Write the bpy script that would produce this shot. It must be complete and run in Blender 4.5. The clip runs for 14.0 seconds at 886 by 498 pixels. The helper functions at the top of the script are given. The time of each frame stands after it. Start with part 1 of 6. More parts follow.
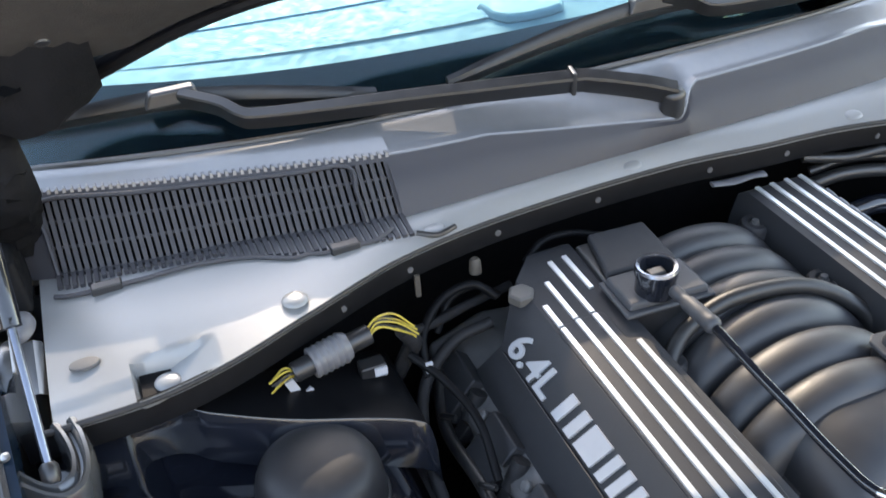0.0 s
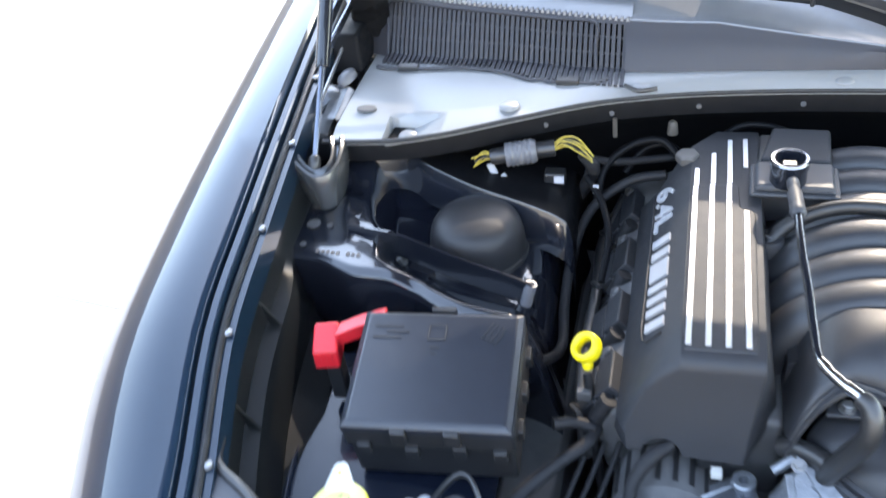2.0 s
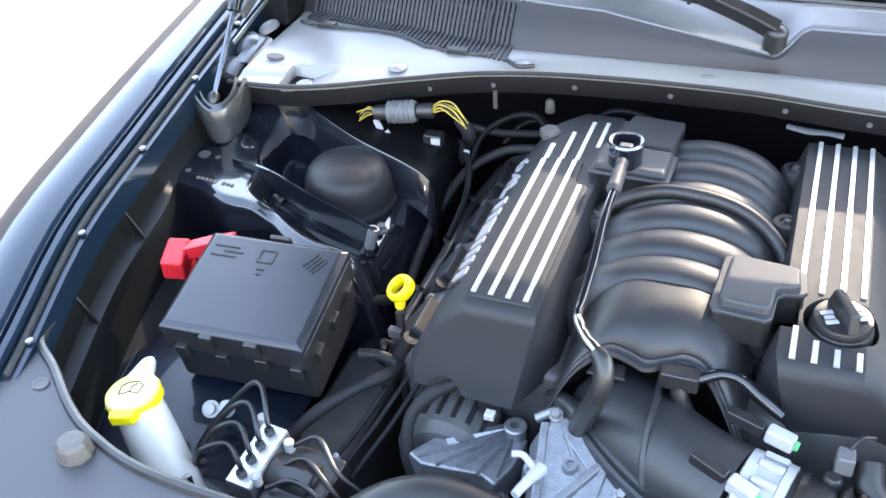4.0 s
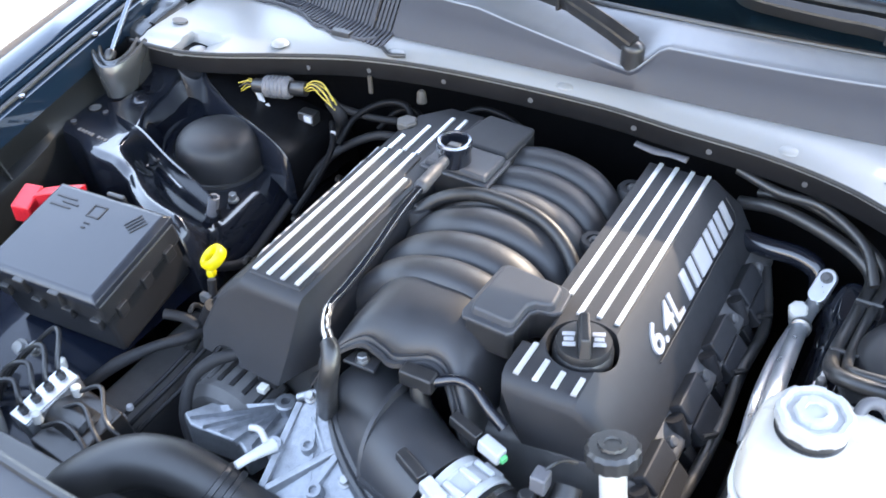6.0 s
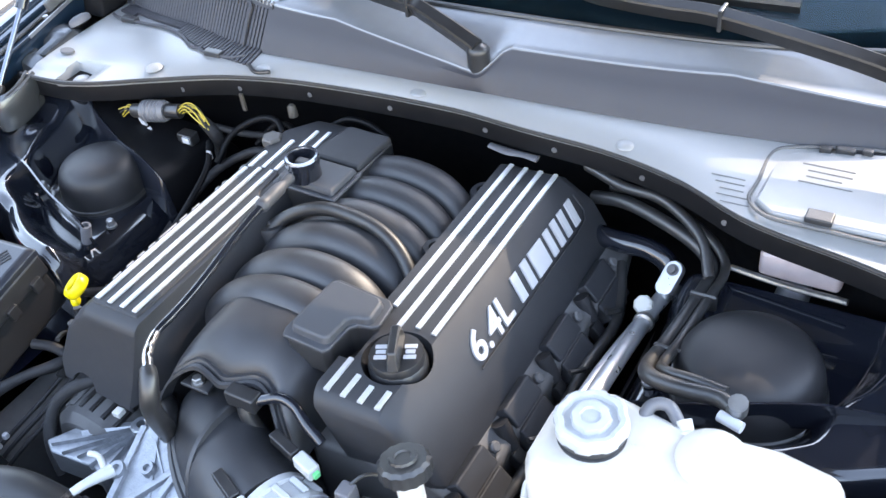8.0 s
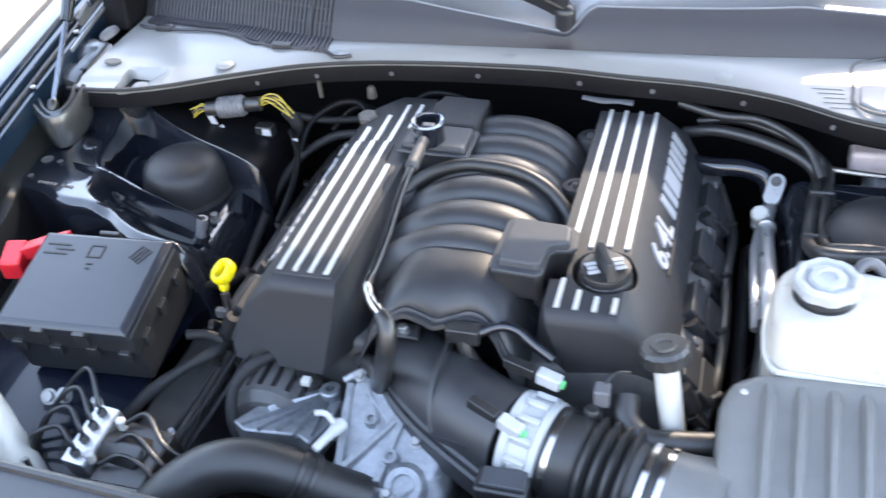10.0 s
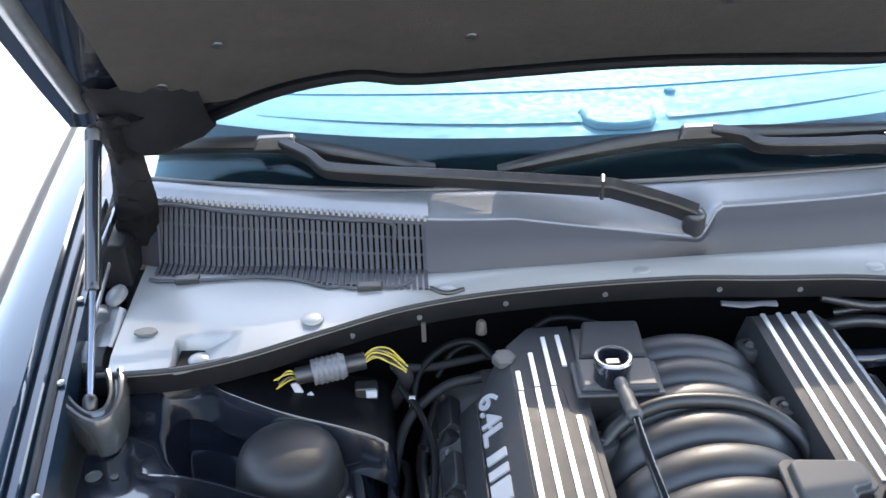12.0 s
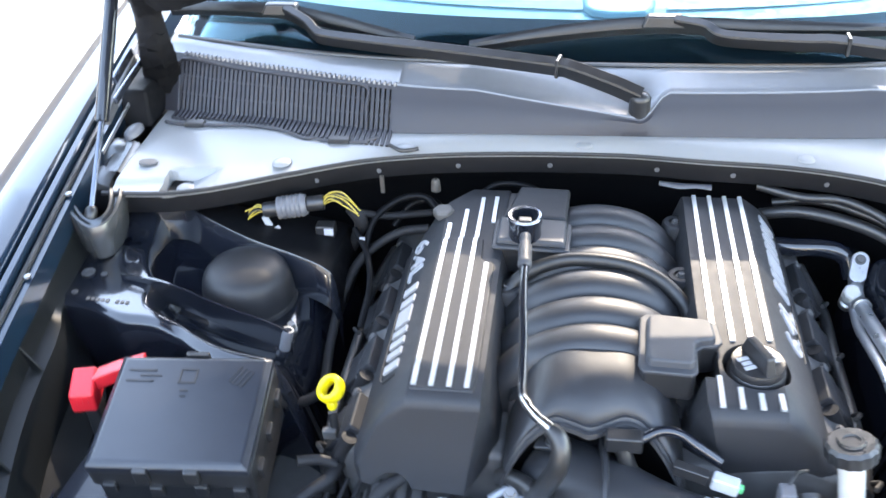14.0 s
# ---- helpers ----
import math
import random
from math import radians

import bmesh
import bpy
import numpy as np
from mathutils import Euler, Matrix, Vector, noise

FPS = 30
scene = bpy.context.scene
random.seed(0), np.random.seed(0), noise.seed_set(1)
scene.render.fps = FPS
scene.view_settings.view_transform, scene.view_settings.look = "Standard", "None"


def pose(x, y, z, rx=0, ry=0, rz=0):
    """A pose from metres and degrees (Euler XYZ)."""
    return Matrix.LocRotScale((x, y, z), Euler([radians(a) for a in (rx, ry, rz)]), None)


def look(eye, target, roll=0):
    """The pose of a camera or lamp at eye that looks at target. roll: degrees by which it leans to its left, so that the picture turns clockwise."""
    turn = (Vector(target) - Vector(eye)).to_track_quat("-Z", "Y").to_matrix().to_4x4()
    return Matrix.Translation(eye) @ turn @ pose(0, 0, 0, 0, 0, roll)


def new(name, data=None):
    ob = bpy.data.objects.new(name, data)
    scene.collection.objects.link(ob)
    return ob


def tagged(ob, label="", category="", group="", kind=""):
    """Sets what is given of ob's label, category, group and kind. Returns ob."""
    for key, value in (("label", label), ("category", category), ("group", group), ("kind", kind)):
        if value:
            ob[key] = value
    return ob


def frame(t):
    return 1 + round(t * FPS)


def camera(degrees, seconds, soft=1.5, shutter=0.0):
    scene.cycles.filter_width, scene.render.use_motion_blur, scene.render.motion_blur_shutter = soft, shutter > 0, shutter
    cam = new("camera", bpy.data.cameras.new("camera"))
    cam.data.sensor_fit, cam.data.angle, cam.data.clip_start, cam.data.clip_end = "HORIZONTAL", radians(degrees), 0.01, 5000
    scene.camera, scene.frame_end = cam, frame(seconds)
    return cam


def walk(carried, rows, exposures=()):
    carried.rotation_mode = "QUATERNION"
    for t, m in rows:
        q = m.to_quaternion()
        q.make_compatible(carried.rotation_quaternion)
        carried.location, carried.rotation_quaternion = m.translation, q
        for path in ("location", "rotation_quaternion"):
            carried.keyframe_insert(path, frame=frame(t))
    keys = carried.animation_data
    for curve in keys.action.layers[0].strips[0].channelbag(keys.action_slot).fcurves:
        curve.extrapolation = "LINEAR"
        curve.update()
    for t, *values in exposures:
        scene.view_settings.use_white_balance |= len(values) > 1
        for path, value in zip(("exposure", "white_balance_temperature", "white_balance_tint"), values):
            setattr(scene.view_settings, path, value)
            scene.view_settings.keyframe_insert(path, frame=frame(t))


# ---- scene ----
cam = camera(49.0, 14.0, shutter=0.5)
PATH = [
    (0, (-0.583, -0.364, 1.58), (-0.053, 1.184, 0.43), -4.6),
    (0.5, (-0.57, -0.413, 1.595), (-0.08, 1.117, 0.404), -3.4),
    (1, (-0.417, -0.518, 1.63), (-0.408, 1.072, 0.416), -6.4),
    (1.5, (-0.295, -0.62, 1.648), (-0.526, 0.954, 0.437), -6.6),
    (2, (-0.209, -0.724, 1.645), (-0.706, 0.784, 0.429), -8.5),
    (2.2, (-0.162, -0.769, 1.632), (-0.682, 0.731, 0.416), -6.6),
    (4.3, (0.113, -0.747, 1.623), (-0.52, 0.713, 0.411), -4.3),
    (4.5, (0.114, -0.748, 1.623), (-0.504, 0.695, 0.383), -4.6),
    (5, (0.317, -0.68, 1.642), (-0.528, 0.655, 0.416), -6.2),
    (5.5, (0.453, -0.619, 1.667), (-0.463, 0.62, 0.391), -6.5),
    (6, (0.453, -0.596, 1.649), (-0.353, 0.735, 0.392), -2.1),
    (6.5, (0.605, -0.483, 1.666), (-0.308, 0.779, 0.411), -4.8),
    (7, (0.675, -0.418, 1.688), (-0.281, 0.754, 0.379), -7.2),
    (7.2, (0.693, -0.391, 1.684), (-0.259, 0.774, 0.366), -8.7),
    (9.3, (0.501, -0.716, 1.663), (-0.145, 0.749, 0.465), -7.3),
    (9.5, (0.44, -0.756, 1.668), (-0.134, 0.71, 0.435), -8.4),
    (10, (0.313, -0.772, 1.663), (-0.222, 0.701, 0.42), -6.3),
    (10.5, (0.164, -0.733, 1.675), (-0.388, 0.743, 0.442), -9.6),
    (11, (-0.02, -0.671, 1.659), (-0.273, 0.958, 0.526), -5.0),
    (11.5, (-0.249, -0.618, 1.664), (-0.162, 1.085, 0.618), -1.3),
    (12, (-0.336, -0.599, 1.661), (-0.271, 1.133, 0.663), -1.9),
    (12.5, (-0.343, -0.608, 1.636), (-0.284, 1.083, 0.569), -1.9),
    (13, (-0.32, -0.613, 1.642), (-0.288, 0.996, 0.454), -0.2),
    (13.5, (-0.204, -0.687, 1.667), (-0.273, 0.939, 0.506), -2.9),
    (14, (-0.032, -0.763, 1.684), (-0.294, 0.849, 0.53), -2.9),
]
EXPOSURES = [(0.0, 3.7, 10700, 16), (1.0, 4.07, 10050, 15), (2.0, 4.22, 9650, 15), (4.5, 4.42, 9800, 16), (7.0, 4.44, 9950, 17), (9.5, 4.13, 10100, 17), (10.5, 4.38, 9800, 16), (11.0, 4.43, 9650, 15), (12.0, 3.94, 9750, 15), (13.0, 4.18, 9700, 15), (14.0, 4.48, 9600, 15)]
walk(cam, [(t, look(eye, target, roll)) for t, eye, target, roll in PATH], EXPOSURES)

# world, sun
SUN_TO = Vector((0.22, 1.0, 0.55)).normalized()
world = bpy.data.worlds.new("sky")
scene.world = world
world.use_nodes = True
wn = world.node_tree.nodes
sky = wn.new("ShaderNodeTexSky")
sky.sky_type, sky.sun_disc = "NISHITA", False
sky.sun_elevation = math.asin(SUN_TO.z)
sky.sun_rotation = math.atan2(SUN_TO.x, SUN_TO.y)
sky.air_density, sky.dust_density, sky.ozone_density = 1.0, 0.3, 3.0
world.node_tree.links.new(sky.outputs[0], wn["Background"].inputs[0])
wn["Background"].inputs[1].default_value = 0.15
sun = new("sun", bpy.data.lights.new("sun", "SUN"))
sun.data.energy, sun.data.angle, sun.data.color = 0.32, radians(0.53), (0.88, 0.93, 1.0)
sun.matrix_world = look(SUN_TO * 6, (0, 0, 0))


# ---- materials ----
def mat(name, color, rough=0.5, metal=0.0, var=0.25, scale=60.0, bump=0.15, grain=900.0, coat=0.0, spec=0.5, dust=0.0, coarse=6.0, rvar=0.2, coat_ior=1.5):
    m = bpy.data.materials.new(name)
    m.use_nodes = True
    n, l = m.node_tree.nodes, m.node_tree.links
    b = n["Principled BSDF"]
    geo = n.new("ShaderNodeTexCoord")
    big = n.new("ShaderNodeTexNoise")
    big.inputs["Scale"].default_value, big.inputs["Detail"].default_value = coarse, 6
    l.new(geo.outputs["Object"], big.inputs["Vector"])
    fine = n.new("ShaderNodeTexNoise")
    fine.inputs["Scale"].default_value, fine.inputs["Detail"].default_value = grain, 2
    l.new(geo.outputs["Object"], fine.inputs["Vector"])
    mid = n.new("ShaderNodeTexNoise")
    mid.inputs["Scale"].default_value, mid.inputs["Detail"].default_value = scale, 4
    l.new(geo.outputs["Object"], mid.inputs["Vector"])
    add = n.new("ShaderNodeMath")
    add.operation = "ADD"
    l.new(big.outputs[0], add.inputs[0]), l.new(mid.outputs[0], add.inputs[1])
    ramp = n.new("ShaderNodeMapRange")
    ramp.inputs[1].default_value, ramp.inputs[2].default_value = 0.7, 1.3
    ramp.inputs[3].default_value, ramp.inputs[4].default_value = 1 - var, 1 + var
    l.new(add.outputs[0], ramp.inputs[0])
    mul = n.new("ShaderNodeVectorMath")
    mul.operation = "SCALE"
    mul.inputs[0].default_value = color
    l.new(ramp.outputs[0], mul.inputs["Scale"])
    col = mul.outputs[0]
    if dust:
        mix = n.new("ShaderNodeMixRGB")
        mix.inputs[2].default_value = (0.3, 0.28, 0.25, 1)
        dr = n.new("ShaderNodeMapRange")
        dr.inputs[1].default_value, dr.inputs[2].default_value = 0.5, 0.75
        dr.inputs[3].default_value, dr.inputs[4].default_value = 0.0, dust
        l.new(mid.outputs[0], dr.inputs[0]), l.new(dr.outputs[0], mix.inputs[0]), l.new(col, mix.inputs[1])
        col = mix.outputs[0]
    l.new(col, b.inputs["Base Color"])
    rr = n.new("ShaderNodeMapRange")
    rr.inputs[1].default_value, rr.inputs[2].default_value = 0.3, 0.7
    rr.inputs[3].default_value, rr.inputs[4].default_value = max(rough * (1 - rvar), 0.02), min(rough * (1 + rvar), 1)
    l.new(mid.outputs[0], rr.inputs[0]), l.new(rr.outputs[0], b.inputs["Roughness"])
    b.inputs["Metallic"].default_value = metal
    b.inputs["Specular IOR Level"].default_value = spec
    b.inputs["Coat Weight"].default_value = coat
    b.inputs["Coat Roughness"].default_value = 0.04
    b.inputs["Coat IOR"].default_value = coat_ior
    if bump:
        bp = n.new("ShaderNodeBump")
        bp.inputs["Strength"].default_value, bp.inputs["Distance"].default_value = bump, 0.001
        l.new(fine.outputs[0], bp.inputs["Height"]), l.new(bp.outputs[0], b.inputs["Normal"])
    return m


PLASTIC = mat("black_plastic", (0.019, 0.019, 0.0205), 0.34, dust=0.01, var=0.12, spec=0.6, rvar=0.12)
FUSEP = mat("fuse_box_plastic", (0.016, 0.019, 0.026), 0.3, bump=0.12, grain=1400, var=0.06, rvar=0.06, spec=0.6)
COVERP = mat("satin_black_plastic", (0.0215, 0.0228, 0.0265), 0.56, bump=0.22, grain=1400, var=0.08, rvar=0.08, spec=0.42)
# black plastic with its base greyed to stand for reflected sky
LIDP = mat("sky_lifted_smooth_plastic", (0.046, 0.0485, 0.055), 0.52, bump=0.12, grain=1400, var=0.06, rvar=0.06, spec=0.45)
MANIFOLD = mat("black_nylon", (0.0235, 0.0247, 0.0285), 0.46, bump=0.12, grain=1100, var=0.1, rvar=0.08, spec=0.6)
RUBBER = mat("black_rubber", (0.018, 0.018, 0.019), 0.38, dust=0.01, var=0.15, spec=0.7)
CAPR = mat("smooth_rubber", (0.020, 0.020, 0.022), 0.46, var=0.1, rvar=0.1, spec=0.35)
HOSE = mat("hose_rubber", (0.015, 0.015, 0.016), 0.44, var=0.12, rvar=0.1, spec=0.6)
# shelf and ledge greys sit above the face's, partly to carry sky glare
COWLP = mat("glare_lifted_grey_shelf", (0.215, 0.218, 0.22), 0.38, bump=0.05, grain=1500, var=0.02, spec=0.9, rvar=0.03)
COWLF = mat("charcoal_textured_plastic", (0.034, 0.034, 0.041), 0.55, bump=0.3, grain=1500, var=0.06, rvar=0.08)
LEDGE = mat("glare_lifted_glossy_grey", (0.15, 0.155, 0.165), 0.26, bump=0.05, var=0.04, spec=0.7, rvar=0.05)
# air box black, lightened in the base colour so it looks sunlit
AIRP = mat("sun_lifted_black_plastic", (0.145, 0.145, 0.142), 0.36, bump=0.2, grain=1200, var=0.08, rvar=0.08)
PAINT = mat("blue_black_metallic_paint", (0.005, 0.016, 0.030), 0.3, metal=0.0, coat=0.95, coat_ior=1.48, bump=0, var=0.03, rvar=0.03, spec=0.1)
APRON = mat("black_body_paint", (0.008, 0.010, 0.015), 0.16, coat=1.0, coat_ior=1.52, bump=0, var=0.1, rvar=0.05, spec=0.3)
BRACKET = mat("brown_grey_primer", (0.095, 0.10, 0.105), 0.26, metal=0.6, bump=0, var=0.03, rvar=0.04, spec=0.8)
INSUL = mat("felt_insulator", (0.027, 0.022, 0.019), 0.95, bump=0.8, grain=500, var=0.3)
SILVER = mat("satin_silver", (0.74, 0.75, 0.76), 0.36, metal=0.6, bump=0.05, var=0.05)
CHROME = mat("polished_metal", (0.62, 0.62, 0.63), 0.22, metal=1.0, bump=0.02, var=0.1)
DCHROME = mat("dark_steel_rod", (0.16, 0.18, 0.22), 0.2, metal=0.9, bump=0.02, var=0.1)
ALU = mat("cast_aluminium", (0.25, 0.268, 0.29), 0.40, metal=0.65, bump=0.6, grain=420, var=0.22, coarse=18, scale=120)
STEEL = mat("zinc_steel", (0.32, 0.32, 0.32), 0.35, metal=0.9, bump=0.1, var=0.2)
WHITEP = mat("translucent_white_plastic", (0.52, 0.51, 0.48), 0.35, bump=0.1, var=0.05)
PALEP = mat("pale_grey_plastic", (0.38, 0.39, 0.40), 0.4, bump=0.1, var=0.08)
YELLOW = mat("yellow_plastic", (0.8, 0.62, 0.02), 0.35, bump=0.05, var=0.08)
PALEYELLOW = mat("pale_yellow_plastic", (0.75, 0.66, 0.22), 0.35, bump=0.05, var=0.06)
RED = mat("red_plastic", (0.65, 0.02, 0.03), 0.35, bump=0.1, var=0.1)
GREYP = mat("grey_plastic", (0.11, 0.11, 0.12), 0.4, bump=0.1, var=0.1)
LETTER = mat("pale_grey_paint", (0.37, 0.375, 0.395), 0.4, bump=0.1, var=0.05)
LABEL = mat("pale_label_print", (0.42, 0.43, 0.46), 0.5, bump=0.0, var=0.05)
PRINT = mat("faint_grey_print", (0.13, 0.132, 0.136), 0.6, bump=0.0, var=0.1, scale=400)
DARKP = mat("dark_print", (0.02, 0.02, 0.02), 0.5, bump=0.0, var=0.05)
GREENP = mat("green_plastic", (0.05, 0.5, 0.2), 0.4, bump=0, var=0.05)
WIREY = mat("yellow_wire", (0.42, 0.30, 0.04), 0.45, bump=0, var=0.4, scale=300)
TANK = mat("milky_tank_plastic", (0.50, 0.47, 0.43), 0.33, bump=0.1, var=0.08, coarse=12)
WIPER = mat("matt_black_steel", (0.012, 0.012, 0.013), 0.36, bump=0.1, var=0.1, spec=0.45)
# base grey raised to imitate the haze over the deepest blacks
DARK = mat("veil_lifted_underbody", (0.085, 0.084, 0.086), 0.6, bump=0.3)
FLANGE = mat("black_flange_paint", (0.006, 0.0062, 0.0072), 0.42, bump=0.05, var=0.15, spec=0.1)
ARCH = mat("deep_black_arch_paint", (0.006, 0.010, 0.019), 0.26, coat=0.6, coat_ior=1.42, bump=0, var=0.05, rvar=0.05, spec=0.2)
INNERF = mat("inner_fender_paint", (0.008, 0.009, 0.0095), 0.34, bump=0.03, var=0.05, rvar=0.06, spec=0.3)
CAPBROWN = mat("faded_plastic_cap", (0.09, 0.083, 0.078), 0.5, bump=0.1, var=0.1)
POLISH = mat("bright_aluminium", (0.55, 0.56, 0.58), 0.32, metal=0.75, bump=0.02, var=0.06)
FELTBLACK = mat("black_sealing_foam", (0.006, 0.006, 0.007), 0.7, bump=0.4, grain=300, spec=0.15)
DASH = mat("dash_vinyl", (0.16, 0.18, 0.19), 0.6, bump=0.03, grain=600, var=0.04)
DASHD = mat("dash_slot", (0.12, 0.16, 0.20), 0.6, bump=0.1, var=0.1)
FRIT = mat("black_glass_border", (0.005, 0.006, 0.008), 0.4, bump=0, var=0.1, spec=0.05)
CONCRETE = mat("pale_concrete", (0.50, 0.47, 0.44), 0.85, bump=0.4, grain=120, var=0.12, scale=9, coarse=0.7)
TAPE = mat("cloth_tape", (0.016, 0.016, 0.018), 0.62, bump=0.6, grain=350, var=0.25, scale=140, spec=0.3)
RUST = mat("brown_tape", (0.06, 0.05, 0.042), 0.6, bump=0.2)

GLASS = bpy.data.materials.new("tinted_glass")
GLASS.use_nodes = True
gn, gl = GLASS.node_tree.nodes, GLASS.node_tree.links
gn.remove(gn["Principled BSDF"])
tint = gn.new("ShaderNodeBsdfTransparent")
tint.inputs[0].default_value = (0.62, 0.90, 0.95, 1)
shine = gn.new("ShaderNodeBsdfGlossy")
shine.inputs["Roughness"].default_value = 0.02
rim = gn.new("ShaderNodeFresnel")
rim.inputs["IOR"].default_value = 1.35
blend = gn.new("ShaderNodeMixShader")
gl.new(rim.outputs[0], blend.inputs[0]), gl.new(tint.outputs[0], blend.inputs[1]), gl.new(shine.outputs[0], blend.inputs[2])
gl.new(blend.outputs[0], gn["Material Output"].inputs[0])


# ---- mesh helpers ----
def thing(name, label, category, at=(0, 0, 0), group="", kind=""):
    e = new(name)
    e.empty_display_size = 0.05
    e.location = at
    return tagged(e, label, category, group, kind)


def part(name, bm, material, parent=None, label="", smooth=True, bevel=0.0, seg=2, flip=False):
    me = bpy.data.meshes.new(name)
    bmesh.ops.recalc_face_normals(bm, faces=bm.faces[:])
    bm.to_mesh(me)
    bm.free()
    me.materials.append(material)
    if smooth:
        me.shade_smooth()
    ob = new(name, me)
    if parent is not None:
        ob.parent = parent
        if parent.type == "EMPTY":
            ob.matrix_parent_inverse = Matrix.Translation(parent.location).inverted()
    if bevel:
        md = ob.modifiers.new("bevel", "BEVEL")
        md.width, md.segments, md.limit_method, md.angle_limit = bevel, seg, "ANGLE", radians(28)
        md.harden_normals = True
    elif smooth:
        me.set_sharp_from_angle(angle=radians(38))
    if label:
        ob["label"] = label
    return ob


def spline(points, n=8):
    """Catmull-Rom through points, n steps a span."""
    p = [Vector(q) for q in points]
    p = [2 * p[0] - p[1]] + p + [2 * p[-1] - p[-2]]
    out = []
    for i in range(1, len(p) - 2):
        a, b, c, d = p[i - 1 : i + 3]
        for k in range(n):
            t = k / n
            out.append(0.5 * (2 * b + (c - a) * t + (2 * a - 5 * b + 4 * c - d) * t * t + (3 * b - a - 3 * c + d) * t**3))
    out.append(p[-2])
    return out


def curve1(knots, x):
    """A smooth curve through (x, y) knots."""
    xs, ys = [k[0] for k in knots], [k[1] for k in knots]
    i = min(max(int(np.searchsorted(xs, x)) - 1, 0), len(xs) - 2)
    m = [(ys[min(j + 1, len(ys) - 1)] - ys[max(j - 1, 0)]) / (xs[min(j + 1, len(xs) - 1)] - xs[max(j - 1, 0)]) for j in (i, i + 1)]
    h = xs[i + 1] - xs[i]
    t = min(max((x - xs[i]) / h, 0), 1)
    return ((2 * t**3 - 3 * t * t + 1) * ys[i] + (t**3 - 2 * t * t + t) * h * m[0] + (-2 * t**3 + 3 * t * t) * ys[i + 1] + (t**3 - t * t) * h * m[1])


def loft(rings, closed=True, caps=True, bm=None):
    bm = bm or bmesh.new()
    vs = [[bm.verts.new(q) for q in r] for r in rings]
    n = len(rings[0])
    for a, b in zip(vs, vs[1:]):
        for i in range(n if closed else n - 1):
            j = (i + 1) % n
            bm.faces.new((a[i], a[j], b[j], b[i]))
    if closed and caps:
        bm.faces.new(vs[0][::-1]), bm.faces.new(vs[-1])
    return bm


def tube(points, r, n=12, steps=6, bm=None, flat=1.0, smooth=True):
    """A tube along points. r: one radius or one a point."""
    pts = spline(points, steps) if smooth and len(points) > 2 else [Vector(q) for q in points]
    radii = [r] * len(points) if isinstance(r, (int, float)) else list(r)
    up = Vector((0.03, 0.02, 1)).normalized()
    rings = []
    for i, q in enumerate(pts):
        d = (pts[min(i + 1, len(pts) - 1)] - pts[max(i - 1, 0)]).normalized()
        s = d.cross(up)
        if s.length < 0.05:
            s = d.cross(Vector((0, 1, 0)))
        s.normalize()
        w = s.cross(d).normalized()
        f = i / (len(pts) - 1) * (len(radii) - 1)
        k = min(int(f), len(radii) - 2)
        rad = radii[k] + (radii[k + 1] - radii[k]) * (f - k)
        rings.append([q + rad * (math.cos(a) * s + flat * math.sin(a) * w) for a in (2 * math.pi * j / n for j in range(n))])
    return loft(rings, bm=bm)


def lathe(profile, n=32, m=None, bm=None, wob=None):
    """profile: (radius, height) from bottom to top; m places it."""
    m = m or Matrix()
    rings = []
    for r, z in profile:
        rings.append([m @ Vector((max(r, 1e-4) * (1 + (wob(j, n) if wob else 0)) * math.cos(2 * math.pi * j / n), max(r, 1e-4) * (1 + (wob(j, n) if wob else 0)) * math.sin(2 * math.pi * j / n), z)) for j in range(n)])
    return loft(rings, bm=bm)


def box(c, s, m=None, bm=None, taper=1.0):
    """A box about centre c of size s; taper narrows its top."""
    bm = bm or bmesh.new()
    m = m or Matrix()
    v = []
    for dz in (-0.5, 0.5):
        k = taper if dz > 0 else 1
        for dx, dy in ((-0.5, -0.5), (0.5, -0.5), (0.5, 0.5), (-0.5, 0.5)):
            v.append(bm.verts.new(m @ Vector((c[0] + dx * s[0] * k, c[1] + dy * s[1] * k, c[2] + dz * s[2]))))
    for f in ((0, 3, 2, 1), (4, 5, 6, 7), (0, 1, 5, 4), (1, 2, 6, 5), (2, 3, 7, 6), (3, 0, 4, 7)):
        bm.faces.new([v[i] for i in f])
    return bm


def prism(poly, z0, z1, m=None, bm=None, inset=0.0):
    """An upright prism over a polygon in x, y."""
    m = m or Matrix()
    cx, cy = sum(p[0] for p in poly) / len(poly), sum(p[1] for p in poly) / len(poly)
    return loft([[m @ Vector((x, y, z0)) for x, y in poly], [m @ Vector((cx + (x - cx) * (1 - inset), cy + (y - cy) * (1 - inset), z1)) for x, y in poly]], bm=bm)


def along(a, b):
    """A pose at a whose z axis points to b."""
    a, b = Vector(a), Vector(b)
    return Matrix.Translation(a) @ (b - a).to_track_quat("Z", "Y").to_matrix().to_4x4()


def hexbolt(at, r, h, parent=None, name="bolt", axis=(0, 0, 1), material=None):
    m = along(at, Vector(at) + Vector(axis))
    bm = lathe([(r * 1.35, 0), (r * 1.35, h * 0.25)], 20, m)
    lathe([(r, h * 0.25), (r, h * 0.9), (r * 0.85, h)], 6, m, bm)
    return part(name, bm, material or STEEL, parent, smooth=False)


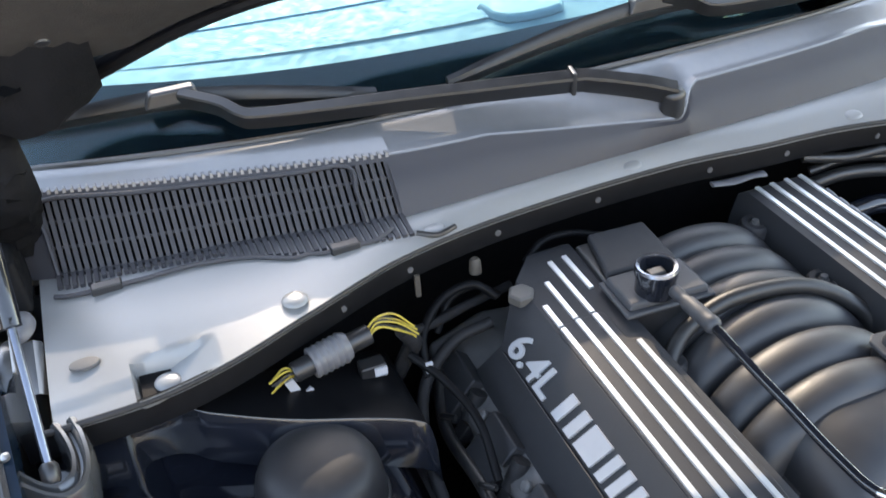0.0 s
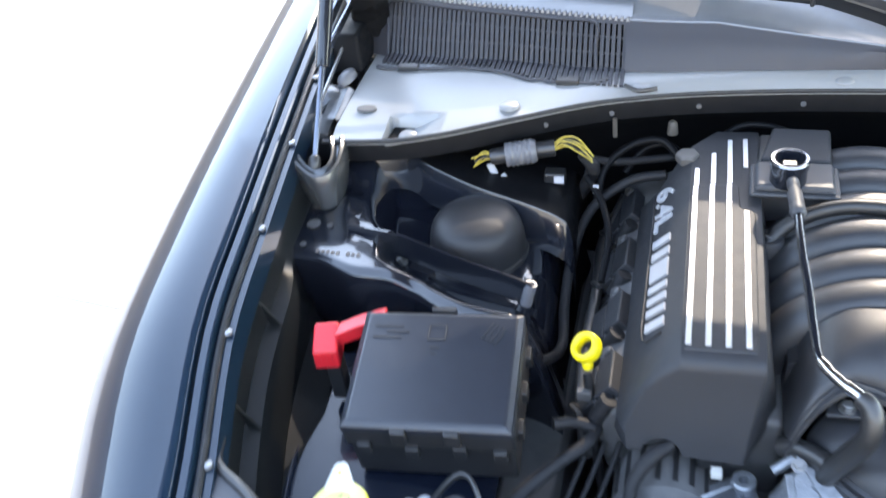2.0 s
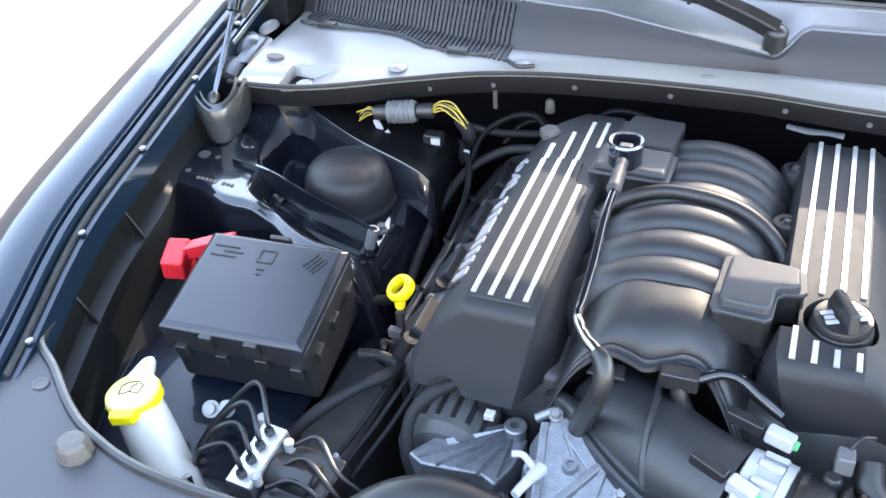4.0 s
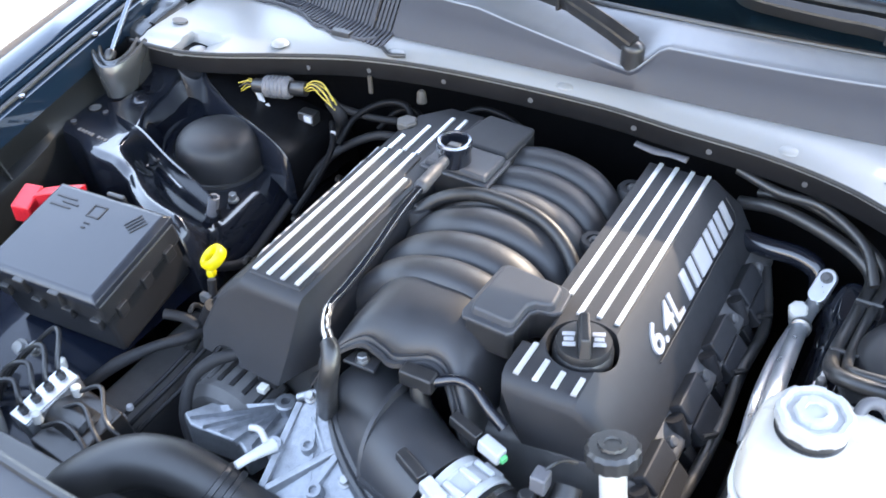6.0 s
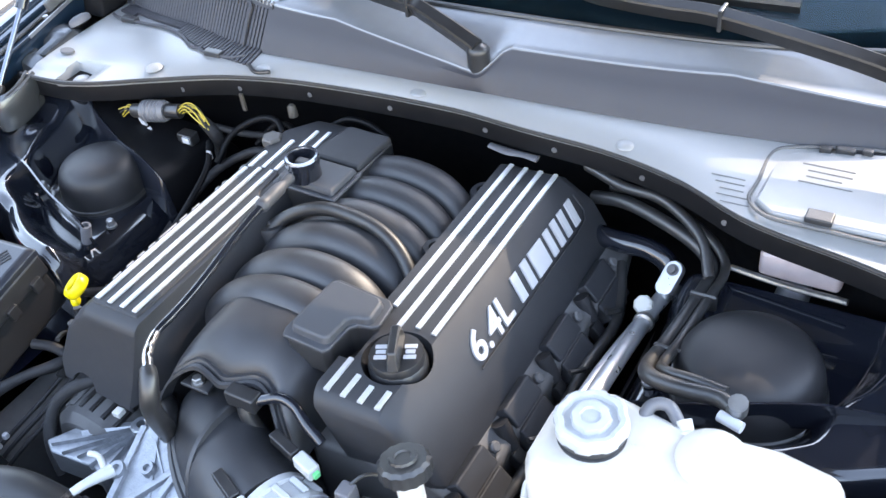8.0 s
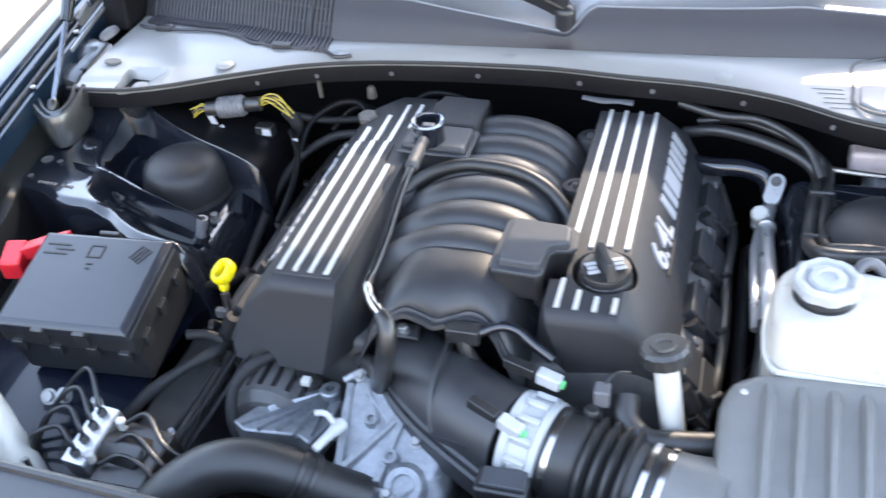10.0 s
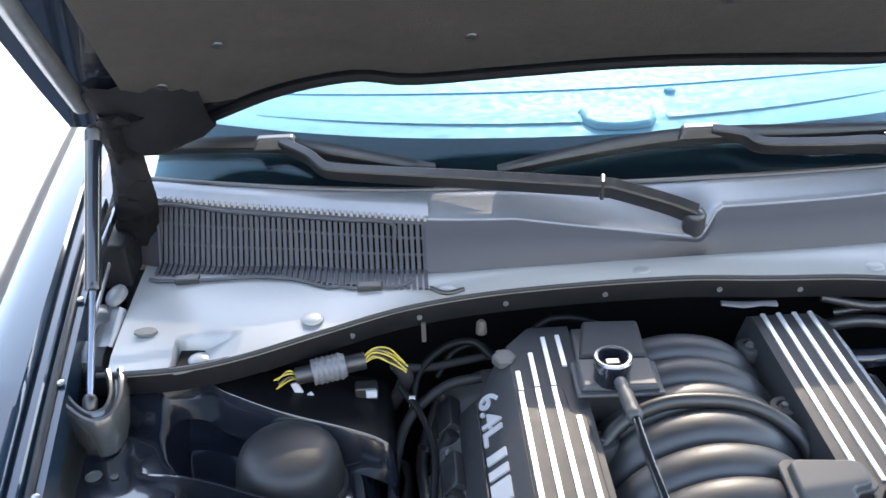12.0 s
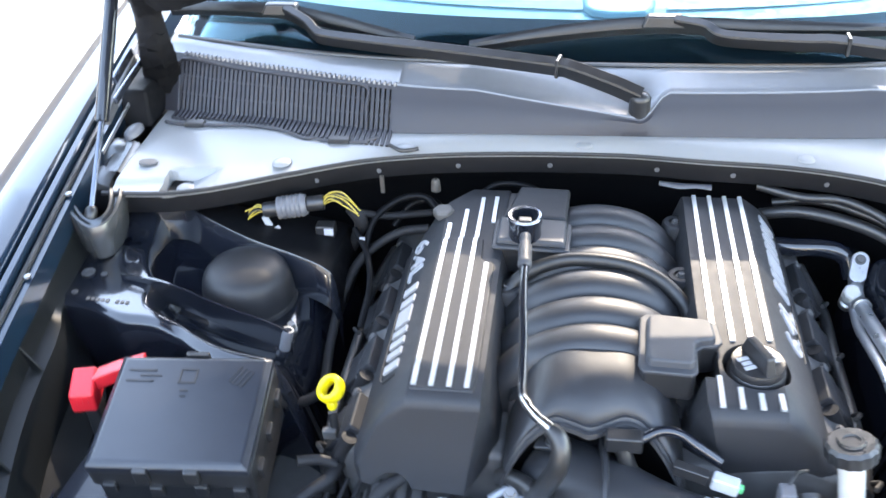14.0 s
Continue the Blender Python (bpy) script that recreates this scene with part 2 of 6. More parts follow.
def cut(ob, bm):
    """Takes the solid bm out of ob's mesh."""
    me = bpy.data.meshes.new("cutter")
    bmesh.ops.recalc_face_normals(bm, faces=bm.faces[:])
    bm.to_mesh(me)
    bm.free()
    c = new("cutter", me)
    md = ob.modifiers.new("cut", "BOOLEAN")
    md.object, md.operation, md.solver = c, "DIFFERENCE", "EXACT"
    bpy.context.view_layer.update()
    ev = ob.evaluated_get(bpy.context.evaluated_depsgraph_get())
    done = bpy.data.meshes.new_from_object(ev)
    ob.modifiers.remove(md)
    ob.data = done
    bpy.data.objects.remove(c)
    return ob


def lettering(text, name, material, parent, m, size, depth=0.0015, shear=0.2, label="", stretch=1.0, grow=0.0):
    cu = bpy.data.curves.new(name, "FONT")
    cu.body, cu.size, cu.extrude, cu.shear, cu.offset = text, size, depth, shear, grow
    tmp = new(name, cu)
    bpy.context.view_layer.update()
    me = bpy.data.meshes.new_from_object(tmp.evaluated_get(bpy.context.evaluated_depsgraph_get()))
    bpy.data.objects.remove(tmp)
    me.transform(m @ Matrix.Diagonal((stretch, 1, 1, 1)))
    me.materials.clear()
    me.materials.append(material)
    ob = new(name, me)
    ob.parent = parent
    if parent.type == "EMPTY":
        ob.matrix_parent_inverse = Matrix.Translation(parent.location).inverted()
    if label:
        ob["label"] = label
    return ob


# ---- ground ----
gm = bmesh.new()
SLAB = Matrix.Rotation(radians(-8.7), 4, "Z")
for x0, x1 in ((-60, -4.506), (-4.494, 0.494), (0.506, 5.494), (5.506, 60)):
    for y0, y1 in ((-60, -4.287), (-4.275, 0.707), (0.719, 5.7), (5.712, 60)):
        box(((x0 + x1) / 2, (y0 + y1) / 2, -0.1), (x1 - x0, y1 - y0, 0.2), SLAB, bm=gm)
tagged(part("ground", gm, CONCRETE, smooth=False, bevel=0.0), "pale sunlit concrete drive with cut joints", "ground", kind="structure")
far = bmesh.new()
box((0, 0, -0.2), (3000, 3000, 0.3), bm=far)
tagged(part("ground", far, CONCRETE, smooth=False), "pale concrete stretching away", "ground", kind="structure")

# low brown wall beside the drive, seen only in the paint's reflections
side = bmesh.new()
for k in range(14):
    box((-7.0 + 0.02 * (k % 2), -12 + 2.0 * k, 1.5), (0.25, 1.99, 3.0), bm=side)
tagged(part("wall_west", side, mat("brown_render", (0.15, 0.115, 0.09), 0.9, bump=0.5, grain=40, var=0.3, scale=3, coarse=0.5), smooth=False), "brown rendered garden wall", "wall", kind="structure")

# pale wall across the drive, unseen, added to bounce warm light into the bay
front = bmesh.new()
for k in range(12):
    box((-12 + 2.0 * k, -8.0 - 0.015 * (k % 2), 2.1), (1.99, 0.3, 4.2), bm=front)
tagged(part("wall_south", front, mat("cream_render", (0.50, 0.47, 0.43), 0.9, bump=0.5, grain=40, var=0.1, scale=3, coarse=0.5), smooth=False), "unseen cream wall added as front bounce", "wall", kind="structure")

# ---- car body ----
car = thing("car_body", "black car front end with opened engine bay", "car", (0, 0.2, 0))
FEND_IN = [(-0.75, -0.665, 0.855), (-0.5, -0.672, 0.86), (-0.25, -0.69, 0.868), (0.014, -0.748, 0.918), (0.186, -0.768, 0.94), (0.5, -0.80, 0.975), (0.85, -0.83, 1.01), (1.3, -0.86, 1.05)]
FEND_OUT = [(-0.75, -0.74), (-0.5, -0.81), (-0.227, -0.885), (-0.05, -0.935), (0.22, -0.965), (0.58, -0.975), (0.95, -0.98), (1.3, -0.975)]


def fender(s):
    rings = []
    for k in range(0, 42):
        y = -0.75 + 2.05 * k / 41
        xi = curve1([(a, b) for a, b, c in FEND_IN], y)
        zi = curve1([(a, c) for a, b, c in FEND_IN], y)
        xo = curve1(FEND_OUT, y)
        w = xi - xo
        prof = [(xi + 0.028, zi - 0.05), (xi + 0.026, zi - 0.014), (xi + 0.006, zi - 0.012), (xi + 0.005, zi - 0.001), (xi + 0.003, zi + 0.001), (xi - 0.005, zi + 0.002), (xi - 0.0065, zi), (xi - 0.007, zi - 0.009), (xi - 0.011, zi - 0.009), (xi - 0.0115, zi + 0.001), (xi - 0.013, zi + 0.0035), (xi - 0.10 * w, zi + 0.008), (xi - 0.3 * w, zi + 0.008), (xi - 0.52 * w, zi - 0.004), (xi - 0.75 * w, zi - 0.035), (xi - 0.9 * w, zi - 0.085), (xo, zi - 0.16), (xo - 0.008, zi - 0.3), (xo - 0.004, 0.3)]
        rings.append([(s * -x, y, z) for x, z in prof])
    return loft(rings, closed=False)


left_fender = part("fender", fender(-1), PAINT, car, "glossy black painted fender")
right_fender = part("fender", fender(1), PAINT, car, "glossy black painted fender")
for s in (-1, 1):
    # inner wall of the bay below the fender's edge
    rings = []
    for k in range(30):
        y = -0.3 + 1.0 * k / 29
        xi = curve1([(a, b) for a, b, c in FEND_IN], y)
        zi = curve1([(a, c) for a, b, c in FEND_IN], y)
        w = 1 - 0.8 * min(max((y - 0.17) / 0.05, 0), 1)
        prof = [(xi + 0.027, zi - 0.045), (xi + 0.03, zi - 0.085), (xi + 0.03 + 0.02 * w, zi - 0.09), (xi + 0.03 + 0.024 * w, zi - 0.1), (xi + 0.03 + 0.032 * w, zi - 0.16), (xi + 0.03 + 0.07 * w, zi - 0.18), (xi + 0.03 + 0.085 * w, zi - 0.3), (xi + 0.03 + 0.10 * w, 0.29)]
        rings.append([(s * -x, y, z) for x, z in prof])
    part("inner_fender", loft(rings, closed=False), INNERF, car, "dark painted inner fender")
    # rubber seal strip along the fender's edge with its clips
    pts = [(s * -(curve1([(a, b) for a, b, c in FEND_IN], y) + 0.013), y, curve1([(a, c) for a, b, c in FEND_IN], y) - 0.010) for y in np.linspace(-0.2, 0.75, 14)]
    part("edge_seal", tube(pts, 0.0045, 8, 3), RUBBER, car)
    for y in (-0.15, 0.014, 0.186, 0.36, 0.52):
        x, z = curve1([(a, b) for a, b, c in FEND_IN], y), curve1([(a, c) for a, b, c in FEND_IN], y)
        part("clip", lathe([(0.0001, 0.0), (0.005, 0.001), (0.005, 0.004), (0.0001, 0.006)], 10, Matrix.Translation((s * -(x + 0.02), y, z - 0.012))), STEEL, car)
    for y in (-0.05, 0.1):
        x, z = curve1([(a, b) for a, b, c in FEND_IN], y), curve1([(a, c) for a, b, c in FEND_IN], y)
        rib = bmesh.new()
        f = [rib.verts.new((s * -(x + a), y + d, z + b)) for d in (0, 0.003) for a, b in ((0.028, -0.05), (0.035, -0.088), (0.05, -0.088))]
        for idx in ((0, 1, 2), (5, 4, 3), (0, 3, 4, 1), (1, 4, 5, 2), (2, 5, 3, 0)):
            rib.faces.new([f[i] for i in idx])
        part("gusset", rib, INNERF, car, smooth=False)

# radiator support: plate with a curved inner edge
edge = [(-0.70, -0.10), (-0.687, -0.135), (-0.644, -0.165), (-0.587, -0.21), (-0.536, -0.238), (-0.453, -0.262), (-0.317, -0.270), (-0.15, -0.276), (0.15, -0.276), (0.317, -0.270), (0.453, -0.262), (0.536, -0.238), (0.587, -0.21), (0.644, -0.165), (0.687, -0.135), (0.70, -0.10)]
es = [q for q in spline([(x, y, 0) for x, y in edge], 4)]
rings = []
for q in es:
    out = Vector((q.x * 1.06, min(q.y - 0.3, -0.5), 0))
    rings.append([(q.x, q.y, 0.80), (q.x, q.y, 0.855), (q.x * 1.005, q.y - 0.006, 0.861), (q.x * 1.01 + (out.x - q.x) * 0.2, q.y + (out.y - q.y) * 0.2, 0.862), (out.x, out.y, 0.85), (out.x, out.y - 0.05, 0.80), (out.x, out.y - 0.06, 0.3)])
support = part("radiator_support", loft(rings, closed=False), LIDP, car, "satin black radiator support panel")
part("edge_seal", tube([(q.x, q.y - 0.003, 0.862) for q in es], 0.006, 8, 1), RUBBER, car)
part("bump_stop", lathe([(0.020, 0), (0.020, 0.003), (0.017, 0.016), (0.014, 0.020), (0.008, 0.021), (0.0001, 0.0205)], 10, Matrix.Translation((-0.536, -0.267, 0.862))), CAPBROWN, car, "grey rubber bump stop", smooth=False)
part("hole_cap", lathe([(0.0095, 0), (0.0095, 0.002), (0.007, 0.0022), (0.006, 0.0012), (0.0001, 0.001)], 18, Matrix.Translation((-0.641, -0.195, 0.8612))), DARK, car)

# bay floor, firewall
part("undertray", box((0, 0.12, 0.285), (1.9, 1.2, 0.02)), DARK, car)
# rail-shaped fillers, added to lighten the voids beside the engine
for s in (-1, 1):
    part("void_filler", loft([[(s * x, y, z) for x, z in ((0.35, 0.42), (0.352, 0.66), (0.36, 0.672), (0.425, 0.676), (0.435, 0.665), (0.44, 0.42))] for y in (-0.22, -0.1, 0.05, 0.2, 0.35, 0.5)], caps=True), DARK, car, "dark rail-shaped filler in the void", bevel=0.004)
part("rear_panel", box((0, 0.70, 0.60), (1.86, 0.02, 0.62)), DARK, car)
LIP = [(-0.78, 0.41, 0.925), (-0.705, 0.40, 0.932), (-0.625, 0.397, 0.938), (-0.552, 0.408, 0.945), (-0.46, 0.442, 0.950), (-0.342, 0.49, 0.951), (-0.2, 0.517, 0.951), (0.03, 0.527, 0.951), (0.16, 0.515, 0.951), (0.28, 0.505, 0.951), (0.38, 0.480, 0.951), (0.48, 0.435, 0.950), (0.6, 0.415, 0.945), (0.705, 0.40, 0.935), (0.78, 0.40, 0.925)]
lipy = [(a, b) for a, b, c in LIP]
lipz = [(a, c) for a, b, c in LIP]
rings = []
for k in range(61):
    x = -0.76 + 1.52 * k / 60
    y, z = curve1(lipy, x), curve1(lipz, x)
    rings.append([(x, y + 0.008, z - 0.004), (x, y + 0.004, z - 0.012), (x, y + 0.002, z - 0.038), (x, y + 0.012, z - 0.042), (x, y + 0.05, z - 0.05), (x, y + 0.09, z - 0.10), (x, y + 0.10, 0.3)])
part("firewall", loft(rings, closed=False), FLANGE, car, "dark painted firewall with flange")
for x in (-0.42, -0.33, -0.21, -0.07, 0.09, 0.2, 0.33, 0.45):
    y, z = curve1(lipy, x), curve1(lipz, x)
    part("flange_hole", lathe([(0.004, 0), (0.004, 0.001), (0.0001, 0.001)], 12, along((x, y + 0.003, z - 0.026), (x, y - 1, z - 0.026))), DARK, car)

# strut towers with their glossy shelves
FRONT = [(0.79, 0.238), (0.77, 0.235), (0.70, 0.222), (0.648, 0.198), (0.60, 0.193), (0.56, 0.182), (0.523, 0.158), (0.485, 0.139), (0.44, 0.128), (0.403, 0.123), (0.36, 0.115)]


FIN = [(0.38, 0.187), (0.402, 0.192), (0.44, 0.203), (0.51, 0.225), (0.60, 0.262), (0.675, 0.285), (0.79, 0.29)]


PLATEAU = [(0.10, 0.575), (0.20, 0.582), (0.232, 0.610), (0.285, 0.622), (0.326, 0.646), (0.39, 0.664), (0.47, 0.668)]


def ease(a, b, v):
    k = min(max((v - a) / (b - a), 0), 1)
    return k * k * (3 - 2 * k)


def tower(s):
    rings = []
    fr = sorted(FRONT)
    for k in range(111):
        x = 0.36 + 0.43 * k / 110
        yf, yn = curve1(fr, x), curve1(FIN, x)
        row = []
        for j in range(101):
            y = yf + (0.46 - yf) * j / 100
            t = y - yf
            rail = 0.852 - 0.042 * ease(0.012, 0.06, t) - 0.006 * (1 - ease(0, 0.016, t))
            bowl = 0.806 + 0.02 * ease(0.40, 0.46, y)
            z = rail + (bowl - rail) * ease(yn - 0.004, yn + 0.012, y)
            shelf_z = 0.858 - 0.004 * (1 - ease(0, 0.012, t)) + 0.022 * ease(0.37, 0.44, y)
            shelf_z += 0.010 * math.exp(-(((x - 0.692) / 0.018) ** 2 + ((y - 0.347) / 0.022) ** 2))
            edge_x = curve1(PLATEAU, y)
            m = ease(edge_x - 0.028, edge_x + 0.010, x)
            z = z + (shelf_z - z) * m
            z -= 0.16 * max(0, (0.425 - x) / 0.065) ** 2
            row.append((s * x, y, z))
        f = row[0]
        rings.append([(f[0], f[1] + 0.03, 0.4), (f[0], f[1] + 0.004, f[2] - 0.10), (f[0], f[1] - 0.003, f[2] - 0.02), (f[0], f[1] - 0.002, f[2] - 0.006)] + row)
    return loft(rings, closed=False)


for s in (-1, 1):
    part("strut_tower", tower(s), APRON, car, "glossy black painted strut tower").data.set_sharp_from_angle(angle=radians(179))
    fin = [(s * x, y, z) for x, y, z in ((0.675, 0.285, 0.865), (0.60, 0.262, 0.872), (0.51, 0.225, 0.868), (0.44, 0.203, 0.862), (0.402, 0.192, 0.855))]
    part("brace_fin", loft([[(a.x, a.y, a.z), (a.x, a.y + 0.003, a.z), (a.x, a.y + 0.012, a.z - 0.045), (a.x, a.y + 0.006, a.z - 0.045)] for a in spline(fin, 6)]), APRON, car)
    ridge = [(s * x, y, z) for x, y, z in ((0.72, 0.43, 0.888), (0.63, 0.435, 0.893), (0.585, 0.41, 0.885), (0.51, 0.375, 0.875), (0.43, 0.35, 0.865), (0.385, 0.335, 0.855), (0.372, 0.332, 0.835), (0.366, 0.330, 0.775))]
    if s < 0:
        part("brace_flange", loft([[q + Vector((0, -0.014, -0.06)), q + Vector((0, -0.002, -0.002)), q + Vector((0, -0.0005, 0)), q + Vector((0, 0.0015, -0.001)), q + Vector((0, 0.004, -0.03))] for q in spline(ridge, 6)]), APRON, car)
        part("rear_apron", loft([[q + Vector((0, 0.001, -0.0015)), q + Vector((0, 0.02, -0.004)), Vector((q.x, max(0.47, q.y + 0.05), q.z - 0.012)), Vector((q.x, max(0.50, q.y + 0.08), q.z - 0.05))] for q in spline(ridge, 6)], closed=False), FLANGE, car, "dark painted apron behind the strut tower")
    # hinge pocket bracket that holds the gas strut
    br = [(0.768, 0.343, 0.936), (0.752, 0.332, 0.928), (0.736, 0.323, 0.921), (0.720, 0.320, 0.917), (0.704, 0.330, 0.918), (0.698, 0.355, 0.921), (0.700, 0.385, 0.926), (0.706, 0.410, 0.929)]
    pts = spline([(s * x, y, z) for x, y, z in br], 6)
    c = Vector((s * 0.765, 0.405, 0.9))
    rings = []
    for q in pts:
        o = (c - q)
        o.z = 0
        o.normalize()
        rings.append([q + o * a + Vector((0, 0, h)) for a, h in ((0.004, -0.055), (-0.003, -0.020), (-0.002, -0.006), (0.001, 0.002), (0.005, 0.004), (0.009, 0.001), (0.011, -0.004), (0.014, -0.004), (0.017, 0.002), (0.021, 0.004), (0.025, 0.0), (0.026, -0.05))])
    part("hinge_pocket", loft(rings, closed=False), BRACKET, car, "brown-grey painted bracket")
for x, y, r in ((-0.728, 0.292, 0.0085), (-0.703, 0.290, 0.004), (-0.750, 0.245, 0.004), (-0.728, 0.246, 0.004)):
    part("panel_hole", lathe([(r, 0), (r * 1.2, 0.002), (r * 0.9, 0.0025), (r * 0.85, 0.001), (0.0001, 0.001)], 18, Matrix.Translation((x, y, 0.8585))), DARK, car)

for k in range(9):
    if k != 5:
        part("stamped_mark", box((-0.703 + 0.0075 * k, 0.234 - 0.0006 * k, 0.8588), (0.0045, 0.006 - 0.0012 * (k % 2), 0.0012)), DARK, car, smooth=False)

for s in (-1, 1):
    # smooth wheel arch below the fuse box
    part("wheel_arch", loft([[(s * x, y, 0.742 + 0.02 * max(x - 0.60, 0) - 0.9 * min(x - 0.60, 0) ** 2 - 0.7 * min(y - 0.02, 0) ** 2) for x in np.linspace(0.42, 0.72, 20)] for y in np.linspace(-0.22, 0.16, 20)], closed=False), ARCH, car, "glossy black wheel arch")
    # pressed beads that run down the apron beside the inner fender
    for x0, y0 in ((0.668, 0.125), (0.690, 0.118)):
        part("apron_bead", tube([(s * (x0 - 0.05), y0 + 0.004, 0.740), (s * (x0 - 0.022), y0 + 0.002, 0.744), (s * x0, y0 - 0.022, 0.744), (s * (x0 + 0.004), y0 - 0.08, 0.743), (s * x0, y0 - 0.16, 0.738), (s * (x0 - 0.012), y0 - 0.24, 0.728)], 0.007, 10, 6), ARCH, car)
    wm = Matrix.Translation((s * 0.80, 0.12, 0.335)) @ Matrix.Rotation(radians(90), 4, "Y")
    wheel = part("tyre", lathe([(0.25, -0.11), (0.31, -0.115), (0.335, -0.09), (0.335, 0.09), (0.31, 0.115), (0.25, 0.11)], 40, wm), RUBBER, car, "black rubber tyre")
    part("rim", lathe([(0.24, -0.10), (0.24, 0.10), (0.05, 0.07)], 32, wm), ALU, wheel)

# ---- cowl panel with its grille ----
cowl = thing("cowl_panel", "charcoal plastic cowl panel with slotted intake grille", "cowl", (0, 0.55, 0.95))
FOLD = [(-0.76, 0.675, 0.932), (-0.70, 0.648, 0.937), (-0.6, 0.618, 0.944), (-0.5, 0.595, 0.952), (-0.4, 0.565, 0.958), (-0.31, 0.548, 0.963), (-0.17, 0.549, 0.965), (0.0, 0.553, 0.965), (0.33, 0.563, 0.965), (0.5, 0.588, 0.958), (0.62, 0.618, 0.945), (0.76, 0.675, 0.93)]
TOP = [(-0.76, 0.745, 1.008), (-0.70, 0.715, 1.015), (-0.6, 0.678, 1.018), (-0.5, 0.645, 1.021), (-0.4, 0.617, 1.022), (-0.31, 0.595, 1.022), (-0.19, 0.588, 1.020), (0.0, 0.590, 1.020), (0.2, 0.596, 1.02), (0.34, 0.608, 1.02), (0.5, 0.642, 1.018), (0.62, 0.678, 1.015), (0.76, 0.745, 1.008)]
BASE = [(-0.76, 0.785, 1.022), (-0.70, 0.752, 1.028), (-0.5, 0.695, 1.032), (-0.31, 0.664, 1.034), (0.0, 0.656, 1.034), (0.34, 0.668, 1.033), (0.5, 0.695, 1.032), (0.76, 0.785, 1.022)]


def on(knots, x):
    return Vector((x, curve1([k[:2] for k in knots], x), curve1([(k[0], k[2]) for k in knots], x)))


def top_at(x):
    """The face's upper edge, with the dip in front of the wiper's pivot."""
    q = on(TOP, x)
    for x0, x1, x2, d in ((-0.19, 0.062, 0.105, 0.034), (0.40, 0.66, 0.70, 0.034)):
        if x0 < x < x1:
            k = (x - x0) / (x1 - x0)
            q -= Vector((0, 0.030, 0.85 * d)) * k
        elif x1 <= x < x2:
            k = 1 - (x - x1) / (x2 - x1)
            k = k * k * (3 - 2 * k)
            q -= Vector((0, 0.030, 0.85 * d)) * k
    return q


xs = sorted(set([round(-0.74 + 1.48 * k / 110, 4) for k in range(111)] + [0.062, 0.075, 0.09, 0.105]))
# shelf in front of the fold
rings = []
for x in sorted(set([q for q in xs if q > -0.50] + [round(-0.728 + 0.004 * k, 4) for k in range(58)])):
    a, f = on(LIP, x), on(FOLD, x)
    w = f - a
    row = [a + Vector((0, 0.004, -0.012)), a + Vector((0, 0, -0.002))]
    for k in range(41):
        q = a + w * k / 40 + Vector((0, 0, 0.003 * math.sin(math.pi * k / 40)))
        if x < -0.5:
            pocket = ease(-0.648, -0.643, x) * min(1, max(0, (-0.56 - x) / 0.07)) * (1 - ease(0.449, 0.456, q.y))
            q.z -= 0.026 * pocket * ease(a.y, a.y + 0.008, q.y)
            if x < -0.646:
                q.z -= 0.004 * (1 - ease(0.426, 0.431, q.y))
        row.append(q)
    rings.append(row + [f + Vector((0, 0.003, -0.003))])
shelf = part("shelf", loft(rings, closed=False), COWLP, cowl, "smooth plastic shelf, grey lifted for glare")
part("edge_bead", tube([on(LIP, x) + Vector((0, 0.001, -0.004)) for x in xs[::3]], 0.0035, 8, 2), CAPR, cowl)
# the upright face, right of the grille
rings, ledge = [], []
for x in [-0.3165] + [q for q in xs if q >= -0.31]:
    f, t = on(FOLD, x), top_at(x)
    full = on(TOP, x)
    b = on(BASE, x)
    n = Vector((0, -0.004, 0.002))
    rings.append([f + Vector((0, 0.004, -0.006)), f + n * 0.3, f.lerp(t, 0.3) + n, f.lerp(t, 0.7) + n, t + Vector((0, -0.001, -0.004)), t + Vector((0, 0.001, 0)), t + Vector((0, 0.003, 0.0005))])
    ledge.append([t + Vector((0, -0.0005, -0.0015)), t + Vector((0, 0.001, 0.0006)), t + Vector((0, 0.006, 0.001)), t.lerp(b, 0.3) + Vector((0, 0, -0.004)), t.lerp(b, 0.65) + Vector((0, 0, 0.003)), b])
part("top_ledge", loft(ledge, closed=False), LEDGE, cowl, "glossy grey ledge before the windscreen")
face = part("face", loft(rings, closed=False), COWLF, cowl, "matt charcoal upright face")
rings = []
for x in [q for q in xs if q <= -0.30]:
    t, b = on(TOP, x), on(BASE, x)
    rings.append([t + Vector((0, -0.001, -0.006)), t + Vector((0, 0.001, 0)), t + Vector((0, 0.006, 0.0005)), t.lerp(b, 0.4) + Vector((0, 0, 0.003)), t.lerp(b, 0.7) + Vector((0, 0, 0.003)), b])
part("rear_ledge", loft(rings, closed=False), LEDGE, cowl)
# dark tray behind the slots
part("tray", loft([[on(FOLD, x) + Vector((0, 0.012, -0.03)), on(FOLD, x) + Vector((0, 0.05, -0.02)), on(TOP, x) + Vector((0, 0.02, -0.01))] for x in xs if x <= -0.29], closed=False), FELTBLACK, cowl)
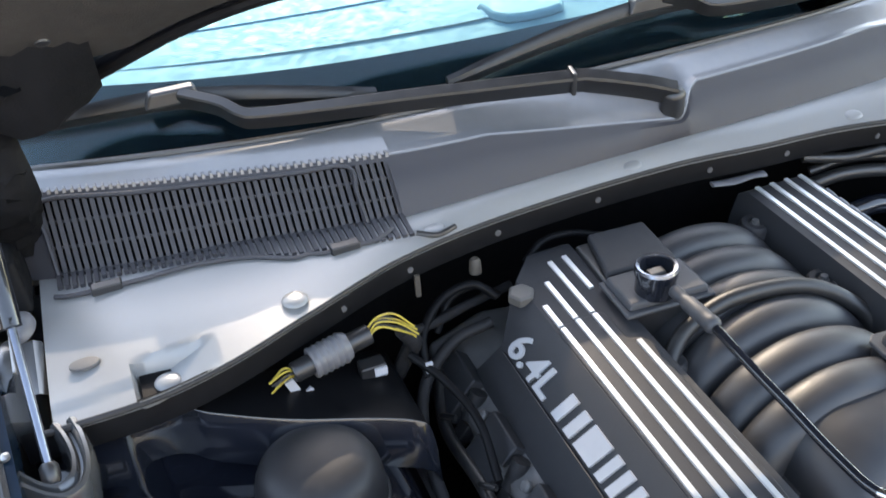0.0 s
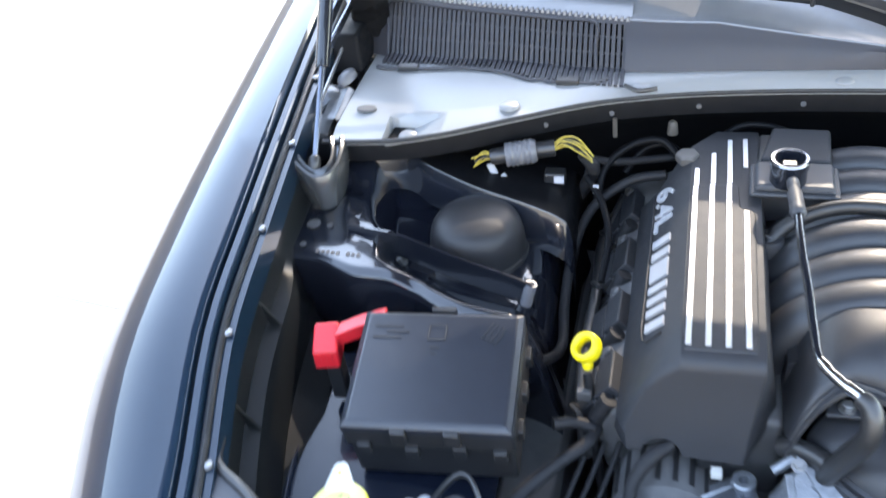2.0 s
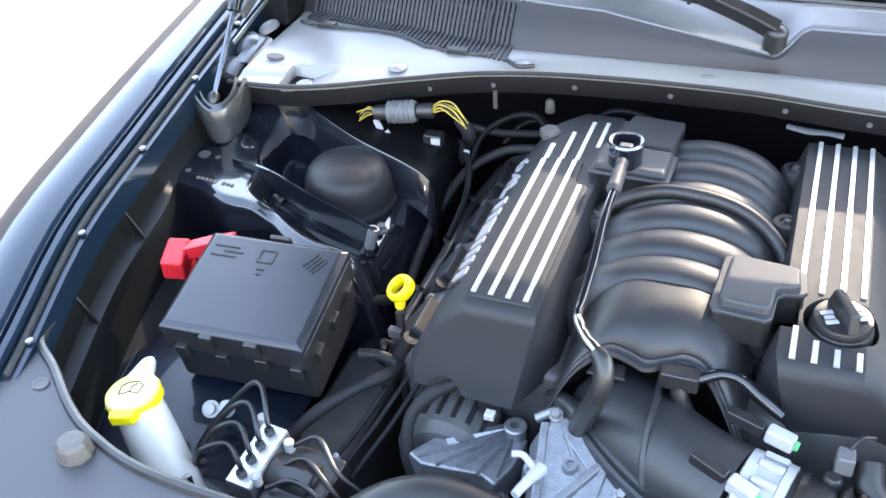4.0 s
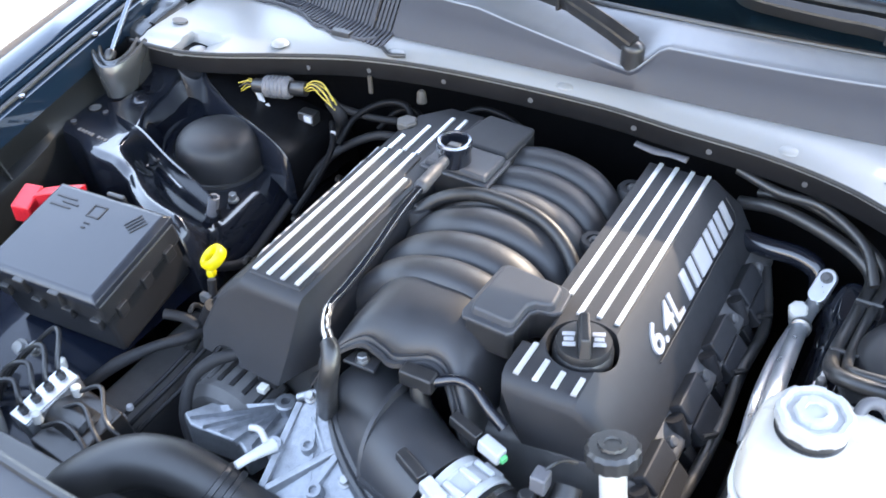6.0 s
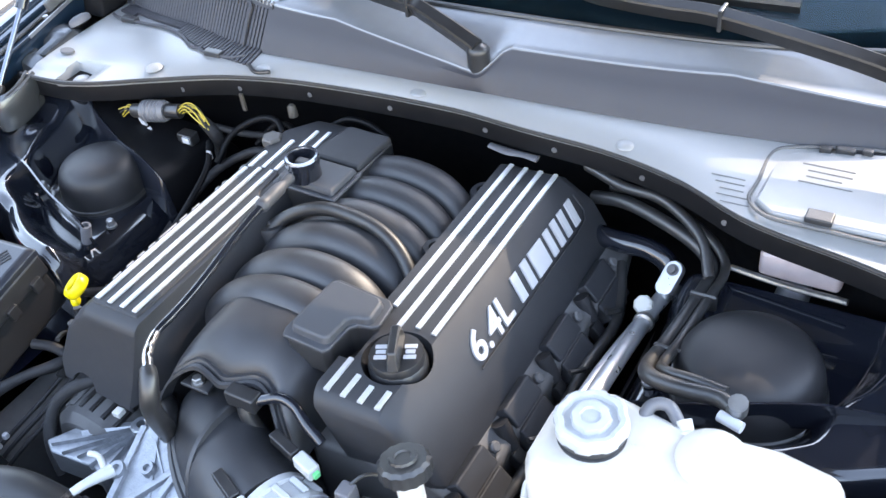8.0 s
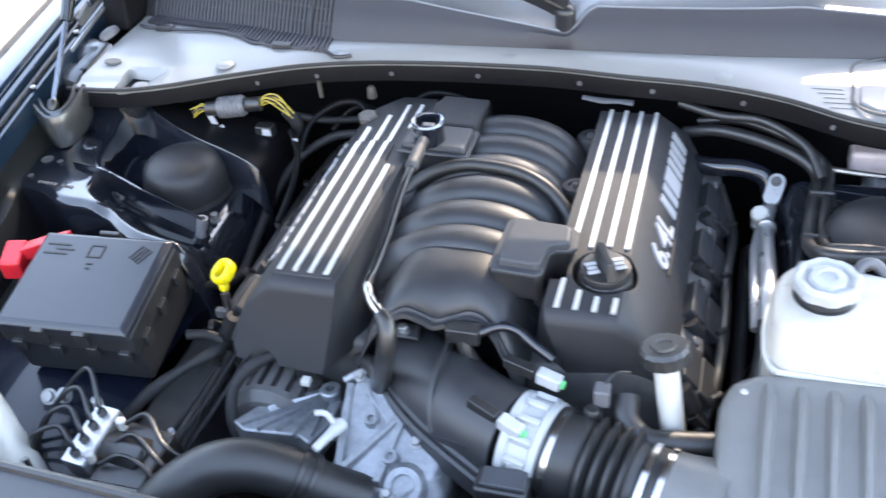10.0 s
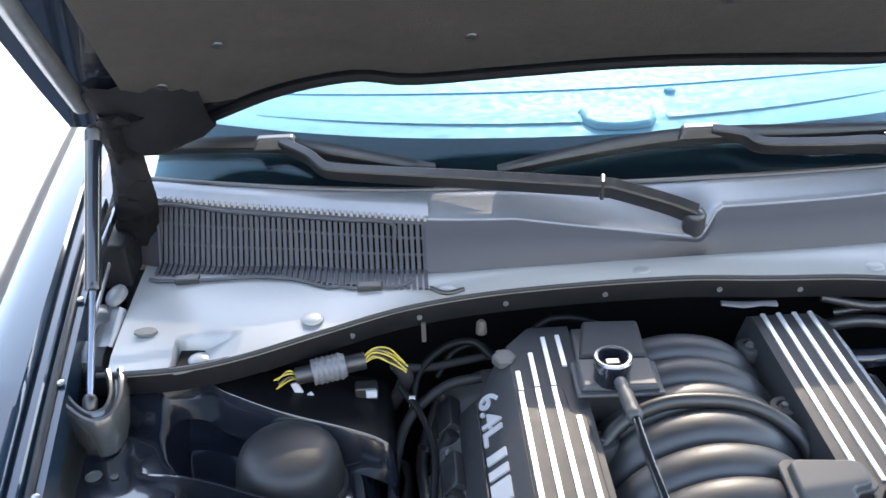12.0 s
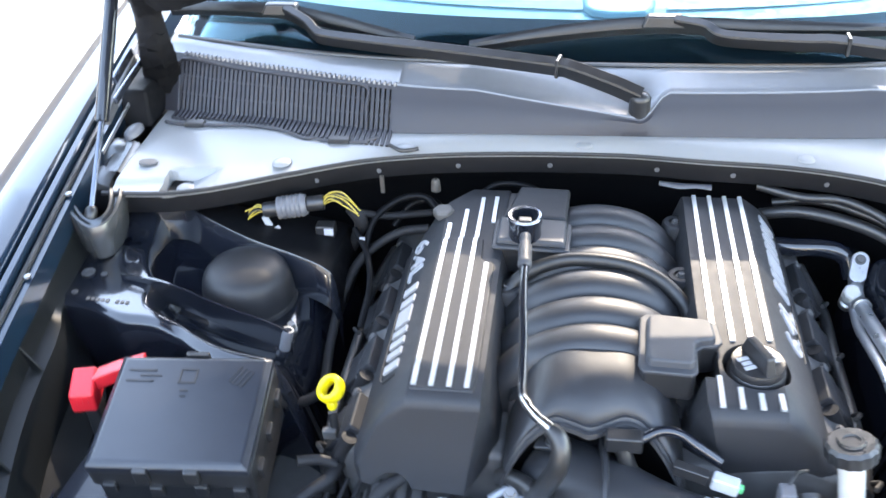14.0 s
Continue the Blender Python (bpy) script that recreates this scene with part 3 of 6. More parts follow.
# slats of the grille: one mesh, shared
GX0, GX1 = -0.705, -0.318
slat_bm = box((0, 0, 0.5), (0.0052, 0.005, 1.0))
slat_me = None
ns = 48
for i in range(ns):
    x = GX0 + (GX1 - GX0) * i / (ns - 1)
    f, t = on(FOLD, x) + Vector((0, 0.002, 0)), on(TOP, x) + Vector((0, -0.001, -0.006))
    d = t - f
    m = along(f, t) @ Matrix.Diagonal((1, 1, d.length, 1))
    if slat_me is None:
        first = part("slat", slat_bm, COWLF, cowl, smooth=False)
        slat_me = first.data
        ob = first
    else:
        ob = new("slat", slat_me)
        ob.parent = cowl
        ob.matrix_parent_inverse = Matrix.Translation(cowl.location).inverted()
    ob.matrix_basis = m
    # the short tongue that runs out over the shelf
    g = on(LIP, x)
    w = (g - f).normalized()
    ln = 0.03 + 0.012 * math.exp(-((x + 0.44) / 0.06) ** 2) + (0.008 if x > -0.40 else 0) - (0.012 if -0.66 < x < -0.52 else 0)
    ob2 = new("tongue", slat_me)
    ob2.parent = cowl
    ob2.matrix_parent_inverse = Matrix.Translation(cowl.location).inverted()
    ob2.matrix_basis = along(f + Vector((0, 0, 0.002)), f + w * ln + Vector((0, 0, 0.004))) @ Matrix.Diagonal((1, 1, ln, 1))
for k, r in ((0.03, 0.0035), (0.34, 0.002), (0.64, 0.002), (0.97, 0.004)):
    part("crossbar", tube([on(FOLD, x).lerp(on(TOP, x), k) + Vector((0, 0.003, -0.002)) for x in np.linspace(GX0, GX1, 14)], r, 6, 2), COWLF, cowl)
for x0, x1, k0, k1 in ((-0.742, -0.708, 0.0, 1.0), (-0.742, -0.312, 0.9, 1.0)):
    part("grille_edge", loft([[on(FOLD, x).lerp(on(TOP, x), k0) + Vector((0, 0.008, 0)), on(FOLD, x).lerp(on(TOP, x), k0) + Vector((0, -0.001, 0)), on(FOLD, x).lerp(on(TOP, x), k1) + Vector((0, -0.001, 0)), on(FOLD, x).lerp(on(TOP, x), k1) + Vector((0, 0.008, 0))] for x in np.linspace(x0, x1, 5 if k0 == 0 else 30)]), COWLF, cowl)
part("grille_frame", tube([on(FOLD, x).lerp(on(TOP, x), k) + Vector((0, -0.003, 0.001)) for x, k in ((-0.705, 0.03), (-0.707, 0.5), (-0.705, 0.90), (-0.6, 0.9), (-0.5, 0.9), (-0.42, 0.9), (-0.362, 0.9), (-0.360, 0.5), (-0.358, 0.03))], 0.003, 6, 4), COWLF, cowl)
for i in range(46):
    x = -0.70 + 0.385 * i / 45
    q = on(TOP, x) + Vector((0, 0.001, 0.001))
    part("tooth", box(q, (0.0042, 0.010, 0.005), taper=0.7), LEDGE, cowl, smooth=False)
# shelf details: front border of the grille, latches, push pins, slot, raised wedge
bord = [(-0.712, 0.045), (-0.69, 0.046), (-0.62, 0.036), (-0.56, 0.028), (-0.50, 0.034), (-0.455, 0.048), (-0.435, 0.043), (-0.42, 0.046), (-0.395, 0.040), (-0.36, 0.036), (-0.335, 0.02)]
part("grille_border", tube([on(FOLD, x) + (on(LIP, x) - on(FOLD, x)).normalized() * d + Vector((0, 0, 0.005)) for x, d in bord], 0.0028, 6, 4), COWLF, cowl)
for x in (-0.655, -0.395):
    q = on(FOLD, x) + (on(LIP, x) - on(FOLD, x)).normalized() * 0.04 + Vector((0, 0, 0.006))
    part("latch", box(q, (0.034, 0.014, 0.010), Matrix()), PLASTIC, cowl, bevel=0.002)
for x, y, z in ((-0.615, 0.428, 0.9245), (-0.47, 0.462, 0.9545), (0.30, 0.52, 0.9545), (-0.02, 0.54, 0.9565), (-0.29, 0.518, 0.9555), (0.64, 0.45, 0.945)):
    z = max(on(LIP, x).z + 0.002, z) if x > -0.6 else z
    part("push_pin", lathe([(0.0145, 0), (0.014, 0.0012), (0.011, 0.0032), (0.006, 0.0044), (0.0001, 0.0047)], 22, Matrix.Translation((x, y, z))), COWLP, cowl)
part("slot", tube([(-0.313, 0.512, 0.9615), (-0.292, 0.5, 0.9595), (-0.268, 0.506, 0.9605)], 0.0032, 8, 4), PLASTIC, cowl, "dark drain slot")
# near-black plate that puts the pocket's shade into its colour
part("pin_pocket", prism([(-0.642, 0.405), (-0.642, 0.451), (-0.605, 0.449), (-0.575, 0.445), (-0.60, 0.408)], 0.914, 0.9235), FLANGE, cowl, "black plate for the pin pocket's shade")
part("drain_cap", lathe([(0.013, 0), (0.0125, 0.003), (0.010, 0.0035), (0.0001, 0.003)], 20, Matrix.Translation((-0.690, 0.474, 0.939)) @ Matrix.Diagonal((1.2, 0.7, 1, 1))), DARK, cowl)
# service lid on the shelf
lid = [(0.478, 0.462), (0.478, 0.555), (0.50, 0.575), (0.63, 0.61), (0.655, 0.60), (0.655, 0.47), (0.63, 0.448), (0.50, 0.445)]
part("service_lid", prism(lid, 0.951, 0.959, inset=0.02), COWLP, cowl, "pale grey lid with faint print", bevel=0.003)
part("lid_gap", tube([(0.64, 0.612, 0.957), (0.57, 0.602, 0.959), (0.50, 0.582, 0.959), (0.472, 0.56, 0.959), (0.472, 0.50, 0.958), (0.472, 0.462, 0.957), (0.50, 0.440, 0.956), (0.56, 0.440, 0.955), (0.63, 0.442, 0.953), (0.66, 0.462, 0.952), (0.66, 0.53, 0.953), (0.66, 0.60, 0.955)], 0.0024, 6, 5), DARK, cowl)
part("lid_tab", box((0.553, 0.452, 0.961), (0.030, 0.020, 0.008)), PLASTIC, cowl, bevel=0.002)
for x, w in ((0.528, 0.014), (0.550, 0.022), (0.574, 0.012)):
    part("lid_lug", box((x, 0.588 + 0.2 * (x - 0.55), 0.961), (w, 0.008, 0.008)), PLASTIC, cowl, bevel=0.0015)
for i in range(5):
    x, k = 0.438 + 0.005 * i, 0.34 - 0.065 * i
    q = on(LIP, x).lerp(on(FOLD, x), k) + Vector((0, 0, 0.003 * math.sin(math.pi * k) + 0.0006))
    part("print_bar", box((0, 0, 0), (0.040 - 0.006 * (i % 3), 0.0014, 0.0006), Matrix.Translation(q) @ Matrix.Rotation(radians(5), 4, "X")), PRINT, cowl, smooth=False)
for i in range(4):
    part("print_bar", box((0.54 + 0.004 * (i % 2), 0.55 - 0.012 * i, 0.9594), (0.06 - 0.01 * (i % 3), 0.002, 0.0006)), PRINT, cowl, smooth=False)

# ---- windscreen and dashboard ----
def glass_at(x, u):
    b = on(BASE, x * 0.99)
    k = 1 - 0.16 * u
    return Vector((b.x * k, b.y + 0.70 * u - 0.02 * u * (1 - u), b.z + 0.40 * u + 0.03 * math.sin(math.pi * u)))


us = [k / 12 for k in range(13)]
gx = [-0.735 + 1.47 * k / 40 for k in range(41)]
screen = thing("windscreen", "tinted laminated windscreen with black border", "windscreen", (0, 0.9, 1.1))
b = loft([[glass_at(x, u) for u in us] for x in gx], closed=False)
pane = part("pane", b, GLASS, screen, "blue-green tinted glass")
sol = pane.modifiers.new("thickness", "SOLIDIFY")
sol.thickness, sol.use_rim = 0.005, False
pane.visible_shadow = False
b = loft([[glass_at(x, u) + Vector((0, 0.006, -0.010)) for u in (-0.03, 0.0, 0.04, 0.07, 0.105 + 0.03 * (abs(x) / 0.7) ** 2)] for x in gx], closed=False)
part("border", b, FRIT, screen, "black ceramic border band")
part("seal", tube([glass_at(x, 0) + Vector((0, -0.003, 0.001)) for x in gx[::2]], 0.004, 8, 2), RUBBER, screen)
dash = thing("dashboard", "pale dashboard top with defroster slots behind glass", "dashboard", (0, 1.05, 0.95))
rings = []
for k in range(41):
    x = -0.74 + 1.48 * k / 40
    sag = 0.10 * (abs(x) / 0.74) ** 2
    rings.append([(x, 0.78 + sag, 0.95), (x, 0.80 + sag, 0.985), (x, 0.86 + sag, 1.0), (x, 0.98 + sag * 0.8, 1.008), (x, 1.2 + sag * 0.5, 1.02), (x, 1.42, 1.015), (x, 1.47, 0.98), (x, 1.48, 0.6)])
part("pad", loft(rings, closed=False), DASH, dash, "padded vinyl top")
for x0, x1 in ((-0.60, -0.03), (0.12, 0.60)):
    part("defroster_slot", loft([[(x, 0.945 + 0.28 * x * x, 1.0095), (x, 0.975 + 0.28 * x * x, 1.0115)] for x in np.linspace(x0, x1, 14)], closed=False), DASHD, dash, "dark slot", smooth=False)
cg = [(-0.07, 0.05), (0.07, 0.047), (0.064, 0.0), (0.05, -0.028), (0.02, -0.036), (-0.02, -0.036), (-0.05, -0.028), (-0.066, 0.0)]
part("centre_grille", prism(cg, 1.004, 1.018, Matrix.Translation((0.035, 0.945, 0)), inset=0.1), DASH, dash, "rounded centre grille", bevel=0.005, seg=3)
part("sensor", lathe([(0.012, 0), (0.010, 0.008), (0.0001, 0.012)], 20, Matrix.Translation((0.15, 1.06, 1.010))), DASHD, dash)
part("front_seam", tube([(x, 1.085 + 0.15 * x * x, 1.0145) for x in np.linspace(-0.7, 0.7, 9)], 0.002, 6, 3), DASHD, dash)
cabin = bmesh.new()
box((0, 2.0, 0.75), (1.5, 0.03, 0.5), bm=cabin)
part("bulkhead", cabin, DARK, dash)

# ---- hood, raised on its struts ----
hood = thing("hood", "opened black hood with felt underside", "hood", (0, 0.75, 1.1))
HA = radians(43.5)
HO = Vector((0, 0.735, 1.102))
hdir = Vector((0, -math.cos(HA), math.sin(HA)))
hnrm = Vector((0, math.sin(HA), math.cos(HA)))
REAR = [(-0.80, 0.075), (-0.74, 0.05), (-0.70, 0.035), (-0.62, 0.045), (-0.53, 0.105), (-0.46, 0.135), (-0.39, 0.145), (-0.33, 0.12), (-0.2, 0.122), (-0.05, 0.130), (0.05, 0.13), (0.2, 0.122), (0.33, 0.12), (0.39, 0.145), (0.46, 0.135), (0.53, 0.105), (0.62, 0.045), (0.70, 0.035), (0.74, 0.05), (0.80, 0.075)]


def hp(x, v, h=0.0):
    return HO + hdir * v + hnrm * (h + 0.03 * (1 - (x / 0.8) ** 2)) + Vector((x, 0, 0))


hx = [-0.80 + 1.6 * k / 60 for k in range(61)]
HL = 1.22
outer, inner, felt = [], [], []
for x in hx:
    v0 = curve1(REAR, x)
    row = []
    for k in range(9):
        v = v0 + (HL - 0.09 * (x / 0.8) ** 2 - v0) * k / 8
        row.append((v, 1 - 0.14 * max(0, v / HL) ** 1.5))
    outer.append([hp(x, v, 0.035) + Vector((x * (s - 1), 0, 0)) for v, s in row])
    inner.append([hp(x, row[0][0] - 0.004, 0.03)] + [hp(x, v, -0.004) + Vector((x * (s - 1), 0, 0)) for v, s in row] + [hp(x, row[-1][0] + 0.01, 0.03) + Vector((x * (row[-1][1] - 1), 0, 0))])
part("outer_skin", loft(outer, closed=False), PAINT, hood, "gloss black outer skin")
part("inner_frame", loft(inner, closed=False), APRON, hood, "dark painted inner frame")
for x in hx:
    if abs(x) > 0.70:
        continue
    v0 = max(curve1(REAR, x) + 0.035, 0.115)
    felt.append([hp(x, v0, -0.004), hp(x, v0 + 0.01, -0.012)] + [hp(x, v0 + 0.02 + (1.08 - v0) * k / 7, -0.016) + Vector((-0.12 * x * (k / 7) ** 1.5, 0, 0)) for k in range(8)])
felt_pad = part("insulator", loft(felt, closed=False), INSUL, hood, "dark brown felt insulator")
for x, v in ((-0.55, 0.30), (-0.25, 0.27), (0.05, 0.33), (0.35, 0.30), (-0.64, 0.2), (-0.45, 0.62), (0, 0.65)):
    part("felt_clip", lathe([(0.008, 0), (0.007, 0.002), (0.0001, 0.003)], 18, along(hp(x, v, -0.016), hp(x, v, -1.0))), PLASTIC, felt_pad)
part("edge_rail", tube([hp(-0.765, v, -0.002) + Vector((0.11 * (v / HL) ** 1.5, 0, 0)) for v in (0.14, 0.3, 0.5, 0.7, 0.95, 1.12)], 0.014, 10, 4), STEEL, hood, "bright metal edge rail")
part("rear_seal", tube([hp(x, curve1(REAR, x) + 0.012, -0.008) for x in np.linspace(-0.66, 0.66, 30)], 0.007, 8, 2), FELTBLACK, hood)
for s in (-1, 1):
    hinge = bmesh.new()
    path = spline([hp(s * 0.70, 0.16, -0.03), (s * 0.72, 0.628, 1.165), (s * 0.722, 0.648, 1.115), (s * 0.724, 0.650, 1.075), (s * 0.730, 0.668, 1.03), (s * 0.738, 0.695, 0.985), (s * 0.745, 0.715, 0.945)], 7)
    fold = random.Random(5)
    rings = []
    for i, q in enumerate(path):
        k = i / (len(path) - 1)
        r = 0.028 - 0.010 * math.sin(math.pi * min(1, k * 1.6)) + 0.010 * k
        rings.append([q + Vector((r * math.cos(a) * (1 + 0.2 * math.sin(2.3 * a + 5 * k)), r * 0.8 * math.sin(a) * (1 + 0.12 * fold.uniform(-1, 1)), 0.006 * fold.uniform(-1, 1))) for a in (2 * math.pi * j / 12 for j in range(12))])
    part("hinge_cover", loft(rings, bm=hinge), FELTBLACK, hood, "dark crumpled hinge cover")
    part("hinge_plate", prism([(s * 0.735, 0.60), (s * 0.79, 0.60), (s * 0.80, 0.78), (s * 0.735, 0.80)], 0.93, 0.99, inset=0.2), FELTBLACK, hood, bevel=0.006)
    bump_ = random.Random(9)
    rings = []
    for i in range(9):
        x = 0.60 + 0.018 * i
        hgt = 0.055 * math.sin(math.pi * (i + 0.6) / 9.2)
        rings.append([hp(s * x, 0.05 + 0.008 * bump_.random(), 0.01), hp(s * x, 0.055 + 0.02 * bump_.random(), -0.012 - hgt * 0.7), hp(s * x, 0.10 + 0.012 * bump_.random(), -0.014 - hgt * (0.9 + 0.2 * bump_.random())), hp(s * x, 0.15 + 0.012 * bump_.random(), -0.014 - hgt * 0.6), hp(s * x, 0.19 + 0.02 * bump_.random(), -0.012)])
    part("hinge_bracket", loft(rings, closed=False), FELTBLACK, hood, "dark hinge bracket under felt")
# gas strut
for s in (-1, 1):
    st = thing("gas_strut", "black gas strut holding the opened hood", "gas strut", (s * 0.73, 0.349, 0.925), group="hood struts")
    a, mid, top = Vector((s * 0.735, 0.352, 0.922)), Vector((s * 0.7365, 0.458, 1.028)), Vector((s * 0.738, 0.582, 1.172))
    part("rod", tube([a, mid], 0.0045, 12, smooth=False), DCHROME, st, "dark polished steel rod")
    part("cylinder", tube([mid - (top - mid) * 0.02, mid, mid + (top - mid) * 0.03, top - (top - mid) * 0.03, top], [0.006, 0.0105, 0.0105, 0.0105, 0.006], 16, 2), APRON, st, "black cylinder")
    part("ball_socket", lathe([(0.007, 0), (0.009, 0.004), (0.009, 0.016), (0.006, 0.02)], 14, along(a - (mid - a) * 0.06, mid)), PLASTIC, st)
    part("ball_socket", lathe([(0.008, 0), (0.011, 0.006), (0.011, 0.02), (0.006, 0.026)], 14, along(top - (top - mid) * 0.05, top + (top - mid))), PLASTIC, st)
# hinge arms, pivot and folded bracket beside the shelf
for a, b, w, m in (((0.762, 0.565, 1.034), (0.762, 0.645, 1.050), 0.007, DCHROME), ((0.758, 0.545, 1.008), (0.758, 0.668, 1.024), 0.006, DCHROME), ((0.750, 0.455, 0.966), (0.752, 0.575, 0.988), 0.0032, STEEL), ((0.768, 0.52, 0.985), (0.768, 0.66, 1.03), 0.009, DARK)):
    for s in (-1, 1):
        va, vb = Vector((s * a[0], a[1], a[2])), Vector((s * b[0], b[1], b[2]))
        part("hinge_arm", box((0, 0, 0.5 * (vb - va).length), (w, w * 2.2, (vb - va).length), along(va, vb)), m, car, bevel=w * 0.3)
for s in (-1, 1):
    part("hinge_pivot", lathe([(0.021, -0.012), (0.021, 0.0), (0.018, 0.007), (0.011, 0.012), (0.0001, 0.0135)], 20, Matrix.Translation((s * 0.748, 0.560, 0.948)) @ Matrix.Rotation(radians(18 * s), 4, "Y") @ Matrix.Diagonal((0.7, 1.1, 0.55, 1))), GREYP, car, "grey pivot cap")
    part("hinge_bracket_plate", loft([[(s * (0.772 - 0.046 * k), 0.535 - 0.075 * v, 0.930 + 0.016 * math.sin(math.pi * k) - 0.012 * v + 0.004 * math.sin(9 * k)) for k in (0, 0.15, 0.3, 0.45, 0.6, 0.75, 0.9, 1.0)] for v in (0, 0.08, 0.5, 0.92, 1.0)], closed=False), BRACKET, car, "grey folded bracket")

for s in (-1, 1):
    # pressed body panel behind the strut's foot
    part("corner_panel", loft([[(s * x, y, z) for x, z in ((0.80, 0.93), (0.785, 0.93 + h), (0.765, 0.934 + h), (0.742, 0.925 + h), (0.735, 0.90))] for y, h in ((0.425, -0.03), (0.432, -0.006), (0.445, 0.0), (0.468, 0.002), (0.476, -0.008), (0.482, -0.012), (0.492, 0.004), (0.51, 0.012), (0.535, 0.014), (0.56, 0.0))], closed=False), BRACKET, car, "grey painted corner panel")

# ---- wipers ----
def wiper(piv, pts_arm, pts_blade, clip, label):
    w = thing("wiper", label, "wiper", piv, group="wipers")
    arm = spline(pts_arm, 6)
    rings = []
    for i, q in enumerate(arm):
        k = i / (len(arm) - 1)
        d = (arm[min(i + 1, len(arm) - 1)] - arm[max(i - 1, 0)]).normalized()
        sd = d.cross(Vector((0, -0.5, 1))).normalized()
        up = sd.cross(d)
        h, b = 0.022 - 0.005 * k, 0.010 - 0.003 * k
        rings.append([q + sd * b - up * h * 0.6, q + sd * b + up * h * 0.5, q + sd * b * 0.75 + up * h * 0.62, q - sd * b * 0.75 + up * h * 0.62, q - sd * b + up * h * 0.5, q - sd * b - up * h * 0.6])
    arm_ = part("arm", loft(rings), WIPER, w, "satin black steel arm")
    bl = spline(pts_blade, 6)
    rings = []
    for i, q in enumerate(bl):
        k = i / (len(bl) - 1)
        h = 0.016 * (0.35 + 0.65 * math.sin(math.pi * min(max(k, 0.02), 0.98)) ** 0.5)
        rings.append([q + Vector((0, -0.006, 0)), q + Vector((0, -0.004, h * 0.6)), q + Vector((0, 0.002, h)), q + Vector((0, 0.006, h * 0.4)), q + Vector((0, 0.002, -0.004)), q + Vector((0, 0, -0.012)), q + Vector((0, -0.002, -0.004))])
    blade_ = part("blade", loft(rings), WIPER, w, "black rubber blade")
    part("clip", box(clip, (0.07, 0.022, 0.02), Matrix(), taper=0.75), PLASTIC, blade_, bevel=0.004)
    part("pivot_cap", lathe([(0.016, -0.03), (0.016, 0), (0.0165, 0.004), (0.013, 0.010), (0.006, 0.0135), (0.0001, 0.014)], 24, Matrix.Translation(piv)), PLASTIC, w, "domed pivot cap")
    part("collar", box((0, 0, 0), (0.026, 0.03, 0.006), along(Vector(pts_arm[3]), Vector(pts_arm[4]))), PLASTIC, arm_, bevel=0.002)
    return w


wiper((0.060, 0.577, 1.014), [(0.06, 0.577, 1.020), (0.02, 0.586, 1.034), (-0.04, 0.604, 1.048), (-0.064, 0.612, 1.050), (-0.16, 0.631, 1.053), (-0.26, 0.650, 1.056), (-0.36, 0.669, 1.058), (-0.44, 0.686, 1.060), (-0.46, 0.693, 1.064), (-0.48, 0.712, 1.074), (-0.52, 0.738, 1.084)],
      [(-0.755, 0.81, 1.056), (-0.66, 0.777, 1.070), (-0.571, 0.755, 1.076), (-0.528, 0.746, 1.077), (-0.435, 0.717, 1.072), (-0.369, 0.697, 1.066), (-0.295, 0.679, 1.059)], (-0.528, 0.742, 1.086), "black wiper arm and blade parked on the windscreen")
wiper((0.66, 0.625, 1.018), [(0.66, 0.625, 1.03), (0.60, 0.640, 1.04), (0.52, 0.652, 1.052), (0.366, 0.673, 1.066), (0.30, 0.673, 1.068), (0.241, 0.673, 1.070), (0.18, 0.676, 1.074), (0.155, 0.688, 1.084), (0.11, 0.696, 1.09)],
      [(-0.206, 0.67, 1.056), (-0.106, 0.682, 1.067), (-0.021, 0.692, 1.074), (0.064, 0.699, 1.079), (0.165, 0.701, 1.079), (0.268, 0.703, 1.077), (0.45, 0.72, 1.072)], (0.095, 0.698, 1.090), "black wiper arm and blade parked on the windscreen")

# ---- engine ----
block = thing("engine_block", "dark engine block and cylinder heads", "engine", (0, 0.27, 0.4))
part("crankcase", box((0, 0.29, 0.52), (0.30, 0.50, 0.34)), DARK, block, bevel=0.02)
for s in (-1, 1):
    hd = loft([[(s * 0.10, y, 0.66), (s * 0.10, y, 0.80), (s * 0.24, y, 0.82), (s * 0.315, y, 0.79), (s * 0.30, y, 0.70), (s * 0.22, y, 0.60)] for y in (0.045, 0.52)])
    part("cylinder_head", hd, DARK, block, bevel=0.01)


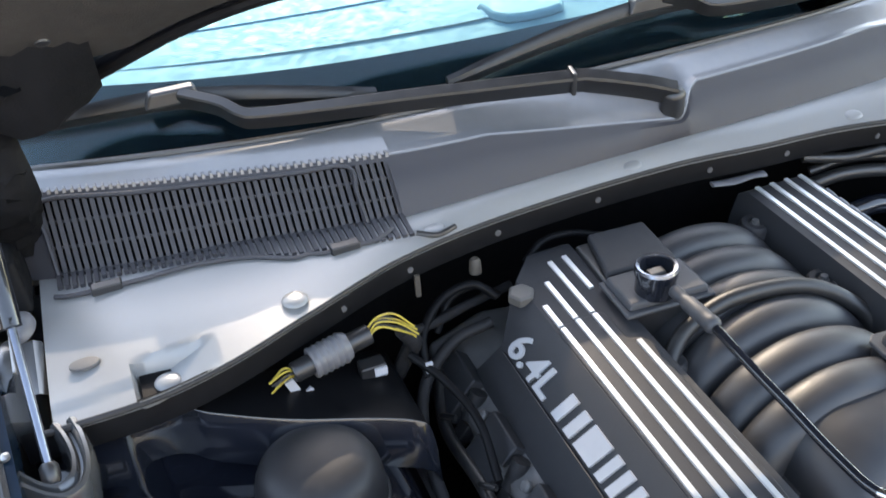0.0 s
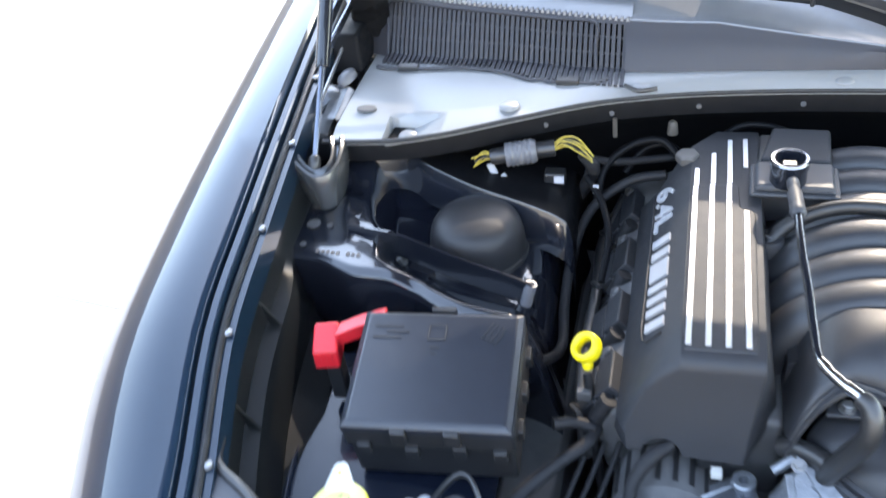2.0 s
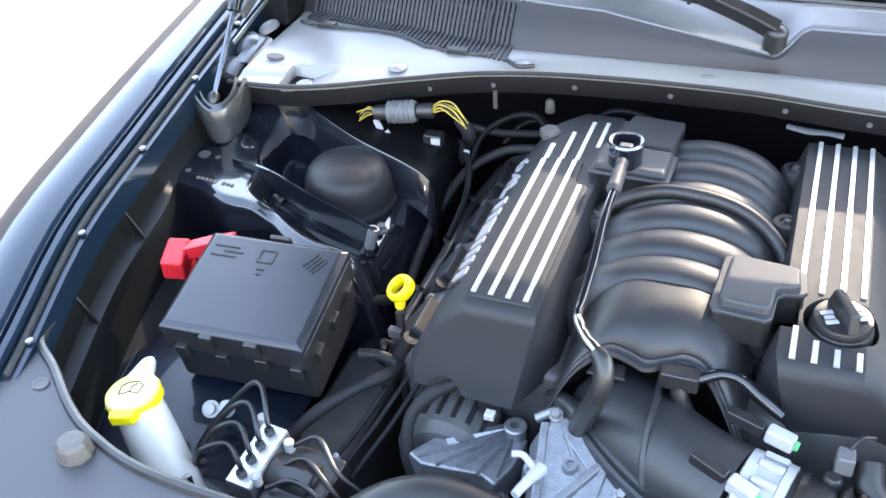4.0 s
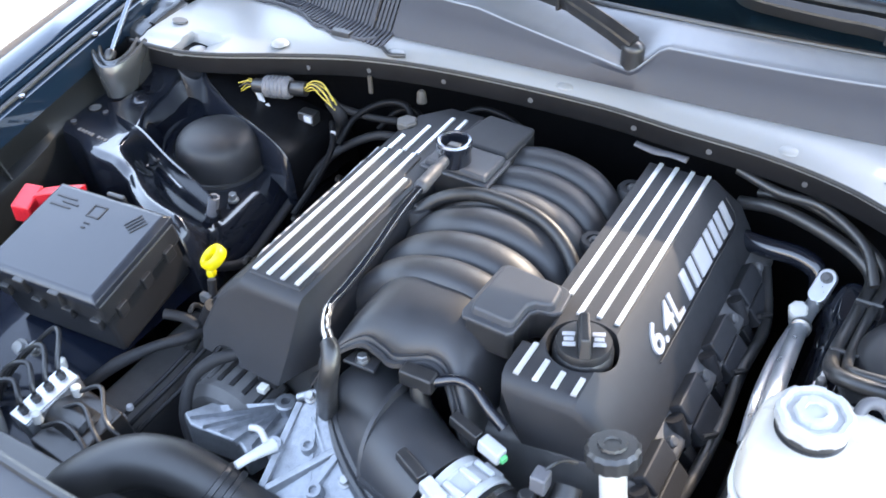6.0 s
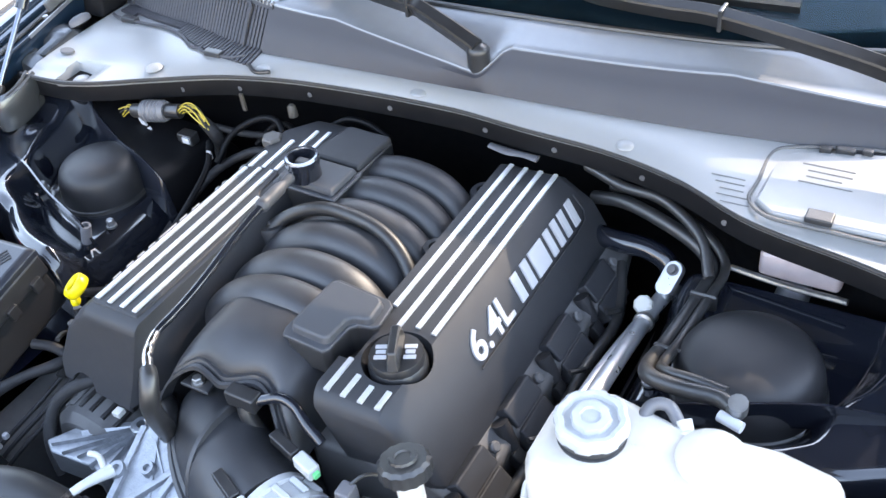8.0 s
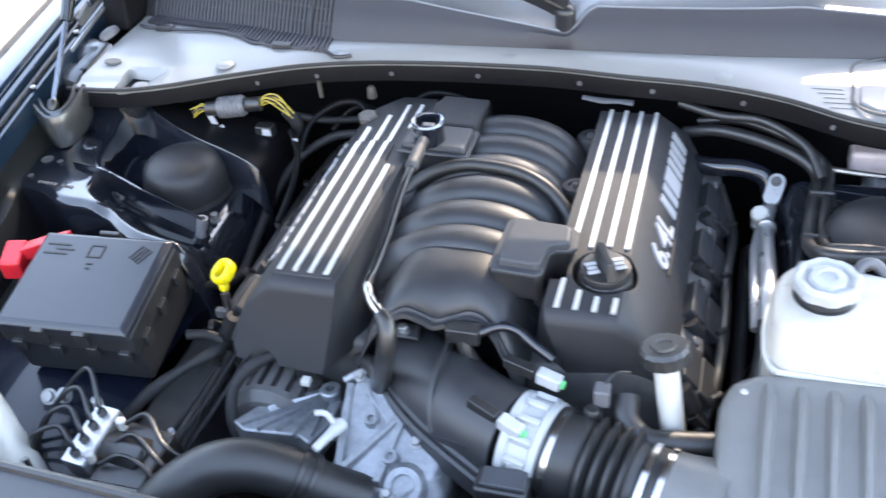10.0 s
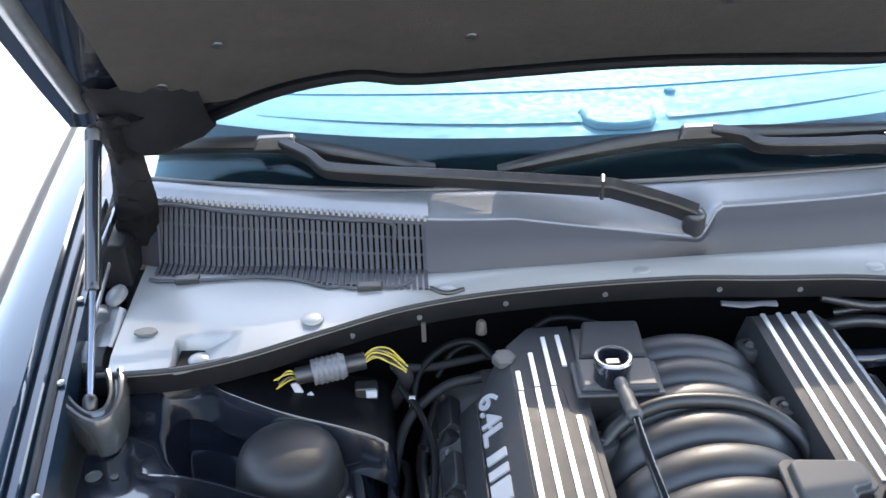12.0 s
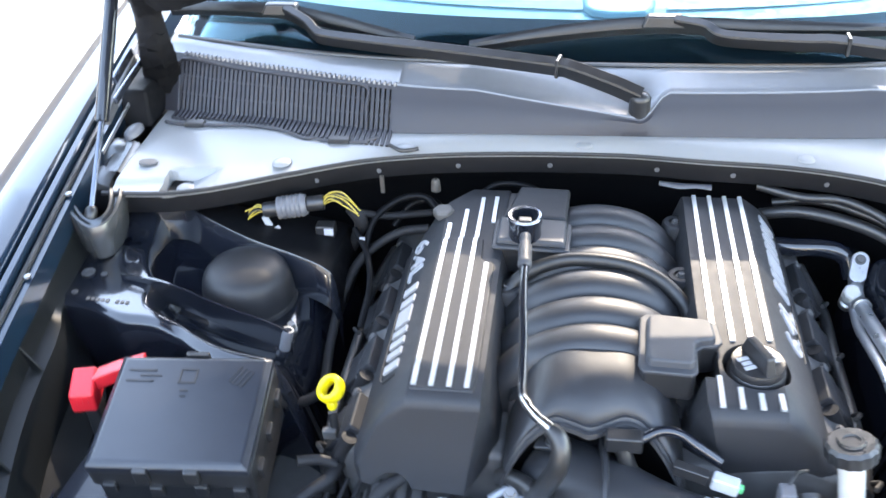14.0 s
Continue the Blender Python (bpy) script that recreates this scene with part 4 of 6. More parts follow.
def cover(s, label):
    """s: -1 for the bank at the passenger's side, 1 for the other."""
    c = thing("engine_cover", label, "engine cover", (s * 0.18, 0.27, 0.85), group="engine covers")
    prof = [(0.108, 0.79), (0.118, 0.855), (0.128, 0.898), (0.216, 0.898), (0.234, 0.885), (0.256, 0.858), (0.284, 0.806), (0.286, 0.785)]
    rings = [[(s * x, y, z - (0.012 if y > 0.50 and z > 0.88 else 0)) for x, z in prof] for y in (0.512, 0.495, 0.40, 0.30, 0.20, 0.12)]
    y0 = [0.075, 0.062, 0.046, 0.046, 0.046, 0.040, 0.034, 0.034]
    if s > 0:
        y0 = [0.085, 0.075, 0.060, 0.060, 0.060, 0.058, 0.056, 0.056]
    rings.append([(s * x, y, z) for (x, z), y in zip(prof, y0)])
    low = [(0.146, -0.004, 0.785), (0.14, 0.012, 0.82), (0.128, 0.032, 0.878), (0.216, 0.032, 0.878), (0.231, 0.030, 0.867), (0.252, 0.026, 0.85), (0.272, 0.010, 0.803), (0.27, 0.004, 0.785)]
    if s > 0:
        low = [(0.160, 0.046, 0.792), (0.146, 0.044, 0.83), (0.134, 0.040, 0.878), (0.216, 0.040, 0.878), (0.231, 0.041, 0.867), (0.252, 0.043, 0.845), (0.262, 0.046, 0.81), (0.245, 0.048, 0.792)]
    a_, l_ = [Vector(q) for q in rings[-1]], [Vector((s * x, y, z)) for x, y, z in low]
    for t in (0.2, 0.4, 0.6, 0.8):
        rings.append([a.lerp(a.lerp(l, 0.5) + Vector((0, -0.008, 0.006)), t).lerp((a.lerp(l, 0.5) + Vector((0, -0.008, 0.006))).lerp(l, t), t) for a, l in zip(a_, l_)])
    rings.append(l_)
    body = part("shell", loft(rings), COVERP, c, "satin black moulded shell", smooth=True)
    if s < 0:
        cut(body, tube([(-0.232, -0.05, 0.778), (-0.232, 0.06, 0.778)], 0.024, 20, smooth=False))
        cut(body, box((-0.205, 0.485, 0.90), (0.10, 0.14, 0.2), Matrix.Translation((-0.24, 0.49, 0)) @ Matrix.Rotation(radians(-40), 4, "Z") @ Matrix.Translation((0.195, -0.49, 0))))
    else:
        cut(body, lathe([(0.036, 0.862), (0.040, 0.893), (0.043, 0.92)], 40, Matrix.Translation((0.19, 0.126, 0))))
        cut(body, box((0.118, 0.145, 0.89), (0.055, 0.085, 0.12)))
    md = body.modifiers.new("bevel", "BEVEL")
    md.width, md.segments, md.limit_method, md.angle_limit, md.harden_normals = 0.005, 3, "ANGLE", radians(24), True
    return c


lc = cover(-1, "black plastic coil cover with silver stripes and lettering")
rc = cover(1, "black plastic coil cover with silver stripes beside oil cap")


def stripe(parent, x, y0, y1, material, label, dz=0.0):
    bm = loft([[(x - 0.0032, y, 0.8975 + dz), (x - 0.0028, y, 0.9005 + dz), (x + 0.0028, y, 0.9005 + dz), (x + 0.0032, y, 0.8975 + dz)] for y in (y0, y0 + 0.003, (y0 + y1) / 2, y1 - 0.003, y1)])
    part("stripe", bm, material, parent, label)


panel_out = [(-0.2135, 0.050), (-0.2155, 0.085), (-0.2155, 0.345), (-0.2125, 0.356), (-0.206, 0.361), (-0.160, 0.364), (-0.155, 0.360), (-0.153, 0.314), (-0.149, 0.309), (-0.139, 0.308), (-0.135, 0.300), (-0.135, 0.085), (-0.137, 0.050)]
part("raised_panel", prism(panel_out, 0.893, 0.9003, inset=0.008), COVERP, lc, "raised panel under the stripes", bevel=0.0025, seg=3)
for x, y0, y1, ye in ((-0.209, 0.057, 0.353, 0.398), (-0.188, 0.057, 0.359, 0.436), (-0.167, 0.057, 0.360, 0.470), (-0.146, 0.057, 0.302, 0.0)):
    stripe(lc, x, y0, y1, SILVER, "bright silver raised stripe", 0.0022)
    if ye:
        stripe(lc, x + 0.001, y1 + 0.006, ye, SILVER, "silver stripe on the lower rear step")
stripe(lc, -0.146, 0.405, 0.473, SILVER, "silver stripe on the lower rear step")
for x, y0, y1 in ((0.144, 0.053, 0.104), (0.144, 0.195, 0.497), (0.166, 0.053, 0.086), (0.166, 0.168, 0.497), (0.188, 0.053, 0.078), (0.188, 0.174, 0.497), (0.210, 0.053, 0.079), (0.210, 0.172, 0.497)):
    stripe(rc, x, y0, y1, SILVER, "bright silver raised stripe")

# bolt lugs on the covers' inner edges
for c, x, y in ((lc, -0.118, 0.285), (rc, 0.118, 0.33), (rc, 0.118, 0.46)):
    part("bolt_lug", lathe([(0.020, -0.05), (0.020, 0.0), (0.017, 0.004), (0.010, 0.004), (0.009, 0.001), (0.0001, 0.001)], 24, Matrix.Translation((x, y, 0.872))), COVERP, c)
    hexbolt((x, y, 0.873), 0.005, 0.006, c, "bolt", material=DARK)

# raised lettering on the sloping flanks
for s, c in ((-1, lc), (1, rc)):
    up = Vector((s * (0.234 - 0.256), 0, 0.885 - 0.858)).normalized()
    run = Vector((0, 1, 0)) * s
    nrm = run.cross(up)
    org = Vector((s * 0.2568, 0.184 if s > 0 else 0.396, 0.857)) + nrm * 0.0012
    m = Matrix((run, up, nrm)).transposed().to_4x4()
    m.translation = org
    lettering("6.4L", "lettering", LETTER, c, m, 0.047, 0.0016, 0.22, "pale raised numerals", 1.14, 0.0008)
    for x0, wd in ((0.112, 0.014), (0.138, 0.014), (0.160, 0.034), (0.203, 0.012), (0.224, 0.012), (0.245, 0.012), (0.268, 0.014)):
        bar = bmesh.new()
        h = 0.033
        loft([[m @ Vector((x0, 0, z)), m @ Vector((x0 + wd, 0, z)), m @ Vector((x0 + wd + 0.25 * h, h, z)), m @ Vector((x0 + 0.25 * h, h, z))] for z in (-0.001, 0.0016)], bm=bar)
        part("badge_bar", bar, LETTER, c, "pale plain badge block", smooth=False)
    part("text_border", tube([m @ Vector(q) for q in ((0.0, -0.006, 0.0006), (0.1, -0.006, 0.0006), (0.2, -0.006, 0.0006), (0.29, -0.004, 0.0006), (0.302, 0.03, 0.0006))], 0.0012, 6, 3), COVERP, c)

# oil filler cap in its well
oil = thing("oil_filler_cap", "black twist oil filler cap with white symbols", "oil cap", (0.19, 0.126, 0.86))
om = Matrix.Translation((0.19, 0.126, 0.866))
part("neck", lathe([(0.034, 0), (0.034, 0.026), (0.031, 0.03)], 32, om), PLASTIC, oil)
oil_cap = part("cap", lathe([(0.031, 0.026), (0.0315, 0.036), (0.030, 0.04), (0.0001, 0.042)], 36, om, wob=lambda j, n: 0.012 * (j % 2)), PLASTIC, oil)
gm_ = om @ Matrix.Rotation(radians(25), 4, "Z")
part("grip", box((0, 0, 0.048), (0.015, 0.062, 0.028), gm_, taper=0.72), PLASTIC, oil_cap, bevel=0.003)
for sx in (-1, 1):
    for k in range(3):
        part("symbol_bar", box((sx * 0.0165, -0.009 + 0.008 * k, 0.0425), (0.014 - 0.003 * (k % 2), 0.0055, 0.001), gm_), LABEL, oil_cap, smooth=False)

# ignition coils along the outer flanks
def coil(name_at, s):
    x, y, z = name_at
    c = thing("ignition_coil", "black ignition coil with plug and bolt", "ignition coil", (s * x, y, z), group="ignition coils")
    sl = Matrix.Translation((s * x, y, z)) @ Matrix.Rotation(s * radians(50), 4, "Y")
    for k in (0, 1):
        part("housing", box((s * (0.002 + 0.033 * k), 0, 0.006 - 0.002 * k), (0.030, 0.062, 0.03), sl), COVERP, c, bevel=0.003)
    part("boot", tube([sl @ Vector((s * -0.006, -0.042, 0.014)), sl @ Vector((s * 0.028, -0.046, 0.006))], 0.0105, 14, smooth=False), TAPE, c)
    part("connector", box((s * 0.046, -0.046, 0.0), (0.026, 0.018, 0.016), sl), PLASTIC, c, bevel=0.002)
    part("bolt", lathe([(0.007, 0), (0.007, 0.005), (0.005, 0.007)], 8, sl @ Matrix.Translation((s * 0.004, 0.042, 0.014))), DARK, c)
    part("wire", tube([sl @ Vector((s * 0.058, -0.046, 0)), sl @ Vector((s * 0.07, -0.02, -0.012)), sl @ Vector((s * 0.07, 0.05, -0.02))], 0.005, 8, 5), RUBBER, c)


for k in range(4):
    for s in (-1, 1):
        coil((0.287, 0.085 + 0.113 * k + (0.012 if s < 0 else 0), 0.793), s)

# coil harness along each bank
for s in (-1, 1):
    hn = thing("coil_harness", "black taped harness along the ignition coils", "wiring", (s * 0.335, 0.25, 0.76), group="coil harnesses")
    part("loom", tube([(s * 0.318, 0.02, 0.745), (s * 0.332, 0.10, 0.765), (s * 0.336, 0.20, 0.762), (s * 0.333, 0.30, 0.768), (s * 0.336, 0.40, 0.765), (s * 0.31, 0.48, 0.79)], 0.008, 10, 6), RUBBER, hn)
    for k in range(4):
        y = 0.075 + 0.113 * k
        part("branch", tube([(s * 0.334, y, 0.768), (s * 0.338, y - 0.012, 0.782), (s * 0.328, y - 0.03, 0.79)], 0.0035, 8, 4), RUBBER, hn)

# intake manifold: eight arched runners over a plenum
mani = thing("intake_manifold", "black nylon intake manifold with arched runners", "intake manifold", (0, 0.25, 0.8))
part("plenum", loft([[(-0.105, y, 0.76), (-0.10, y, 0.84), (-0.06, y, 0.868), (0.0, y, 0.878), (0.07, y, 0.868), (0.108, y, 0.83), (0.11, y, 0.76)] for y in (0.10, 0.47)]), MANIFOLD, mani)
for k, yc in enumerate((0.438, 0.385, 0.332, 0.279, 0.218, 0.163)):
    a = 0.024 if k < 3 else 0.026
    path = [(-0.118, yc - 0.012, 0.785), (-0.100, yc - 0.01, 0.835), (-0.060, yc - 0.004, 0.868), (0.0, yc, 0.883), (0.062, yc - 0.002, 0.872), (0.102, yc - 0.012, 0.835), (0.12, yc - 0.02, 0.785)]
    rings = []
    ctr = spline(path, 6)
    for i, q in enumerate(ctr):
        d = (ctr[min(i + 1, len(ctr) - 1)] - ctr[max(i - 1, 0)]).normalized()
        up = d.cross(Vector((0, 1, 0))) * -1
        rings.append([q + Vector((0, 1, 0)) * a * 1.12 * math.copysign(abs(math.cos(t)) ** 0.8, math.cos(t)) + up * 0.026 * math.sin(t) for t in (2 * math.pi * j / 24 for j in range(24))])
    part("runner", loft(rings), MANIFOLD, mani, "smooth arched runner")
# front hump with its wavy lip
LIPY = [(-0.104, 0.018), (-0.085, 0.03), (-0.07, 0.04), (-0.045, 0.052), (-0.02, 0.049), (-0.003, 0.045), (0.018, 0.052), (0.038, 0.060), (0.06, 0.055), (0.085, 0.034), (0.112, 0.012)]
LIPZ = [(-0.104, 0.795), (-0.085, 0.835), (-0.07, 0.853), (-0.045, 0.866), (-0.02, 0.8635), (-0.003, 0.8605), (0.018, 0.8635), (0.038, 0.866), (0.06, 0.860), (0.085, 0.838), (0.112, 0.79)]
across = [0.004 - 0.107 * math.copysign(abs(math.cos(math.pi * i / 48)) ** 0.8, math.cos(math.pi * i / 48)) for i in range(49)]
rings = []
for j in range(33):
    v = math.sin(math.pi / 2 * j / 32)
    row = []
    for x in across:
        u = min(abs(x - 0.004) / 0.1075, 1)
        back = 0.785 + 0.114 * (1 - u**3) ** 0.55
        y = 0.148 + (curve1(LIPY, x) - 0.148) * v
        lo = min(curve1(LIPZ, x), back)
        row.append((x, y, lo + (back - lo) * math.sqrt(max(0, 1 - max(0, (v - 0.25) / 0.75) ** 2.2))))
    rings.append(row)
dome = part("front_dome", loft(rings, closed=False), MANIFOLD, mani, "flat-topped front dome")
dome.data.set_sharp_from_angle(angle=radians(80))
lip_ = [Vector((x, curve1(LIPY, x), curve1(LIPZ, x))) for x in np.linspace(-0.104, 0.112, 60)]
part("flange", loft([[q + Vector((0, 0.006, 0.000)), q + Vector((0, 0.002, 0.0035)), q + Vector((0, -0.003, 0.0035)), q + Vector((0, -0.006, -0.001)), q + Vector((0, -0.009, 0.002)), q + Vector((0, -0.013, 0.001)), q + Vector((0, -0.015, -0.004)), q + Vector((0, 0.006, -0.009))] for q in lip_]), MANIFOLD, mani, "wavy moulded lip")
part("front_wall", loft([[q + Vector((0, 0.006, -0.004)), (q.x, q.y + 0.016, min(q.z, 0.81) - 0.01), (q.x, q.y + 0.01, 0.74)] for q in lip_], closed=False), FLANGE, mani)
part("bolt_tab", prism([(-0.066, 0.026), (-0.022, 0.026), (-0.026, 0.05), (-0.06, 0.052)], 0.838, 0.843), MANIFOLD, mani, bevel=0.002)
for x, y in ((-0.044, 0.036),):
    hexbolt((x, y, 0.843), 0.0065, 0.009, mani, "flange_bolt")

# small box on the manifold (resonator)
bx = [(0.058, 0.098), (0.054, 0.108), (0.058, 0.190), (0.066, 0.197), (0.138, 0.190), (0.146, 0.183), (0.149, 0.152), (0.143, 0.146), (0.126, 0.143), (0.120, 0.136), (0.118, 0.101), (0.112, 0.095)]
reson = thing("vacuum_box", "black square plastic box on the intake runners", "engine box", (0.1, 0.15, 0.87))
part("base", prism(bx, 0.865, 0.906), PLASTIC, reson, bevel=0.003)
part("rim", prism([(0.102 + (x - 0.102) * 1.06, 0.146 + (y - 0.146) * 1.06) for x, y in bx], 0.903, 0.909), LIDP, reson, bevel=0.002)
part("lid", prism([(0.102 + (x - 0.102) * 0.9, 0.146 + (y - 0.146) * 0.9) for x, y in bx], 0.906, 0.919, inset=0.05), LIDP, reson, bevel=0.005, seg=4)

# breather box at the rear of the cover
breather = thing("breather_box", "black plastic breather box with round neck", "engine box", (-0.09, 0.39, 0.87))
part("base", prism([(-0.135, 0.338), (-0.04, 0.333), (-0.038, 0.48), (-0.128, 0.48)], 0.86, 0.905), PLASTIC, breather, bevel=0.004)
part("rim", prism([(-0.143, 0.331), (-0.034, 0.326), (-0.033, 0.395), (-0.141, 0.40)], 0.903, 0.909), LIDP, breather, bevel=0.003)
part("lid", prism([(-0.138, 0.336), (-0.039, 0.331), (-0.038, 0.392), (-0.137, 0.396)], 0.909, 0.918, inset=0.08), LIDP, breather, bevel=0.003)
part("rear_lid", prism([(-0.130, 0.40), (-0.040, 0.396), (-0.036, 0.478), (-0.112, 0.482)], 0.905, 0.916, inset=0.04), COVERP, breather, bevel=0.004)
bm = lathe([(0.023, 0.0), (0.0225, 0.012), (0.022, 0.022), (0.024, 0.023), (0.024, 0.031), (0.022, 0.033), (0.0185, 0.032), (0.017, 0.018), (0.0001, 0.016)], 30, Matrix.Translation((-0.097, 0.352, 0.916)))
part("neck", bm, APRON, breather, "round open neck")
# metal ring added to draw the sky's highlight on the black neck
rim_ = [(0.0185, 0.030), (0.0195, 0.0335), (0.0225, 0.034), (0.024, 0.031)]
part("neck_highlight", loft([[(-0.097 + r * math.cos(2 * math.pi * j / 30), 0.352 + r * math.sin(2 * math.pi * j / 30), 0.9165 + z) for j in range(30)] for r, z in rim_], caps=False), DCHROME, breather, "metal ring for the rim's sky highlight")
part("stopper", box((-0.097, 0.352, 0.937), (0.020, 0.014, 0.012)), RUBBER, breather, bevel=0.003)

# metal vent pipe running forward from the breather
pipe = thing("vent_pipe", "black steel vent pipe between covers and manifold", "pipe", (-0.1, 0.2, 0.88))
sl_ = [(0.0055, 0.0), (0.0075, 0.002), (0.0078, 0.012), (0.0066, 0.015), (0.0068, 0.022), (0.0088, 0.026), (0.0092, 0.052), (0.0086, 0.060), (0.0096, 0.062), (0.0096, 0.068), (0.0082, 0.071), (0.0062, 0.073)]
part("sleeve", lathe(sl_, 24, along((-0.0945, 0.322, 0.936), (-0.091, 0.248, 0.9365))), LIDP, pipe, "stepped grey-black sleeve")
part("tube", tube([(-0.091, 0.255, 0.9365), (-0.0905, 0.22, 0.9335), (-0.0885, 0.18, 0.9285), (-0.085, 0.137, 0.9225), (-0.083, 0.097, 0.9175), (-0.0815, 0.06, 0.9155), (-0.0805, 0.040, 0.916), (-0.076, 0.024, 0.9165), (-0.0675, 0.008, 0.918), (-0.06, -0.003, 0.919)], 0.0052, 14, 6), APRON, pipe, "glossy black tube")
crinkle = [(-0.0785, 0.030, 0.9165), (-0.070, 0.012, 0.918), (-0.060, -0.003, 0.919), (-0.050, -0.0125, 0.9185), (-0.041, -0.021, 0.916)]
part("foil_sleeve", tube([q for p, n_ in zip(crinkle, crinkle[1:]) for q in (p, tuple((a + b) / 2 for a, b in zip(p, n_)))] + crinkle[-1:], [0.0056, 0.0062, 0.0057, 0.0064, 0.0060, 0.0068, 0.0064, 0.0070, 0.0068], 14, 4), CHROME, pipe, "bright crinkled foil sleeve")
part("elbow", tube([(-0.046, -0.017, 0.917), (-0.038, -0.025, 0.914), (-0.034, -0.034, 0.902), (-0.037, -0.038, 0.880), (-0.048, -0.030, 0.845), (-0.060, -0.018, 0.805), (-0.066, -0.008, 0.765)], [0.0095, 0.0105, 0.011, 0.0115, 0.012, 0.0125, 0.0125], 16, 6), RUBBER, pipe, "black rubber elbow")
part("branch", tube([(-0.058, -0.018, 0.81), (-0.074, 0.0, 0.806), (-0.09, 0.014, 0.80), (-0.105, 0.024, 0.79)], 0.0115, 14, 5), RUBBER, pipe)

# hose over the runners
cross = thing("vacuum_hose", "black rubber hose laid over the intake runners", "hose", (0, 0.3, 0.9), group="engine hoses")
part("hose", tube([(-0.128, 0.262, 0.845), (-0.118, 0.284, 0.868), (-0.09, 0.303, 0.888), (-0.045, 0.31, 0.905), (0.0, 0.308, 0.91), (0.05, 0.302, 0.906), (0.09, 0.288, 0.893), (0.118, 0.268, 0.872), (0.128, 0.25, 0.85)], 0.0095, 14, 6), HOSE, cross)

# hexagonal bolt cap behind the cover
hb = thing("cover_bolt", "grey hexagonal plastic cap behind the cover", "bolt", (-0.222, 0.43, 0.88))
part("stem", lathe([(0.009, 0), (0.009, 0.03)], 12, Matrix.Translation((-0.222, 0.43, 0.868))), PLASTIC, hb)
part("cap", lathe([(0.0155, 0), (0.0165, 0.003), (0.0165, 0.011), (0.014, 0.0135), (0.0001, 0.014)], 6, Matrix.Translation((-0.222, 0.43, 0.89))), CAPBROWN, hb, smooth=False, bevel=0.0015)

# dipstick
dip = thing("dipstick", "yellow ring handle of the oil dipstick", "dipstick", (-0.323, 0.1, 0.8))
rg = bmesh.new()
dm = along((-0.324, 0.101, 0.842), Vector((-0.324, 0.101, 0.842)) + Vector((-0.45, -0.35, 0.80)))
rings = []
for i in range(32):
    a = 2 * math.pi * i / 32
    o = dm @ Vector((0.0145 * math.cos(a), 0.0145 * math.sin(a), 0)) - dm.translation
    d = o.normalized()
    nz = dm.to_3x3() @ Vector((0, 0, 1))
    rings.append([dm.translation + o + d * 0.0046 * math.copysign(abs(math.cos(t)) ** 0.7, math.cos(t)) + nz * 0.008 * math.copysign(abs(math.sin(t)) ** 0.7, math.sin(t)) for t in (2 * math.pi * j / 14 for j in range(14))])
loft(rings + [rings[0]], caps=False, bm=rg)
part("ring", rg, YELLOW, dip, "yellow finger ring")
part("stopper", lathe([(0.005, 0), (0.0065, 0.003), (0.007, 0.008), (0.006, 0.011)], 18, along((-0.321, 0.088, 0.820), (-0.323, 0.094, 0.836))), YELLOW, dip, "moulded yellow stopper")
part("tube", tube([(-0.322, 0.088, 0.815), (-0.318, 0.078, 0.78), (-0.312, 0.06, 0.72), (-0.300, 0.04, 0.64)], 0.006, 10, 5), PLASTIC, dip)
part("tube_bracket", box((-0.325, 0.075, 0.79), (0.018, 0.010, 0.014)), DARK, dip, bevel=0.002)

# ---- intake duct, throttle body, air box ----
duct = thing("intake_snorkel", "black plastic intake neck in front of the manifold", "intake duct", (0.03, -0.04, 0.78))
ctr = spline([(-0.035, 0.052, 0.764), (-0.008, 0.016, 0.774), (0.032, -0.014, 0.783), (0.07, -0.036, 0.786), (0.112, -0.052, 0.785)], 6)
part("neck", tube(ctr, [0.062, 0.061, 0.060, 0.058, 0.055], 32, 1), MANIFOLD, duct, "smooth curved neck")
for k in range(2):
    rail = [(-0.068 - 0.003 * k, 0.012 - 0.004 * k, 0.80 - 0.005 * k), (-0.046 - 0.004 * k, -0.022 - 0.005 * k, 0.803 - 0.006 * k), (-0.006 - 0.004 * k, -0.057 - 0.006 * k, 0.80 - 0.007 * k), (0.038 - 0.004 * k, -0.084 - 0.006 * k, 0.793 - 0.007 * k), (0.09 - 0.004 * k, -0.11 - 0.006 * k, 0.782 - 0.007 * k)]
    part("rail", loft([[q + Vector((-0.003, -0.003, -0.03)), q + Vector((-0.003, -0.003, 0.0)), q + Vector((0, 0, 0.002)), q + Vector((0.004, 0.004, 0)), q + Vector((0.012, 0.014, -0.02))] for q in spline(rail, 7)]), MANIFOLD, duct, "moulded side rail")
part("strap", loft([[q + Vector((-0.005, 0, -0.008)), q + Vector((-0.003, 0.001, 0.005)), q + Vector((0.002, 0.001, 0.005)), q + Vector((0.005, 0, -0.008))] for q in spline([(0.014, 0.052, 0.835), (0.016, 0.024, 0.840), (0.017, -0.010, 0.844), (0.016, -0.038, 0.836), (0.017, -0.062, 0.817), (0.022, -0.080, 0.79)], 7)]), MANIFOLD, duct, "raised strap rib")
part("gusset", loft([[(0.024, -0.083, 0.77), (0.024, -0.083, 0.80), (0.024, -0.078, 0.80)], [(0.066, -0.095, 0.765), (0.066, -0.095, 0.805), (0.066, -0.089, 0.805)]]), MANIFOLD, duct, smooth=False)
part("collar", tube(ctr[-5:], [0.0575, 0.0575], 32, smooth=False), MANIFOLD, duct)
